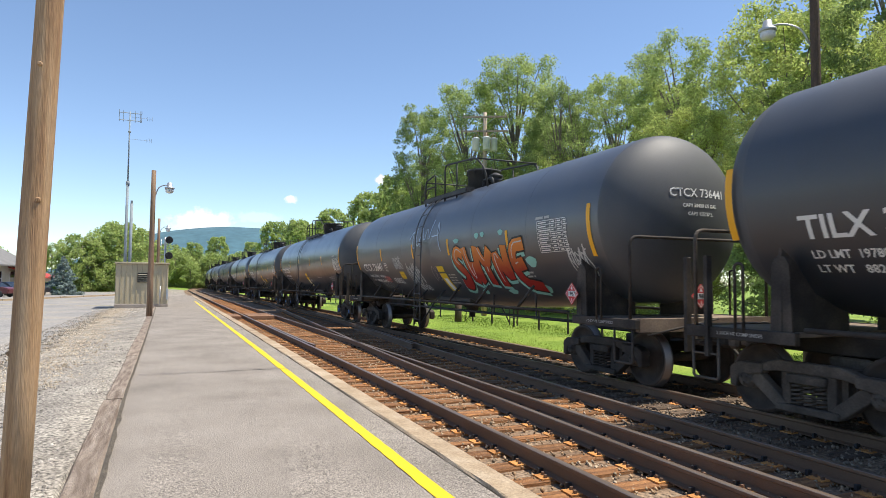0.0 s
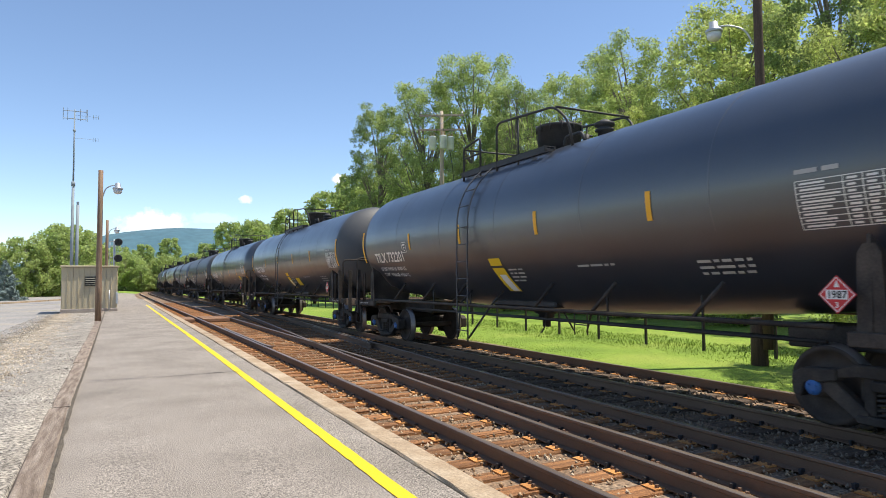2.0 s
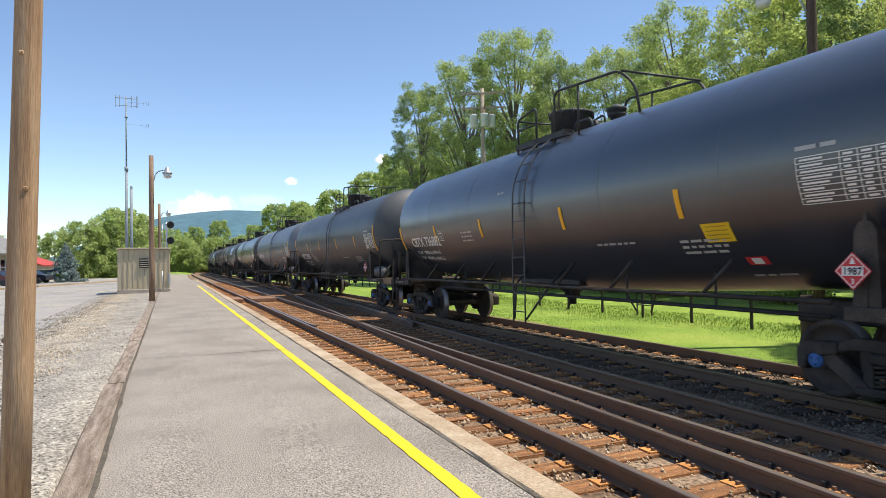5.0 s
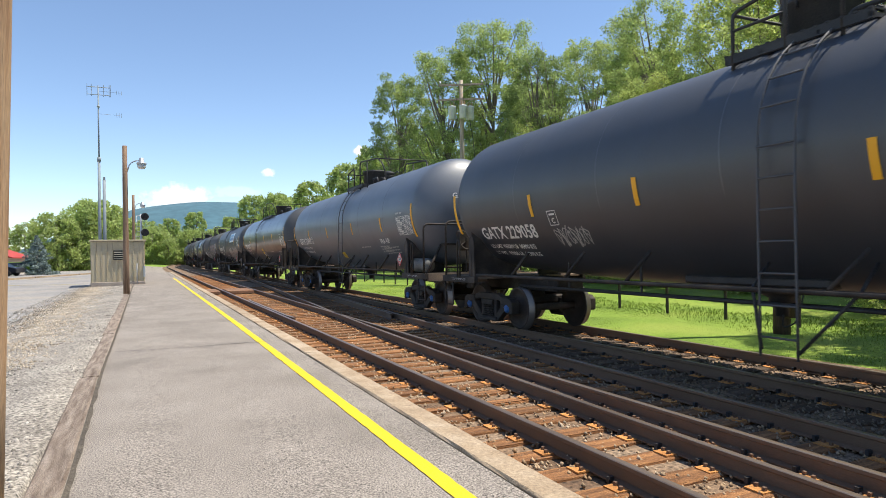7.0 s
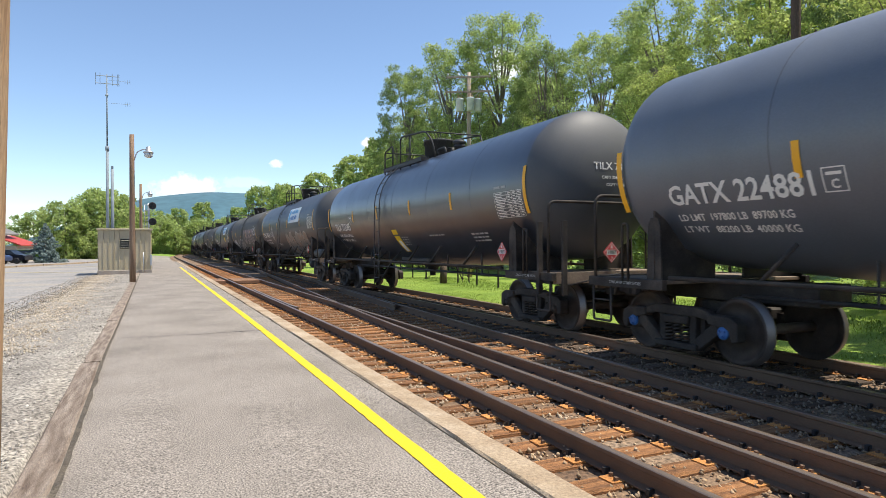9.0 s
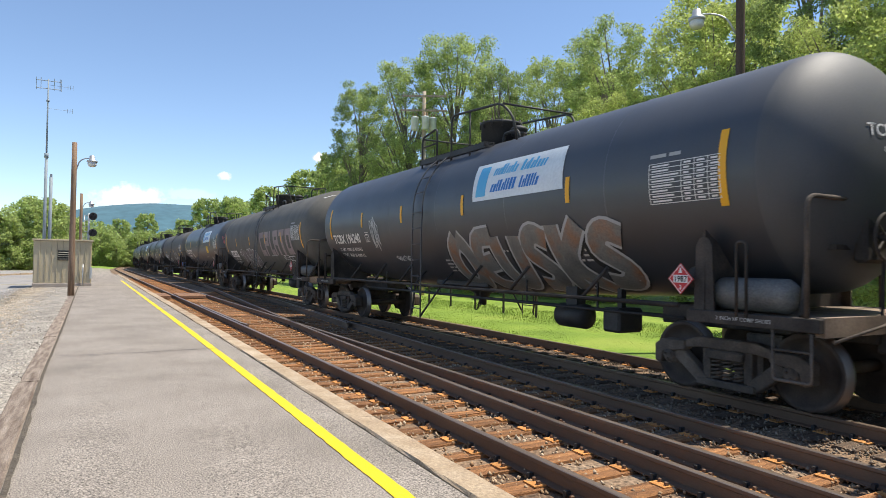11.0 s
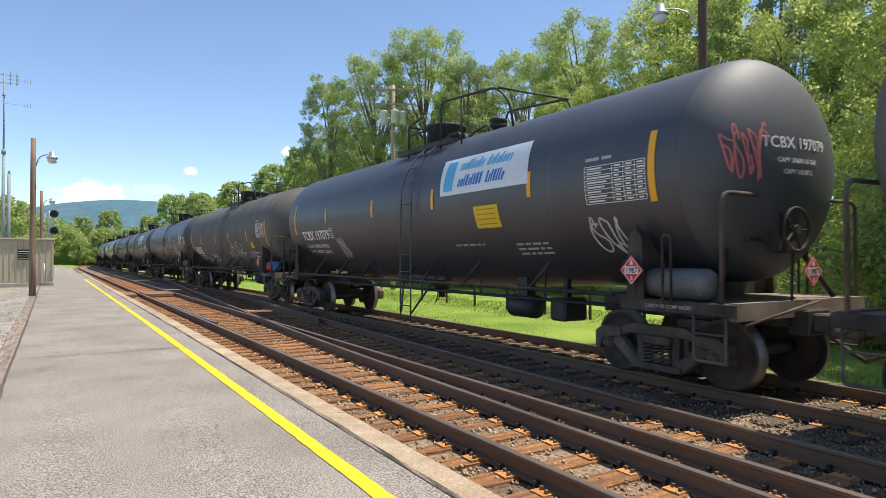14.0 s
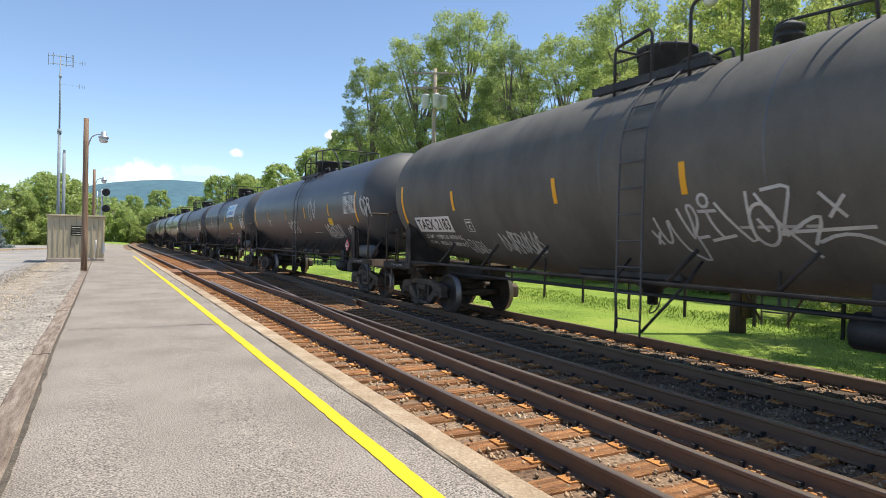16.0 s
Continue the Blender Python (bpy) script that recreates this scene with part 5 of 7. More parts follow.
    for k in range(9):
        x0, y0 = -7.6 - k * 1.35, 84 - k * 4.2
        sheared(bm, [(x0, y0, 0.05), (x0 - 1.3, y0 - 4.1, 0.05), (x0 - 1.48, y0 - 4.05, 0.05), (x0 - 0.18, y0 + 0.05, 0.05)], (0, 0, 0.15))
    tagged(part("lot_kerb", bm, M_KERB), "low pale concrete kerb across the parking lot", "kerb", kind="structure")


lot()


# ---- parked cars, far over the lot ----
def parked_car(x, y, turn, colour, word):
    t = new("parked_car")
    body = surface("car_paint_" + word, [colour, tuple(c * 1.1 for c in colour)], 1, 20, 0.3, bump=0, spread=0.02)
    glass = plain("car_glass_" + word, (0.02, 0.025, 0.03), 0.08)
    bm = bmesh.new()
    side = [(-2.15, 0.35), (-2.2, 0.75), (-1.9, 0.9), (-1.1, 0.98), (1.5, 0.98), (2.1, 0.85), (2.2, 0.6), (2.1, 0.32)]
    sheared(bm, [(-0.86, a, b) for a, b in side], (1.72, 0, 0))
    bmesh.ops.recalc_face_normals(bm, faces=bm.faces)
    bmesh.ops.bevel(bm, geom=list(bm.edges), offset=0.06, segments=2, affect="EDGES")
    part("body", bm, body, t)
    bm = bmesh.new()
    for z, h, w, a, b in ((0.95, 0.42, 0.78, -1.25, 1.55),):
        vs = box(bm, -w, w, a, b, z, z + h)
        for v in bm.verts:
            if v.co.z > z + 0.1:
                v.co.x *= 0.82
                v.co.y = v.co.y * 0.62 + 0.1
    cab = part("windows", bm, glass, t, "dark car windows")
    bm = bmesh.new()
    vs = box(bm, -0.63, 0.63, -0.66, 1.05, 1.37, 1.42, 0.02)
    part("roof", bm, body, t)
    for sx in (-0.78, 0.78):
        for yy in (-1.35, 1.35):
            bm = bmesh.new()
            lathe(bm, [(-0.1, 0.2), (-0.1, 0.31), (0.1, 0.31), (0.1, 0.2)], "x", 16, (sx, yy, 0.31))
            part("wheel", bm, M_BLACK, t)
    t.matrix_world = pose(x, y, 0.05, 0, 0, turn)
    tagged(t, word.replace("_", " ") + " parked car at the edge of the lot", "car", "parked cars")


parked_car(-17.9, 79, 72, (0.02, 0.02, 0.025), "black")
parked_car(-19.2, 76, 70, (0.03, 0.05, 0.12), "dark_blue")
parked_car(-16.6, 83, 75, (0.22, 0.35, 0.03), "lime_green")
parked_car(-19.4, 72, 70, (0.12, 0.02, 0.025), "dark_red")


# ---- station and spruce past the lot ----
def house(x, y, turn):
    t = new("station_building")
    M_W = surface("cream_wall", [(0.46, 0.42, 0.34), (0.54, 0.50, 0.42)], 1, 20, 0.8, spread=0.06)
    M_R = surface("slate_roof", [(0.16, 0.155, 0.15), (0.22, 0.21, 0.20)], 1, 8, 0.8, spread=0.15)
    bm = bmesh.new()
    box(bm, -5, 5, -8, 8, 0, 3.6)
    part("wall", bm, M_W, t)
    bm = bmesh.new()
    for s in (-1, 1):
        sheared(bm, [(0, -9.2, 6.6), (s * 6.4, -9.2, 3.2), (s * 6.4, 9.2, 3.2), (0, 9.2, 6.6)], (0, 0, 0.16))
    part("roof", bm, M_R, t, "grey slate gable roof")
    bm = bmesh.new()
    box(bm, -0.5, 0.5, -3.0, -2.0, 5.4, 8.2)
    box(bm, -0.6, 0.6, -3.1, -1.9, 7.9, 8.05)
    part("chimney", bm, surface("brown_brick", [(0.12, 0.06, 0.045), (0.17, 0.09, 0.065)], 2, 20, 0.9), t, "dark brick chimney")
    for k in range(4):
        bm = bmesh.new()
        box(bm, 4.9, 5.06, -6.2 + k * 3.6, -5.0 + k * 3.6, 1.0, 2.6)
        w = part("window", bm, plain("dark_pane", (0.02, 0.024, 0.028), 0.1), t, "dark window with a pale frame")
        bm = bmesh.new()
        for yy in (-6.28, -5.0):
            box(bm, 4.95, 5.1, yy + k * 3.6, yy + 0.08 + k * 3.6, 0.95, 2.65)
        box(bm, 4.95, 5.1, -6.2 + k * 3.6, -5.0 + k * 3.6, 1.76, 1.84)
        part("window_frame", bm, M_PWHITE, w)
    bm = bmesh.new()
    sheared(bm, [(5.0, 4.2, 3.1), (8.2, 4.2, 1.9), (8.2, 11.5, 1.9), (5.0, 11.5, 3.1)], (0, 0, 0.12))
    part("porch_roof", bm, surface("red_metal_roof", [(0.42, 0.045, 0.03), (0.5, 0.06, 0.04)], 1, 10, 0.5, spread=0.08), t, "red metal porch roof")
    bm = bmesh.new()
    box(bm, 5.06, 7.6, 4.6, 11.1, 0, 1.95)
    part("porch", bm, M_W, t)
    t.matrix_world = pose(x, y, 0, 0, 0, turn)
    tagged(t, "cream station building with slate roof and red porch", "building")


house(-26.7, 84, -8)


def spruce(x, y, H):
    rng = np.random.default_rng(6)
    t = new("spruce_tree")
    bm = bmesh.new()
    tube(bm, [(0, 0, 0), (0, 0, H * 0.95)], 0.1, 6, 0.02)
    part("trunk", bm, M_BARK, t)
    cs, rs = [], []
    for i in range(150):
        h = (i + 0.5) / 150
        r = (1 - h) ** 0.85 * H * 0.46 * rng.uniform(0.3, 1.05)
        a = i * 2.4
        cs.append((r * math.cos(a), r * math.sin(a), 0.1 + h * H * 0.97 - 0.1 * r))
        rs.append(0.12 + 0.3 * (1 - h))
    V, F = leaves(rng, np.array(cs), np.array(rs), 16000, 0.07, 0.5)
    part("crown", soup("crown", V, F, surface("blue_needles", [(0.17, 0.23, 0.21), (0.25, 0.31, 0.29)], 0.8, 4, 0.8, bump=0, spread=0.05, island=0.15, spec=0.2)), None, t)
    t.matrix_world = Matrix.Translation((x, y, 0))
    tagged(t, "small blue spruce beside the parking lot", "tree")


spruce(-14.9, 82, 4.4)
tree(5, -7.2, 96, 0, 0.42, 0, "small bright green shrub behind the shed", "shrub")


# ---- timber crossing laid between the rails ----
def crossing():
    t = tagged(new("timber_crossing"), "brown timber board crossing laid over the tracks", "crossing", kind="structure")
    bm = bmesh.new()
    box(bm, -0.62, 0.62, -0.12, 0.12, -0.15, 0.0, 0.015)
    plank = to_mesh("plank", bm, surface("crossing_plank", [(0.20, 0.105, 0.06), (0.30, 0.17, 0.10)], 2, 30, 0.9, bump=0.6, spread=0.2, stretch=(1, 5, 5), vary=0.2))
    for k in range(10):
        y = 33 + k * 0.26
        part("plank", plank, None, t, at=pose(0.75 + drift(y), y, 0.01))
        part("plank", plank, None, t, at=pose(-0.5 + drift(y), y, 0.01) @ Matrix.Diagonal((0.45, 1, 1, 1)))


crossing()


# ---- clouds, far behind the hill ----
def cloud(x, z, w, h, seed, density=1.0):
    """A plain patch of far sky: a soft white cloud with a ragged outline."""
    m = bpy.data.materials.new("cloud_vapour")
    m.use_nodes = True
    nt, nodes = m.node_tree, m.node_tree.nodes
    nodes.remove(nodes["Principled BSDF"])
    tc, mp, ns, ln, add, mr = (nodes.new("ShaderNode" + k) for k in ("TexCoord", "Mapping", "TexNoise", "VectorMath", "Math", "MapRange"))
    mp.inputs["Location"].default_value = (seed * 3.1, seed * 1.7, 0)
    mp.inputs["Scale"].default_value = (w / h * 1.1, 1.0, 1.1)
    ns.inputs["Scale"].default_value, ns.inputs["Detail"].default_value, ns.inputs["Roughness"].default_value = 1.3, 8, 0.6
    ln.operation, add.operation = "LENGTH", "SUBTRACT"
    sq = nodes.new("ShaderNodeMapping")
    sq.inputs["Location"].default_value = (0, 0, 0.25)
    nt.links.new(tc.outputs["Object"], mp.inputs[0]), nt.links.new(mp.outputs[0], ns.inputs["Vector"])
    nt.links.new(tc.outputs["Object"], sq.inputs[0]), nt.links.new(sq.outputs[0], ln.inputs[0])
    mul = nodes.new("ShaderNodeMath")
    mul.operation = "MULTIPLY"
    mul.inputs[1].default_value = 0.85
    nt.links.new(ln.outputs["Value"], mul.inputs[0])
    nt.links.new(ns.outputs[0], add.inputs[0]), nt.links.new(mul.outputs[0], add.inputs[1])
    mr.inputs[1].default_value, mr.inputs[2].default_value, mr.inputs[4].default_value = -0.16, 0.08, density
    nt.links.new(add.outputs[0], mr.inputs[0])
    em, tr, mx = nodes.new("ShaderNodeEmission"), nodes.new("ShaderNodeBsdfTransparent"), nodes.new("ShaderNodeMixShader")
    em.inputs["Color"].default_value, em.inputs["Strength"].default_value = (0.92, 0.94, 0.97, 1), 0.92
    nt.links.new(mr.outputs[0], mx.inputs[0]), nt.links.new(tr.outputs[0], mx.inputs[1]), nt.links.new(em.outputs[0], mx.inputs[2])
    nt.links.new(mx.outputs[0], nodes["Material Output"].inputs["Surface"])
    D = 4400
    me = bpy.data.meshes.new("cloud")
    me.from_pydata([(-1, 0, -1), (1, 0, -1), (1, 0, 1), (-1, 0, 1)], [], [(0, 1, 2, 3)])
    me.materials.append(m)
    ob = new("cloud", me)
    ob.matrix_world = Matrix.Translation((x * D - 3.4, D, z * D + 1.7)) @ pose(0, 0, 0, 0, 0, -math.degrees(math.atan(x))) @ Matrix.Diagonal((w * D, 1, h * D, 1))
    tagged(ob, "white summer cloud low over the ridge", "cloud", kind="structure")


cloud(0.035, 0.094, 0.06, 0.026, 1)
cloud(0.163, 0.130, 0.014, 0.009, 2, 0.8)
cloud(0.115, 0.100, 0.05, 0.012, 5, 0.3)
cloud(0.31, 0.172, 0.016, 0.012, 3)
cloud(0.55, 0.335, 0.07, 0.05, 4)
cloud(0.70, 0.425, 0.05, 0.025, 6)


# ---- lettering, panels and graffiti on the tanks ----
def stripe(tank, u, v, h=0.5, w=0.1):
    flat("reflector_stripe", patch(w, h, 1, 6), M_STRIPE, u, v, tank, "amber reflector stripe")


def text(tank, s, size, u, v, bold=0.0, material=None, name="lettering", lift=0.006, width=0.0):
    me = letters(s, size, bold)
    if width:
        xs = [w.co.x for w in me.vertices]
        k, mid = width / (max(xs) - min(xs)), (max(xs) + min(xs)) / 2
        for w in me.vertices:
            w.co.x = (w.co.x - mid) * k
    me.materials.append(material or M_WHITE)
    part(name, wrap(me, u, v, lift=lift), None, tank, "white stencilled lettering" if material is None else "")


def bars(tank, u, v, w, rows, h=0.05, gap=0.11, seed=0, material=None, name="small_print"):
    rnd = random.Random(seed)
    bm = bmesh.new()
    for k in range(rows):
        x = -w / 2
        while x < w / 2 - 0.04:
            L = min(rnd.uniform(0.08, 0.3), w / 2 - x)
            for (a, b) in ((x, x + L),):
                vs = [bm.verts.new(p) for p in ((a, -k * gap, 0), (b, -k * gap, 0), (b, h - k * gap, 0), (a, h - k * gap, 0))]
                bm.faces.new(vs)
            x += L + 0.05
    flat(name, bm, material or M_PANEL, u, v, tank, "rows of small white print")


def data_panel(tank, u, v, w=1.15, h=0.62):
    bm = bmesh.new()
    def r(a, b, c, d):
        bm.faces.new([bm.verts.new(p) for p in ((a, c, 0), (b, c, 0), (b, d, 0), (a, d, 0))])
    for k in range(9):
        y = -h / 2 + h * k / 8
        r(-w / 2, w / 2, y - 0.005, y + 0.005)
    for x in (-w / 2, -0.02, 0.18, 0.38, w / 2):
        r(x - 0.005, x + 0.005, -h / 2, h / 2)
    rnd = random.Random(7)
    for k in range(8):
        y = -h / 2 + h * (k + 0.5) / 8
        r(-w / 2 + 0.05, -w / 2 + rnd.uniform(0.3, 0.5), y - 0.011, y + 0.011)
        for x in (0.02, 0.22, 0.42):
            r(x, x + rnd.uniform(0.08, 0.13), y - 0.012, y + 0.012)
    flat("data_panel", bm, M_WHITE, u, v, tank, "white ruled data panel")


def boxed(tank, u, v, s=0.26):
    bm = bmesh.new()
    def r(a, b, c, d):
        bm.faces.new([bm.verts.new(p) for p in ((a, c, 0), (b, c, 0), (b, d, 0), (a, d, 0))])
    for k in (-1, 1):
        r(-s / 2, s / 2, k * s / 2 - 0.007, k * s / 2 + 0.007)
        r(k * s / 2 - 0.007, k * s / 2 + 0.007, -s / 2, s / 2)
    r(-0.09, 0.09, 0.05, 0.085)
    flat("small_mark", bm, M_WHITE, u, v, tank, "small white boxed mark")
    text(tank, "C", 0.14, u, v - 0.095, 0.004)


def placard(car, x, y, z, facing):
    """A red diamond hazard card. facing: turn about the upright."""
    t = part("placard", diamond(0.20, 0.012), M_RED, car, "red diamond hazard placard numbered 1987", at=pose(x, y, z, 90, 0, facing))
    bm = bmesh.new()
    for s, e in ((0.185, 0.172),):
        o = [Vector((s * a, s * b, 0.0135)) for a, b in ((1, 0), (0, 1), (-1, 0), (0, -1))]
        i = [p * (e / s) for p in o]
        vo, vi = [bm.verts.new(p) for p in o], [bm.verts.new((p.x, p.y, 0.0135)) for p in i]
        for k in range(4):
            bm.faces.new((vo[k], vo[(k + 1) % 4], vi[(k + 1) % 4], vi[k]))
    bm.faces.new([bm.verts.new(p) for p in ((-0.115, -0.05, 0.0135), (0.115, -0.05, 0.0135), (0.115, 0.05, 0.0135), (-0.115, 0.05, 0.0135))])
    bm.faces.new([bm.verts.new(p) for p in ((-0.03, 0.075, 0.0135), (0.03, 0.075, 0.0135), (0.0, 0.15, 0.0135))])
    part("card_border", bm, M_PWHITE, t)
    if "digits" not in SHARED:
        me = letters("1987", 0.105, 0.003)
        me.materials.append(M_PBLACK)
        for v in me.vertices:
            v.co.y -= 0.036
            v.co.z = 0.0155
        SHARED["digits"] = me
        me = letters("3", 0.08, 0.002)
        me.materials.append(M_PWHITE)
        for v in me.vertices:
            v.co.y -= 0.135
            v.co.z = 0.0155
        SHARED["class"] = me
    part("card_number", SHARED["digits"], None, t)
    part("card_class", SHARED["class"], None, t)


def diamond(s, th):
    bm = bmesh.new()
    sheared(bm, [(s, 0, 0), (0, s, 0), (-s, 0, 0), (0, -s, 0)], (0, 0, th))
    return bm


def on_head(tank, s, size, x, z, material=None, panel=None):
    """Lettering on the front head of the tank, laid on its dish."""
    def lay(me, lift):
        for v in me.vertices:
            px, pz = x + v.co.x, z + v.co.y
            r = min(0.999, math.hypot(px, pz - Z_TANK) / R_TANK)
            v.co = (px, -HALF + 0.78 * (1 - math.sqrt(1 - r * r)) - lift - 0.004, pz)
        return me
    if panel:
        me = to_mesh("name_panel", patch(*panel, 8, 2, 0, size * 0.36), M_PWHITE if material else M_PBLACK)
        part("name_panel", lay(me, 0.004), None, tank)
    me = letters(s, size, 0.002)
    me.materials.append(material or M_WHITE)
    bmx = bmesh.new()
    bmx.from_mesh(me)
    bmesh.ops.triangulate(bmx, faces=bmx.faces)
    bmesh.ops.subdivide_edges(bmx, edges=[e for e in bmx.edges if e.calc_length() > 0.12], cuts=1)
    bmx.to_mesh(me)
    bmx.free()
    part("head_lettering", lay(me, 0.008 if panel else 0.004), None, tank)


def scrawl(seed, w, h, strokes, pen=0.03, loops=2.0):
    """A sprayed tag: looping pen lines, no words."""
    rnd = random.Random(seed)
    bm = bmesh.new()
    x = -w / 2
    for k in range(strokes):
        cw = w / strokes
        a, b, p, q = rnd.uniform(0.3, 0.6), rnd.uniform(0.35, 0.6), rnd.uniform(0, 6.28), rnd.uniform(0.8, 1.6)
        n = 26
        pts = []
        for i in range(n):
            t = i / (n - 1) * 6.283 * loops * rnd.choice((0.5,)) 
            pts.append((x + cw / 2 + cw * a * math.cos(q * t + p) + 0.25 * cw * math.sin(2.3 * t), h * b * math.sin(t * 1.3 + p * 0.7) + 0.12 * h * math.cos(3.1 * t + p)))
        stroke(bm, pts, pen)
        x += cw
    return bm


def fan(bm, pts, z=0.0, grow=1.0):
    cx, cy = sum(p[0] for p in pts) / len(pts), sum(p[1] for p in pts) / len(pts)
    c = bm.verts.new((cx, cy, z))
    mid = [bm.verts.new((cx + (x - cx) * 0.5 * grow, cy + (y - cy) * 0.5 * grow, z)) for x, y in pts]
    vs = [bm.verts.new((cx + (x - cx) * grow, cy + (y - cy) * grow, z)) for x, y in pts]
    for i in range(len(vs)):
        j = (i + 1) % len(vs)
        bm.faces.new((c, mid[i], mid[j]))
        bm.faces.new((mid[i], vs[i], vs[j], mid[j]))


def gradient_paint(name, low, high, z0, z1):
    m = bpy.data.materials.new(name)
    m.use_nodes = True
    nt, nodes = m.node_tree, m.node_tree.nodes
    b = nodes["Principled BSDF"]
    tc, sep, mr, mix, ns = (nodes.new("ShaderNode" + k) for k in ("TexCoord", "SeparateXYZ", "MapRange", "Mix", "TexNoise"))
    mix.data_type = "RGBA"
    mr.inputs[1].default_value, mr.inputs[2].default_value = z0, z1
    mix.inputs[6].default_value, mix.inputs[7].default_value = (*low, 1), (*high, 1)
    ns.inputs["Scale"].default_value = 5
    add = nodes.new("ShaderNodeMath")
    add.operation = "MULTIPLY_ADD"
    add.inputs[1].default_value = 0.3
    nt.links.new(tc.outputs["Object"], sep.inputs[0]), nt.links.new(tc.outputs["Object"], ns.inputs["Vector"])
    nt.links.new(ns.outputs[0], add.inputs[0]), nt.links.new(sep.outputs[2], add.inputs[2])
    nt.links.new(add.outputs[0], mr.inputs[0]), nt.links.new(mr.outputs[0], mix.inputs[0])
    nt.links.new(mix.outputs[2], b.inputs["Base Color"])
    b.inputs["Roughness"].default_value = 0.55
    return m


M_SPRAYWHITE = surface("white_spray", [(0.42, 0.42, 0.41), (0.6, 0.6, 0.58)], 3, 60, 0.7, bump=0, spread=0.1)
M_GDARK = plain("dark_spray", (0.05, 0.012, 0.012), 0.6)
M_GORANGE = gradient_paint("orange_red_spray", (0.34, 0.018, 0.012), (0.75, 0.27, 0.02), 2.05, 2.95)
M_GMINT = plain("mint_spray", (0.25, 0.52, 0.46), 0.6)
M_GSILVER = surface("silver_spray", [(0.13, 0.13, 0.125), (0.2, 0.2, 0.19), (0.32, 0.14, 0.06)], 1.6, 30, 0.45, 0.2, bump=0.05, spread=0.1)
M_GGREY = plain("pale_grey_spray", (0.4, 0.4, 0.4), 0.6)
M_GMAUVE = surface("faded_mauve_spray", [(0.26, 0.205, 0.20), (0.36, 0.29, 0.28)], 1.5, 40, 0.8, bump=0, spread=0.1)
M_PALEBLUE = plain("pale_blue_spray", (0.42, 0.52, 0.66), 0.6)
M_GFADED = surface("greyed_mauve_spray", [(0.15, 0.125, 0.122), (0.23, 0.195, 0.19)], 1.5, 40, 0.8, bump=0, spread=0.1)
M_PRINT = surface("worn_print", [(0.35, 0.22, 0.02), (0.45, 0.3, 0.02)], 5, 40, 0.7, bump=0)
M_PINK = plain("pink_spray", (0.55, 0.16, 0.14), 0.6)
M_BANNER = surface("banner_white", [(0.62, 0.66, 0.68), (0.74, 0.77, 0.78)], 0.8, 20, 0.5, bump=0.02, spread=0.04)
M_BBLUE = plain("banner_blue", (0.01, 0.16, 0.48), 0.5)
M_BSKY = plain("banner_light_blue", (0.10, 0.42, 0.68), 0.5)


def banner(tank, u, v, w=2.75, h=0.78):
    flat("banner", patch(w, h, 10, 6, 0, 0, -0.12), M_BANNER, u, v, tank, "white banner with a blue plain emblem", 0.007)
    flat("emblem", patch(0.34, 0.62, 2, 4, -w / 2 + 0.32, 0), M_BSKY, u, v, tank, "", 0.010)
    for row, words, m in ((0.16, (0.75, 0.66), M_BSKY), (-0.17, (0.72, 0.5), M_BBLUE)):
        x = -w / 2 + 0.65
        rnd = random.Random(int(row * 100))
        bm = bmesh.new()
        for L in words:
            e = x + L
            while x < e:
                c = rnd.uniform(0.045, 0.085)
                hh = rnd.choice((0.15, 0.15, 0.22))
                bm.faces.new([bm.verts.new(p) for p in ((x, row - 0.08, 0), (x + c, row - 0.08, 0), (x + c + 0.05, row - 0.08 + hh, 0), (x + 0.05, row - 0.08 + hh, 0))])
                x += c + 0.022
            x += 0.12
        flat("banner_bars", bm, m, u, v, tank, "plain blue bars", 0.010)


def along(i, u):
    """A place along car i, in the space of its tank (the later build is longer)."""
    return u / 1.028 if i >= 8 else u


# amber stripes: four short ones and the two at the ends, and their height
STRIPES = {1: ((4.69, 1.56, -1.14, -4.37), (7.69, -7.35), -0.25), 4: ((4.88, 2.03, -1.41, -4.41), (7.7, -7.5), -0.43),
           5: ((4.63, 1.7, -1.8, -4.9), (7.9, -7.6), -0.33), 6: ((4.85, 1.7, -1.81, -4.95), (7.85, -7.59), -0.29),
           8: ((4.56, 1.89, -1.13, -4.5), (7.3, -7.4), 0.0), 9: ((4.55, 1.33, -1.88, -4.66), (7.34, -7.51), -0.22),
           10: ((4.46, 1.29, -1.69, -4.87), (7.24, -7.42), 0.01), 11: ((4.85, 1.23, -1.5, -4.69), (7.5, -7.46), -0.31),
           12: ((4.6, 1.3, -1.6, -4.55), (7.4, -7.25), -0.2), 13: ((4.5, 1.5, -1.4, -4.6), (7.3, -7.4), 0.0)}
MARKS = {0: "TILX 350120", 1: "CTCX 736441", 2: "TILX 732201", 3: "TILX 732066", 4: "CBTX 736882", 5: "GATX 229058", 6: "GATX 224881", 7: "TILX 732085", 8: "TCBX 196240", 9: "TAEX 2194", 10: "TCBX 197079", 11: "TAEX 2183"}
MARK_V = {0: -0.66, 1: -0.79, 2: -0.64, 3: -0.62, 4: -0.76, 5: -0.95, 6: -0.70, 7: -0.64, 8: -0.63, 9: -0.96, 10: -0.66, 11: -0.94}
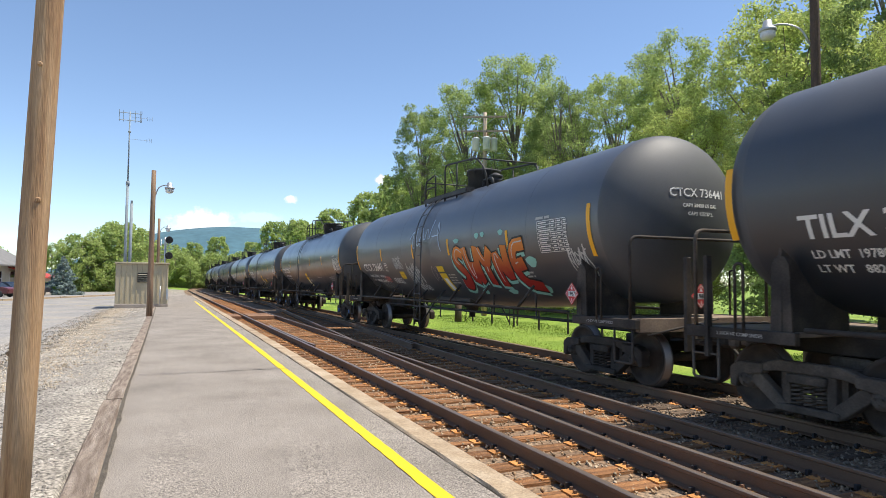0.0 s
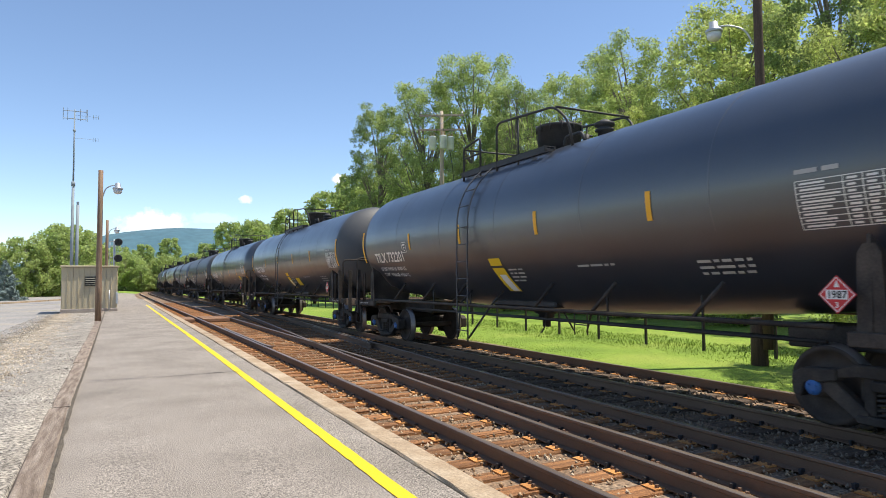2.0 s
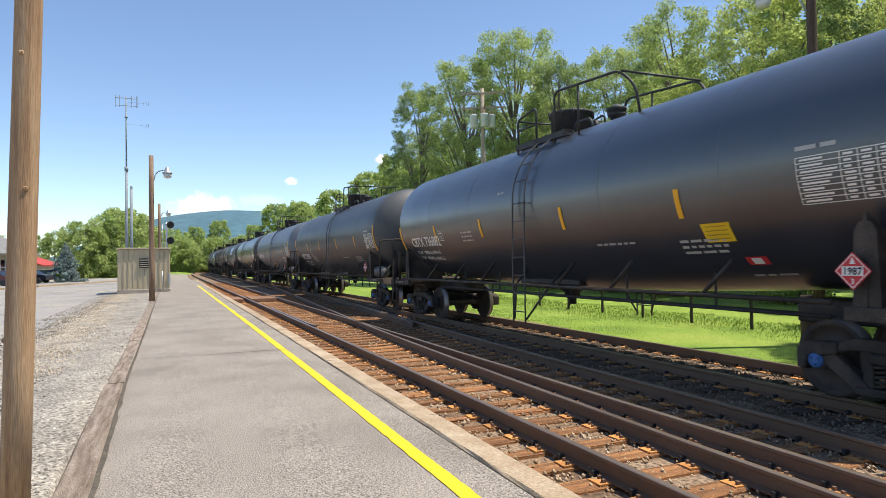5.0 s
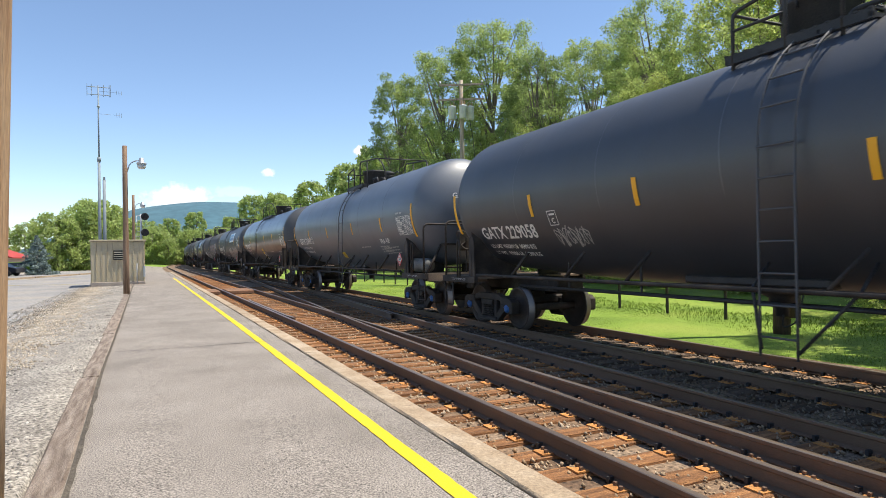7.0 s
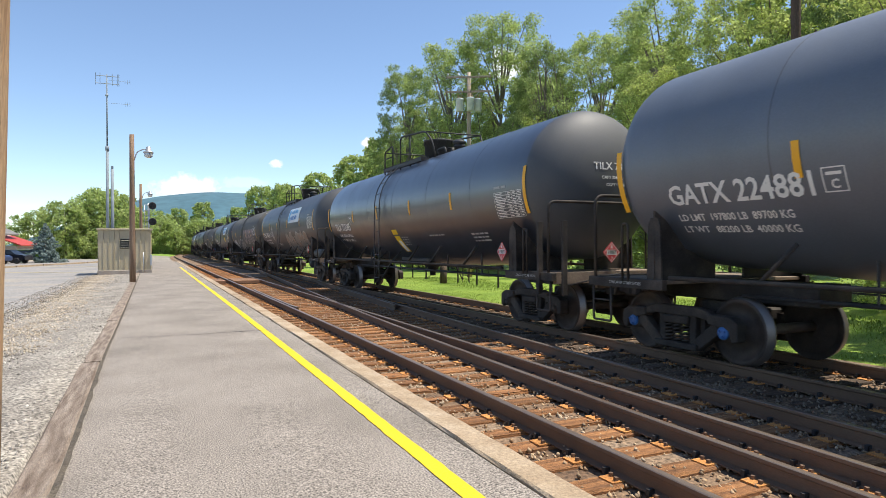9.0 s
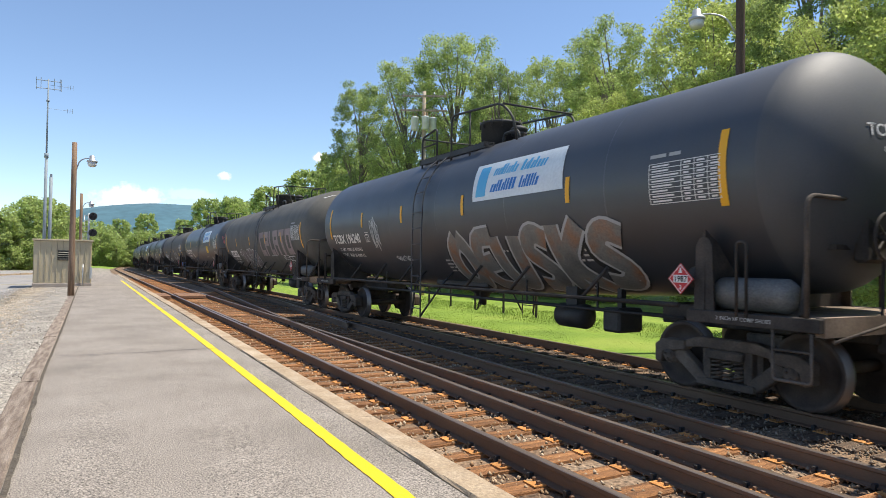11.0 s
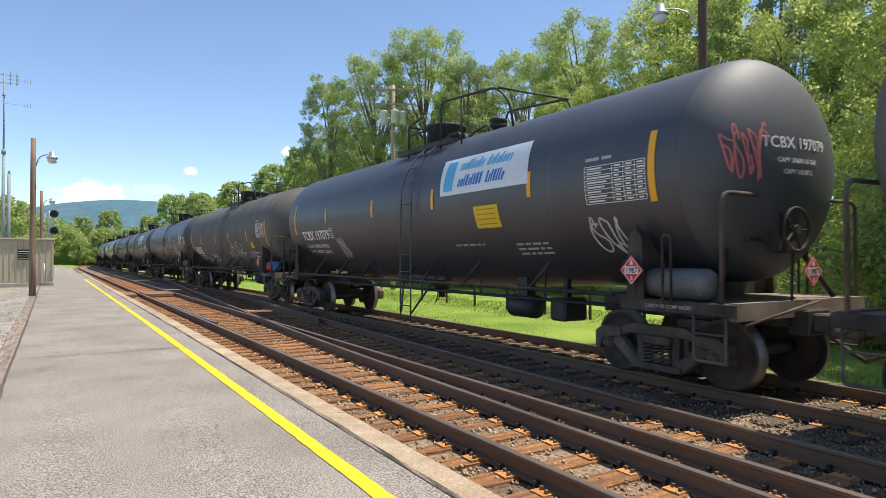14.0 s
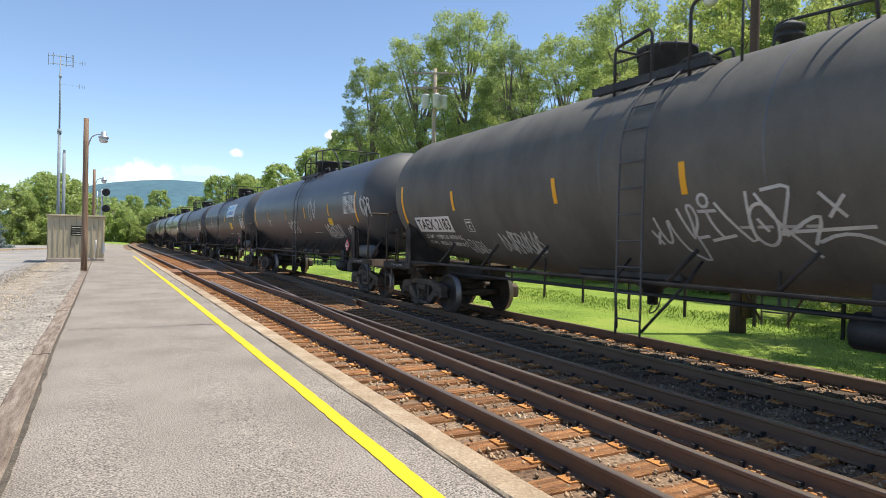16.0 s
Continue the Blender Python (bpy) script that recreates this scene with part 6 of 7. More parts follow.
LIMITS = {1: ("LD LMT 207400LB  94050KG", "LT WT   78600LB  35650KG"), 5: ("LD LMT 195000 LB  88400 KG", "LT WT   91000 LB  41300 KG"), 2: ("LD LMT 194500 LB  88200 KG", "LT WT   91500 LB  41500 KG"), 3: ("LD LMT 194500 LB  88200 KG", "LT WT   91500 LB  41500 KG"),
          9: ("LD LMT 198100 LB  89850 KG", "LT WT   64900 LB  29450 KG"), 10: ("LD LMT 197800LB  89700KG", "LT WT   65200LB  29600KG")}
PANELS = {0: (-6.15, -0.27), 1: (-6.15, -0.27), 4: (-6.9, -0.35), 8: (-6.8, -0.1), 9: (-6.76, -0.1), 10: (-6.75, -0.15), 11: (-6.73, -0.14), 12: (-6.71, -0.1)}
BOXES = {1: (4.45, -0.67), 2: (4.73, -0.28), 3: (4.7, -0.28), 7: (4.7, -0.28), 4: (4.5, -0.5), 5: (4.0, -0.6), 6: (4.45, -0.55), 8: (4.31, -0.49), 9: (4.12, -0.83), 10: (4.22, -0.49), 11: (4.41, -0.85)}
for i in range(20):
    tank, car = TANKS[i], CARS[i]
    short, ends, sv = STRIPES.get(i, ((4.35, 1.6, -1.35, -4.15), (7.85, -7.6), -0.15))
    for u in short:
        stripe(tank, along(i, u), sv, 0.42, 0.10)
    for u in ends:
        stripe(tank, along(i, u), sv - (0.17 if i == 4 else 0), 0.95, 0.11)
    pu, pq = PANELS.get(i, (-6.92, -0.40))
    data_panel(tank, along(i, pu), pq, 1.0 if i < 2 else 1.1, 0.62 if i < 2 else 0.54)
    bars(tank, along(i, pu + 0.3), pq + 0.35, 0.5, 1, 0.05)
    bu, bv = BOXES.get(i, (4.3, sv - 0.3))
    boxed(tank, along(i, bu), bv)
    bars(tank, along(i, -2.7), -0.97, 1.0, 1, 0.035, seed=i)
    bars(tank, along(i, -5.15 if i in (2, 3, 7) else -4.6), -1.0, 0.85, 3, 0.04, 0.09, seed=i + 40)
    if i in MARKS:
        pv = MARK_V[i]
        if i in (9, 11):
            u = along(i, 5.85 if i == 9 else 6.1)
            flat("name_panel", patch(1.75, 0.38, 6, 3, 0, 0.12), M_PWHITE, u, pv, tank, "white name panel", 0.005)
            text(tank, MARKS[i], 0.37, u, pv, 0.006, M_PBLACK, "reporting_mark", 0.009, 1.6)
        else:
            text(tank, MARKS[i], 0.39, along(i, 6.0 if i in (1, 8) else (5.55 if i == 10 else (5.93 if i in (2, 3, 7) else 5.8))), pv, 0.008, None, "reporting_mark", 0.006, 2.05 if i in (2, 3, 7) else 2.2)
        for k, line in enumerate(LIMITS.get(i, ("LD LMT  197800 LB  89700 KG", "LT WT   88200 LB  40000 KG"))):
            text(tank, line, 0.145, along(i, 5.95 if i != 10 else 5.7), pv - 0.25 - 0.19 * k, 0.003, width=1.8)
        hx, hz = (-0.2, 3.06) if i == 10 else (-0.08, 3.17) if i == 9 else ((0.14, 3.12) if i in (2, 3, 7) else (0.05, 3.20))
        on_head(tank, MARKS[i], 0.205, hx, hz, M_PBLACK if i == 11 else None, (1.15, 0.26) if i in (9, 11) else None)
        on_head(tank, "CAPY 30430 US GAL", 0.085, hx, hz - 0.18)
        on_head(tank, "CAPY 115187 L", 0.085, hx, hz - 0.32)
    placard(car, -1.56, {1: -6.95, 4: -7.04, 9: -6.62, 10: -7.14}.get(i, -6.84), 1.53, -90)
    placard(car, 0.1 if i in (5, 6, 8, 9, 10, 11, 12) else -0.2, -8.62, 1.52, 0)
    # yellow panels and plates
    if i in (1, 2, 3, 7):
        u = 0.3 if i != 1 else -0.3
        flat("yellow_bar", patch(0.44, 0.15, 3, 2, -0.08, 0.22), M_YPANEL, u, -1.02, tank, "yellow plate", 0.006)
        flat("yellow_panel", patch(0.44, 0.52, 3, 5, 0, -0.16, -0.25), M_YPANEL, u, -1.02, tank, "yellow and white warning panel", 0.006)
        flat("white_label", patch(0.24, 0.36, 2, 3, 0.04, -0.22, -0.3), M_PWHITE, u, -1.02, tank, "", 0.009)
        bars(tank, u - 0.55, -0.98, 0.5, 4, 0.03, 0.075, seed=i)
    if i == 3:
        flat("yellow_panel", patch(0.62, 0.34, 3, 3), M_YPANEL, -1.05, -1.15, tank, "yellow plate")
    plates = {1: (3.08, -0.95, 0.42), 4: (-4.95, -0.88, 0.5), 6: (0.51, -1.22, 0.42), 10: (-3.58, -0.45, 0.74), 11: (-5.21, -0.70, 0.42), 12: (-4.6, -0.6, 0.42), 13: (-3.4, -0.5, 0.7)}
    if i in plates:
        u, v, w = plates[i]
        u = along(i, u)
        flat("yellow_plate", patch(w, w * 0.55, 3, 3), M_YPANEL, u, v, tank, "yellow plate with fine print")
        bm = bmesh.new()
        for k in range(4):
            bm.faces.new([bm.verts.new(p) for p in ((-w * 0.38, w * (0.17 - 0.12 * k), 0), (w * 0.38, w * (0.17 - 0.12 * k), 0), (w * 0.38, w * (0.20 - 0.12 * k), 0), (-w * 0.38, w * (0.20 - 0.12 * k), 0))])
        flat("fine_print", bm, M_PRINT, u, v, tank, "", 0.009)
    if i in (8, 10, 13):
        banner(tank, along(i, -2.93 if i == 8 else -3.4), 0.42)
    if i == 4:   # small plates and print near the front
        flat("small_plate", patch(0.34, 0.14, 2, 2), M_RED, -5.33, -1.34, tank, "small red and white plate")
        flat("small_plate", patch(0.16, 0.10, 1, 1), M_PWHITE, -5.33, -1.34, tank, "", 0.009)
        bars(tank, -5.42, -1.64, 0.7, 1, 0.04, seed=88)
        bars(tank, 2.9, -0.5, 0.6, 3, 0.035, 0.1, seed=89)
        bars(tank, 0.9, 0.25, 0.3, 1, 0.05, seed=90)
    if i == 6:
        text(tank, "FRA AIP", 0.22, -4.87, -0.88, 0.005, width=0.85)
        bars(tank, -5.1, -1.05, 1.3, 3, 0.04, 0.1, seed=91)
    if i in (9, 11):   # boxed white outline panel
        bm = bmesh.new()
        for p, q in (((-0.4, 0.18), (0.4, 0.18)), ((-0.36, -0.18), (0.44, -0.18)), ((-0.4, 0.18), (-0.36, -0.18)), ((0.4, 0.18), (0.44, -0.18)), ((-0.05, 0.18), (-0.02, -0.18)), ((-0.38, 0.0), (0.42, 0.0))):
            stroke(bm, [p, q], 0.03)
        flat("outline_panel", bm, M_PWHITE, along(i, -5.3), -1.2, tank, "white outlined panel")


# ---- sprayed letters: thick bent strokes, an outline, a drop shadow and highlights ----
GLYPHS = {"s": (((0.95, 0.85), (0.45, 1.0), (0.1, 0.72), (0.5, 0.52), (0.85, 0.3), (0.5, 0.02), (0.0, 0.1)),),
          "w": (((0.0, 1.0), (0.22, 0.0), (0.48, 0.75), (0.72, 0.0), (1.0, 1.0)),),
          "y": (((0.0, 1.0), (0.42, 0.5), (0.95, 1.0)), ((0.42, 0.5), (0.34, 0.0))),
          "n": (((0.0, 0.0), (0.1, 1.0), (0.75, 0.05), (0.88, 1.0)),),
          "e": (((1.1, 0.95), (0.2, 0.92), (0.15, 0.12), (1.25, 0.0)), ((0.2, 0.5), (0.85, 0.56))),
          "u": (((0.0, 1.0), (0.05, 0.2), (0.45, 0.0), (0.85, 0.25), (0.9, 1.0)),),
          "o": (((0.5, 1.0), (0.05, 0.75), (0.05, 0.25), (0.5, 0.0), (0.95, 0.25), (0.95, 0.75), (0.5, 1.0)),),
          "k": (((0.1, 1.0), (0.1, 0.0)), ((0.95, 1.0), (0.2, 0.5), (1.0, 0.0)))}


def rounded(pts, times=2):
    for _ in range(times):
        q = [pts[0]]
        for a, b in zip(pts, pts[1:]):
            q += [(a[0] * 0.75 + b[0] * 0.25, a[1] * 0.75 + b[1] * 0.25), (a[0] * 0.25 + b[0] * 0.75, a[1] * 0.25 + b[1] * 0.75)]
        pts = q + [pts[-1]]
    return pts


def throwup(tank, u, v, w, h, word, pen, fill, edge, shade, glint=None, slope=0.0, step=0.0011):
    cell = w / len(word)
    for k, g in enumerate(word):
        layers = [("graffiti_shadow", shade, pen * 1.45, -0.05, -0.07, 0.0), ("graffiti_outline", edge, pen * (1.3 if pen < 0.4 else 1.22), 0, 0, 0.003), ("graffiti_letter", fill, pen, 0, 0, 0.0055)]
        if glint:
            layers.append(("graffiti_glint", glint, pen * 0.10, 0.01, pen * 0.22, 0.0075))
        for name, m, width, dx, dy, z in layers:
            if m is None:
                continue
            bm = bmesh.new()
            for j, line in enumerate(GLYPHS[g]):
                pts = rounded([(-w / 2 + (k + 0.06 + 0.86 * x) * cell + dx, h * (y - 0.5) * (0.95 + 0.1 * math.sin(k * 2.1)) + slope * (k - len(word) / 2) * cell + dy) for x, y in line])
                if name == "graffiti_glint":
                    pts = pts[1:len(pts) // 2]
                stroke(bm, pts, width, z + k * step + j * 0.0004)
            flat(name, bm, m, u, v, tank, "sprayed graffiti letter" if name == "graffiti_letter" else "", 0.005)


def tag(tank, u, v, pen, lines, material=None, scale=1.0, label="white sprayed tag"):
    """Freehand pen lines in metres round a place on the tank."""
    bm = bmesh.new()
    for j, line in enumerate(lines):
        stroke(bm, rounded([(x * scale, y * scale) for x, y in line], 1), pen, j * 0.0004)
    flat("spray_tag", bm, material or M_SPRAYWHITE, u, v, tank, label)


T1 = TANKS[1]
throwup(T1, -3.15, -0.82, 3.75, 1.0, "swyne", 0.27, M_GORANGE, M_PBLACK, M_GMINT, M_SPRAYWHITE)
for u, v, w, h in ((-1.7, -0.12, 0.34, 0.12), (-2.9, -0.06, 0.22, 0.14), (-3.2, -0.05, 0.2, 0.13), (-4.1, -0.06, 0.22, 0.13), (-5.15, -0.75, 0.4, 0.24), (-5.1, -1.4, 0.36, 0.24), (-2.2, -1.45, 0.3, 0.15), (-3.6, -1.45, 0.4, 0.15)):
    bm = bmesh.new()
    fan(bm, [(w * 0.5 * math.cos(a) * (1 + 0.2 * math.sin(3 * a)), h * 0.5 * math.sin(a)) for a in [k * 0.5236 for k in range(12)]], 0.001)
    flat("graffiti_blob", bm, M_GMINT, u, v, T1, "mint sprayed blob with a pale edge", 0.005)
tag(T1, 0.54, 0.1, 0.035, (((-1.18, 0.0), (-0.88, 0.24), (-0.66, 0.16)), ((-0.84, 0.24), (-0.95, -0.28), (-0.8, -0.24)), ((-0.56, 0.4), (-0.62, -0.2), (-0.41, -0.2), (-0.28, 0.08), (-0.32, -0.24)), ((-0.28, 0.0), (-0.13, 0.4), (0.01, -0.2), (0.28, 0.36), (0.35, -0.2), (0.65, 0.48)), ((0.6, 0.0), (1.2, 0.02), (0.95, 0.52), (1.1, -0.32), (1.2, -0.44))), M_PALEBLUE, 1.0, "pale blue sprayed tag")
for u, v, w, h, n, s in ((3.17, -0.55, 0.75, 0.34, 5, 5), (1.92, -0.93, 1.05, 0.5, 7, 8), (-6.85, -0.8, 0.6, 0.5, 6, 9), (3.79, -1.14, 0.9, 0.16, 6, 12), (1.7, -1.35, 0.9, 0.2, 6, 14)):
    flat("spray_tag", scrawl(s, w, h, n, 0.03), M_SPRAYWHITE, u, v, T1, "white sprayed tag")
flat("spray_tag", scrawl(15, 0.55, 0.2, 5, 0.03), M_PINK, 4.89, -1.1, T1, "pink sprayed tag")
for du in (-0.13, 0.13):
    tag(T1, 0.2 + du, -0.92, 0.015, (tuple((0.11 * math.cos(a), 0.2 * math.sin(a)) for a in [k * 0.5236 for k in range(13)]),), M_PANEL)
T8 = TANKS[8]
throwup(T8, along(8, -2.9), -1.2, 5.3, 1.25, "oeusks", 0.34, M_GSILVER, M_GGREY, M_PBLACK, None, 0.02)
flat("spray_tag", scrawl(21, 0.5, 0.7, 4, 0.03), M_SPRAYWHITE, along(8, 3.72), -0.37, T8, "white sprayed tag")
flat("spray_tag", scrawl(22, 0.8, 0.12, 5, 0.02), M_SPRAYWHITE, along(8, 2.4), -1.09, T8, "white sprayed tag")
bars(T8, along(8, 0.0), -1.15, 0.5, 4, 0.035, 0.085, seed=61)
T9 = TANKS[9]
rnd = random.Random(31)
x = 0.0
for k, (w, bits) in enumerate(((0.95, "c"), (0.95, "p"), (0.7, "l"), (1.0, "a"), (1.05, "t"), (1.0, "o"))):   # block shapes, like faded letters
    M9 = bmesh.new()
    x0, x1, y0, y1, b = x, x + w * 0.9, -0.55, 0.5, 0.26
    def r(a, c, d, e):
        n = 5
        for q in range(n):
            M9.faces.new([M9.verts.new(p) for p in ((a, d + (e - d) * q / n, 0), (c, d + (e - d) * q / n, 0), (c, d + (e - d) * (q + 1) / n, 0), (a, d + (e - d) * (q + 1) / n, 0))])
    if bits == "t":
        r(x0, x1, y1 - b, y1), r(x0 + w * 0.3, x0 + w * 0.62, y0, y1 - b)
    else:
        r(x0, x0 + b, y0, y1)
        if bits in "cpo a":
            r(x0 + b, x1, y1 - b, y1)
        if bits in "clo":
            r(x0 + b, x1, y0, y0 + b)
        if bits in "ao":
            r(x1 - b, x1, y0 + (b if bits == "o" else 0), y1 - b)
        if bits in "pa":
            r(x0 + b, x1 - (b if bits == "a" else 0), -0.12, 0.1)
        if bits == "p":
            r(x1 - b, x1, 0.1, y1 - b)
    for v in M9.verts:
        v.co.x = (v.co.x + 0.12 * v.co.y - 3.1) * 0.86
    bmesh.ops.remove_doubles(M9, verts=M9.verts, dist=0.0005)
    flat("block_letter", M9, M_GMAUVE, -3.48, -0.40, T9, "faded mauve block graffiti shape", 0.0035)
    x += w + 0.08
throwup(T9, along(9, 2.2), -1.07, 3.5, 0.8, "enusseo", 0.235, M_GFADED, M_SPRAYWHITE, None)
tag(T9, along(9, -4.24), -1.05, 0.025, (((-0.14, 0.0), (0.0, 0.13), (0.14, 0.0), (0.0, -0.13), (-0.14, 0.0)),), M_PWHITE, 1.0, "white diamond mark")
on = bmesh.new()
stroke(on, [(-0.9, 0.35), (-0.6, 0.45), (-0.1, 0.42), (0.05, 0.2), (-0.05, -0.1), (0.25, -0.05), (0.3, 0.3), (0.5, 0.45), (0.6, 0.1), (0.35, -0.25), (0.1, -0.2)], 0.02)
for _ in range(2):
    bmesh.ops.subdivide_edges(on, edges=[e for e in on.edges if e.calc_length() > 0.1], cuts=1, use_grid_fill=True)
me = to_mesh("head_scrawl", on, M_SPRAYWHITE)
for v in me.vertices:
    px, pz = v.co.x + 0.1, 3.7 + v.co.y
    rr = min(0.99, math.hypot(px, pz - Z_TANK) / R_TANK)
    v.co = (px, -HALF + 0.78 * (1 - math.sqrt(1 - rr * rr)) - 0.012, pz)
part("head_scrawl", me, None, T9, "white sprayed line")
T10 = TANKS[10]
flat("spray_tag", scrawl(51, 0.7, 0.5, 3, 0.035), M_SPRAYWHITE, -6.3, -0.9, T10, "white sprayed tag")
flat("spray_tag", scrawl(53, 0.55, 0.5, 3, 0.03), M_SPRAYWHITE, 3.6, -0.9, T10, "white sprayed tag")
me = to_mesh("head_scrawl", scrawl(54, 0.5, 0.55, 5, 0.022), M_PINK)
for v in me.vertices:
    px, pz = v.co.x - 0.98, 3.0 + v.co.y
    rr = min(0.99, math.hypot(px, pz - Z_TANK) / R_TANK)
    v.co = (px, -HALF + 0.78 * (1 - math.sqrt(1 - rr * rr)) - 0.012, pz)
part("head_scrawl", me, None, T10, "pink sprayed tag")
T11 = TANKS[11]
PENS = [(((-1.5, -0.05), (-1.38, -0.25)), ((-1.37, -0.07), (-1.47, -0.25)), ((-1.39, 0.13), (-1.33, -0.13), (-1.26, -0.25), (-1.18, -0.16), (-1.17, 0.16), (-1.1, -0.13), (-0.97, -0.37), (-0.73, -0.51), (-0.72, -0.35), (-0.76, -0.13))),
        (((-0.95, 0.24), (-0.85, -0.08), (-0.8, -0.19), (-0.76, 0.08), (-0.8, 0.27), (-0.7, 0.27), (-0.65, 0.08), (-0.81, -0.16), (-0.57, -0.13)), ((-0.63, 0.19), (-0.35, 0.19)), ((-0.5, 0.19), (-0.45, 0.0), (-0.35, -0.16)), ((-0.55, -0.19), (-0.17, -0.12))),
        (tuple((-0.51 + 0.075 * math.cos(a), 0.32 + 0.08 * math.sin(a)) for a in [k * 0.6283 for k in range(11)]), ((-0.35, 0.29), (-0.17, 0.03), (0.08, -0.27), (0.08, 0.08), (0.11, 0.4)), tuple((0.24 + 0.18 * math.cos(a), 0.26 * math.sin(a)) for a in [k * 0.6283 for k in range(11)]), ((0.18, 0.08), (0.28, -0.08))),
        (((0.3, 0.4), (0.65, 0.45), (0.62, 0.29), (0.43, -0.13)), ((0.22, 0.37), (0.42, 0.03), (0.78, -0.4)), ((0.47, -0.13), (0.82, 0.08), (0.95, 0.08), (0.77, -0.24)), ((0.43, -0.09), (1.45, -0.04)), ((0.96, 0.34), (1.2, 0.07)), ((1.22, 0.3), (1.02, 0.07)), ((0.82, -0.21), (1.07, -0.11), (1.32, -0.13), (1.55, -0.27)))]
for lines in PENS:
    tag(T11, along(11, -2.27), -0.93, 0.04, lines, None, 1.0, "large white scrawled tag")
flat("spray_tag", scrawl(62, 1.3, 0.42, 9, 0.035), M_SPRAYWHITE, along(11, 2.76), -1.2, T11, "white sprayed tag")
flat("spray_tag", scrawl(63, 0.8, 0.4, 5, 0.03), M_SPRAYWHITE, along(11, 4.6), -1.35, T11, "white sprayed tag")
T12 = TANKS[12]
for u, v, w, h, n, s in ((-7.9, -0.2, 0.8, 0.5, 3, 71), (-4.5, -0.9, 1.6, 0.4, 6, 72), (0.3, -0.7, 1.4, 0.4, 5, 73), (-6.4, -1.0, 1.0, 0.4, 4, 74), (-2.6, -0.1, 0.8, 0.6, 3, 76)):
    flat("spray_tag", scrawl(s, w, h, n, 0.04), M_SPRAYWHITE, u, v, T12, "white sprayed tag")
flat("spray_tag", scrawl(81, 1.0, 0.3, 8, 0.02), M_PANEL, 3.6, -0.95, TANKS[5], "grey scribbled tag")
flat("spray_tag", scrawl(82, 1.2, 0.3, 6, 0.015), M_PANEL, 5.3, -1.35, TANKS[1], "thin grey outline tag")


# ---- end fittings that differ from car to car ----
def brake_wheel(car):
    t = new("brake_wheel")
    t.parent = car
    bm = bmesh.new()
    ring = [(0.27 * math.cos(a), 0, 0.27 * math.sin(a)) for a in [k * math.pi / 12 for k in range(25)]]
    tube(bm, ring, 0.022, 6, cap=False)
    for k in range(5):
        a = k * 6.283 / 5
        tube(bm, [(0.05 * math.cos(a), 0.02, 0.05 * math.sin(a)), (0.26 * math.cos(a), 0, 0.26 * math.sin(a))], 0.016, 5)
    lathe(bm, [(-0.03, 0.06), (0.06, 0.06), (0.1, 0.03)], "y", 12)
    me = to_mesh("brake_wheel", bm, M_TRUCK)
    bpy.data.objects.remove(t)
    w = part("brake_wheel", me, None, car, "spoked hand brake wheel", at=(-0.25, -8.62, 2.05))
    bm = bmesh.new()
    box(bm, -0.5, -0.05, -8.52, -8.36, 1.75, 2.3, 0.04)
    tube(bm, [(-0.3, -8.6, 1.8), (-0.3, -8.58, 1.15)], 0.02, 5)
    box(bm, -0.8, 0.2, -8.36, -7.9, 1.9, 1.96)
    part("brake_housing", bm, M_TRUCK, car, "hand brake gear housing")
    for x in (-1.35, 1.2):
        bm = bmesh.new()
        tube(bm, [(x, -8.3, 1.15), (x * 0.55, -8.0, 2.0)], 0.035, 6)
        part("end_brace", bm, M_TRUCK, car)


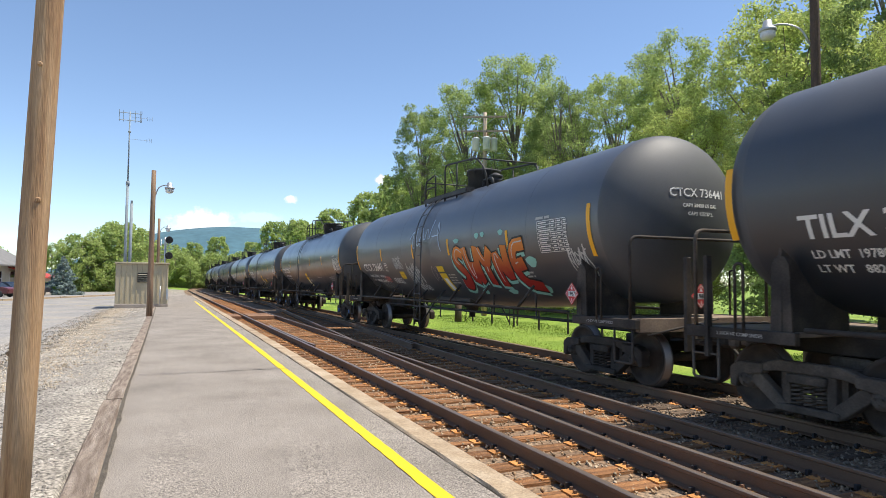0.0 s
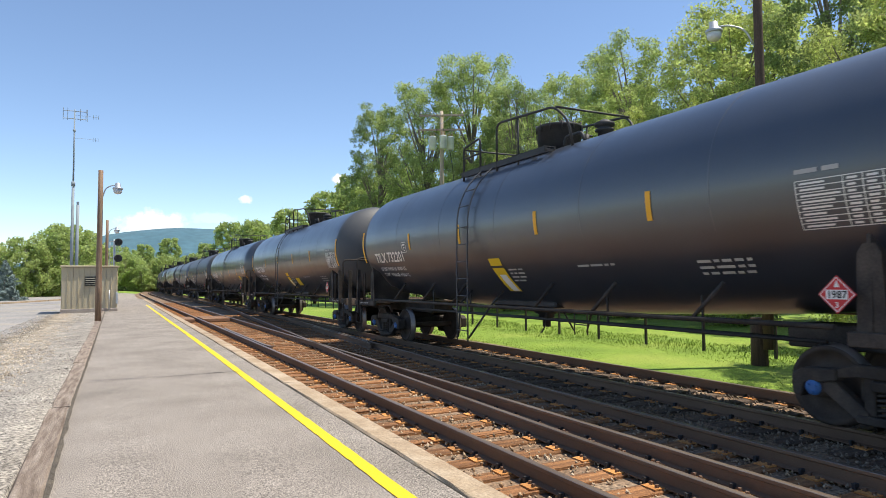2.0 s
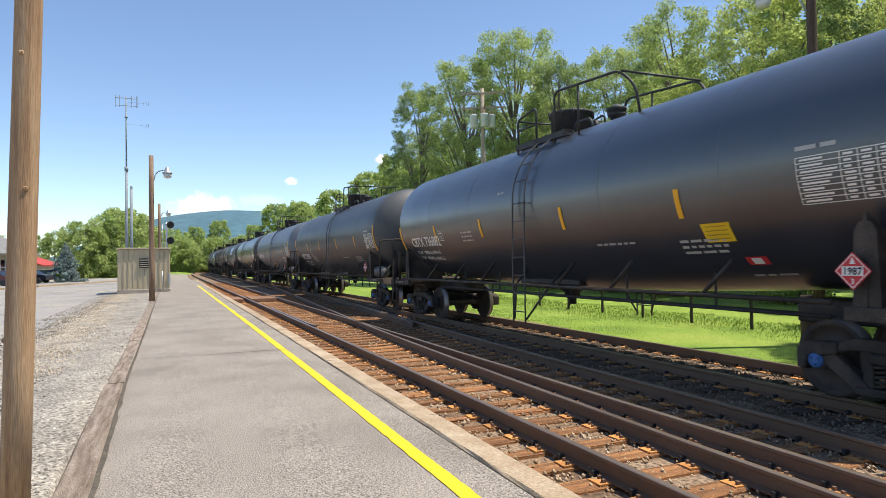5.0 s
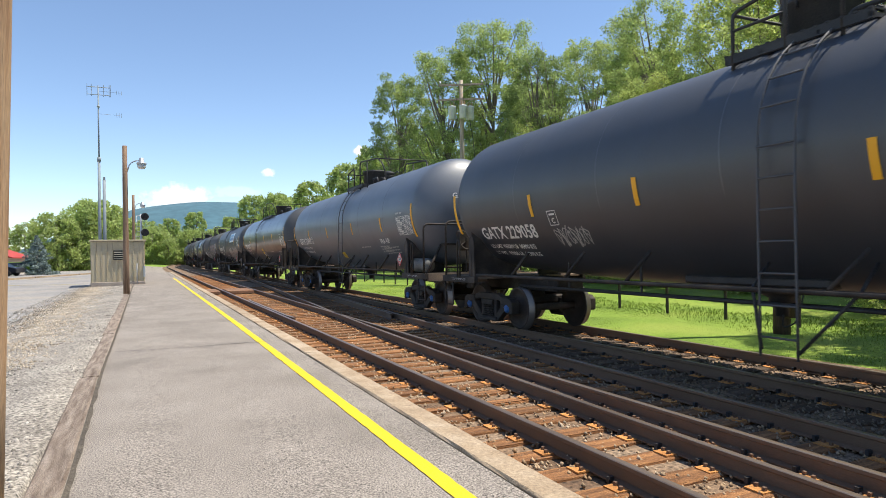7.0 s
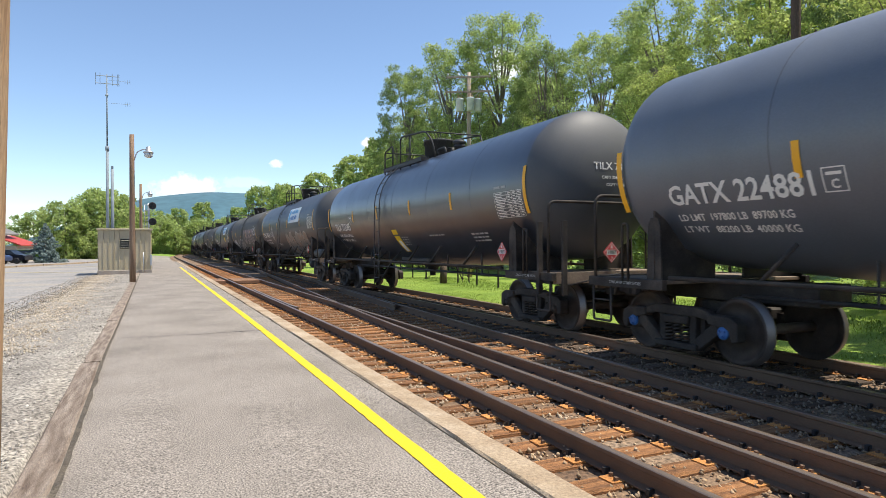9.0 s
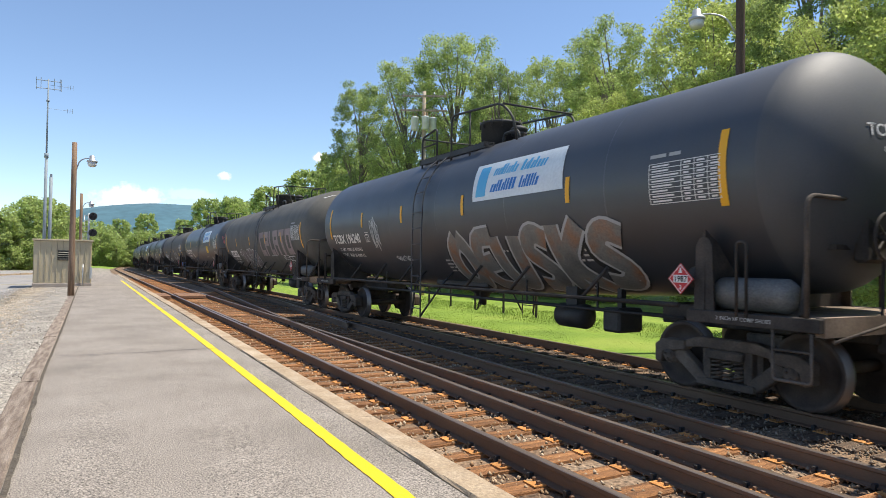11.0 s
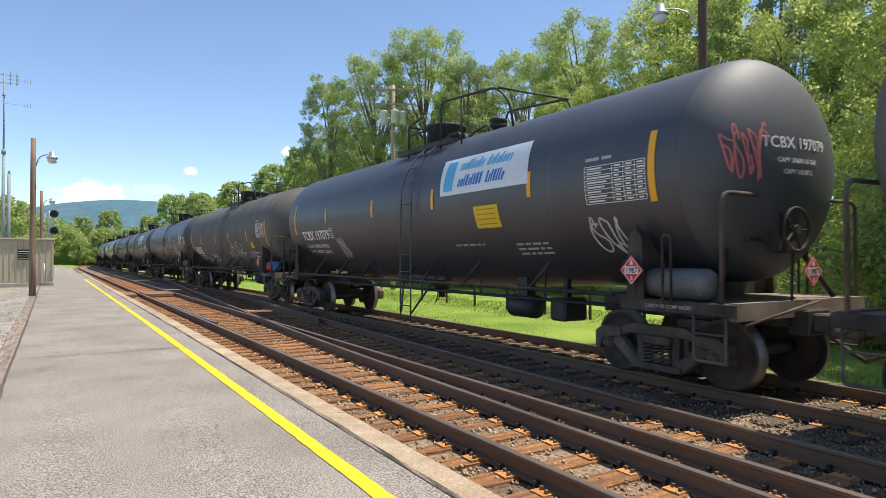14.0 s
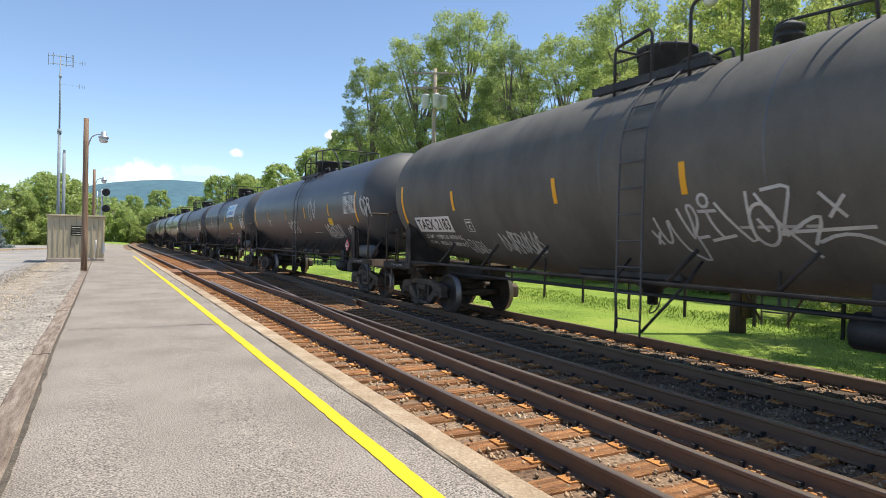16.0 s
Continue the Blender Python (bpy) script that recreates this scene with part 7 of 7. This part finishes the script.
def reservoir(car, bands=False):
    bm = bmesh.new()
    lathe(bm, [(-8.15, 0.05), (-8.13, 0.14), (-8.05, 0.2), (-7.2, 0.2), (-7.12, 0.14), (-7.1, 0.05)], "y", 20, (-1.2, 0, 1.36))
    c = part("air_reservoir", bm, surface("reservoir_grey", [(0.10, 0.10, 0.10), (0.17, 0.165, 0.155)], 4, 40, 0.6) if not bands else plain("reservoir_blue", (0.06, 0.16, 0.34), 0.6), car, "grey air reservoir cylinder" if not bands else "blue and red air reservoir cylinder")
    if bands:
        bm = bmesh.new()
        for k in range(8):
            a0, a1 = math.radians(150 + k * 10), math.radians(160 + k * 10)
            q = [(-1.2 + 0.203 * math.cos(a), y, 1.36 + 0.203 * math.sin(a)) for a, y in ((a0, -8.03), (a1, -8.03), (a1, -7.22), (a0, -7.22))]
            bm.faces.new([bm.verts.new(p) for p in q])
        part("red_side", bm, plain("reservoir_red", (0.4, 0.05, 0.04), 0.6), c, "red painted lower side")
    bm = bmesh.new()
    lathe(bm, [(-0.12, 0.05), (-0.1, 0.14), (0.1, 0.14), (0.12, 0.05)], "y", 14, (-1.2, -6.85, 1.55))
    part("valve", bm, M_TRUCK, car, "round brake valve")


def end_posts(car):
    for e in (-1, 1):
        for x, y in ((-1.52, 8.2), (-1.35, 8.75)):
            bm = bmesh.new()
            box(bm, x - 0.05, x + 0.05, e * y - 0.015, e * y + 0.015, 0.75, 2.1, 0.006)
            box(bm, x - 0.055, x - 0.03, e * y - 0.03, e * y + 0.03, 0.75, 2.1)
            part("end_post", bm, M_TRUCK, car, "upright grey steel post")


for i in range(16):
    if i in (5, 6, 8, 9, 10, 11, 12, 13):
        brake_wheel(CARS[i])
        reservoir(CARS[i], i == 11)
    elif i != 1:
        end_posts(CARS[i])
    if i in (2, 3, 4, 5, 6):   # blue caps
        for tr in CARS[i].children:
            for o in tr.children:
                if o.name.startswith("bearing_cap"):
                    o.material_slots[0].link = "OBJECT"
                    o.material_slots[0].material = M_BLUE
    if i == 0 or i >= 8:   # brown dust on the running gear
        for tr in CARS[i].children:
            for o in (tr, *tr.children):
                if o.name.split(".")[0] in ("truck", "side_frame", "spring", "bearing", "bearing_cap", "corner_step", "end_handrail", "coupler"):
                    o.material_slots[0].link = "OBJECT"
                    o.material_slots[0].material = M_TRUCKDUST
    if i in (8, 9, 10, 11, 12):
        bm = bmesh.new()
        lathe(bm, [(-3.9, 0.05), (-3.85, 0.22), (-3.2, 0.22), (-3.15, 0.05)], "y", 16, (-0.5, 0, 0.78))
        box(bm, -0.6, -0.4, -3.7, -3.4, 0.95, 1.45)
        part("brake_cylinder", bm, M_BLACK, CARS[i], "brake cylinder slung under the tank")
        bm = bmesh.new()
        box(bm, -0.75, -0.2, -4.9, -4.5, 0.6, 1.0, 0.04)
        box(bm, -0.55, -0.45, -4.75, -4.65, 0.98, 1.5)
        part("valve_box", bm, M_BLACK, CARS[i], "square brake valve box")

motions()
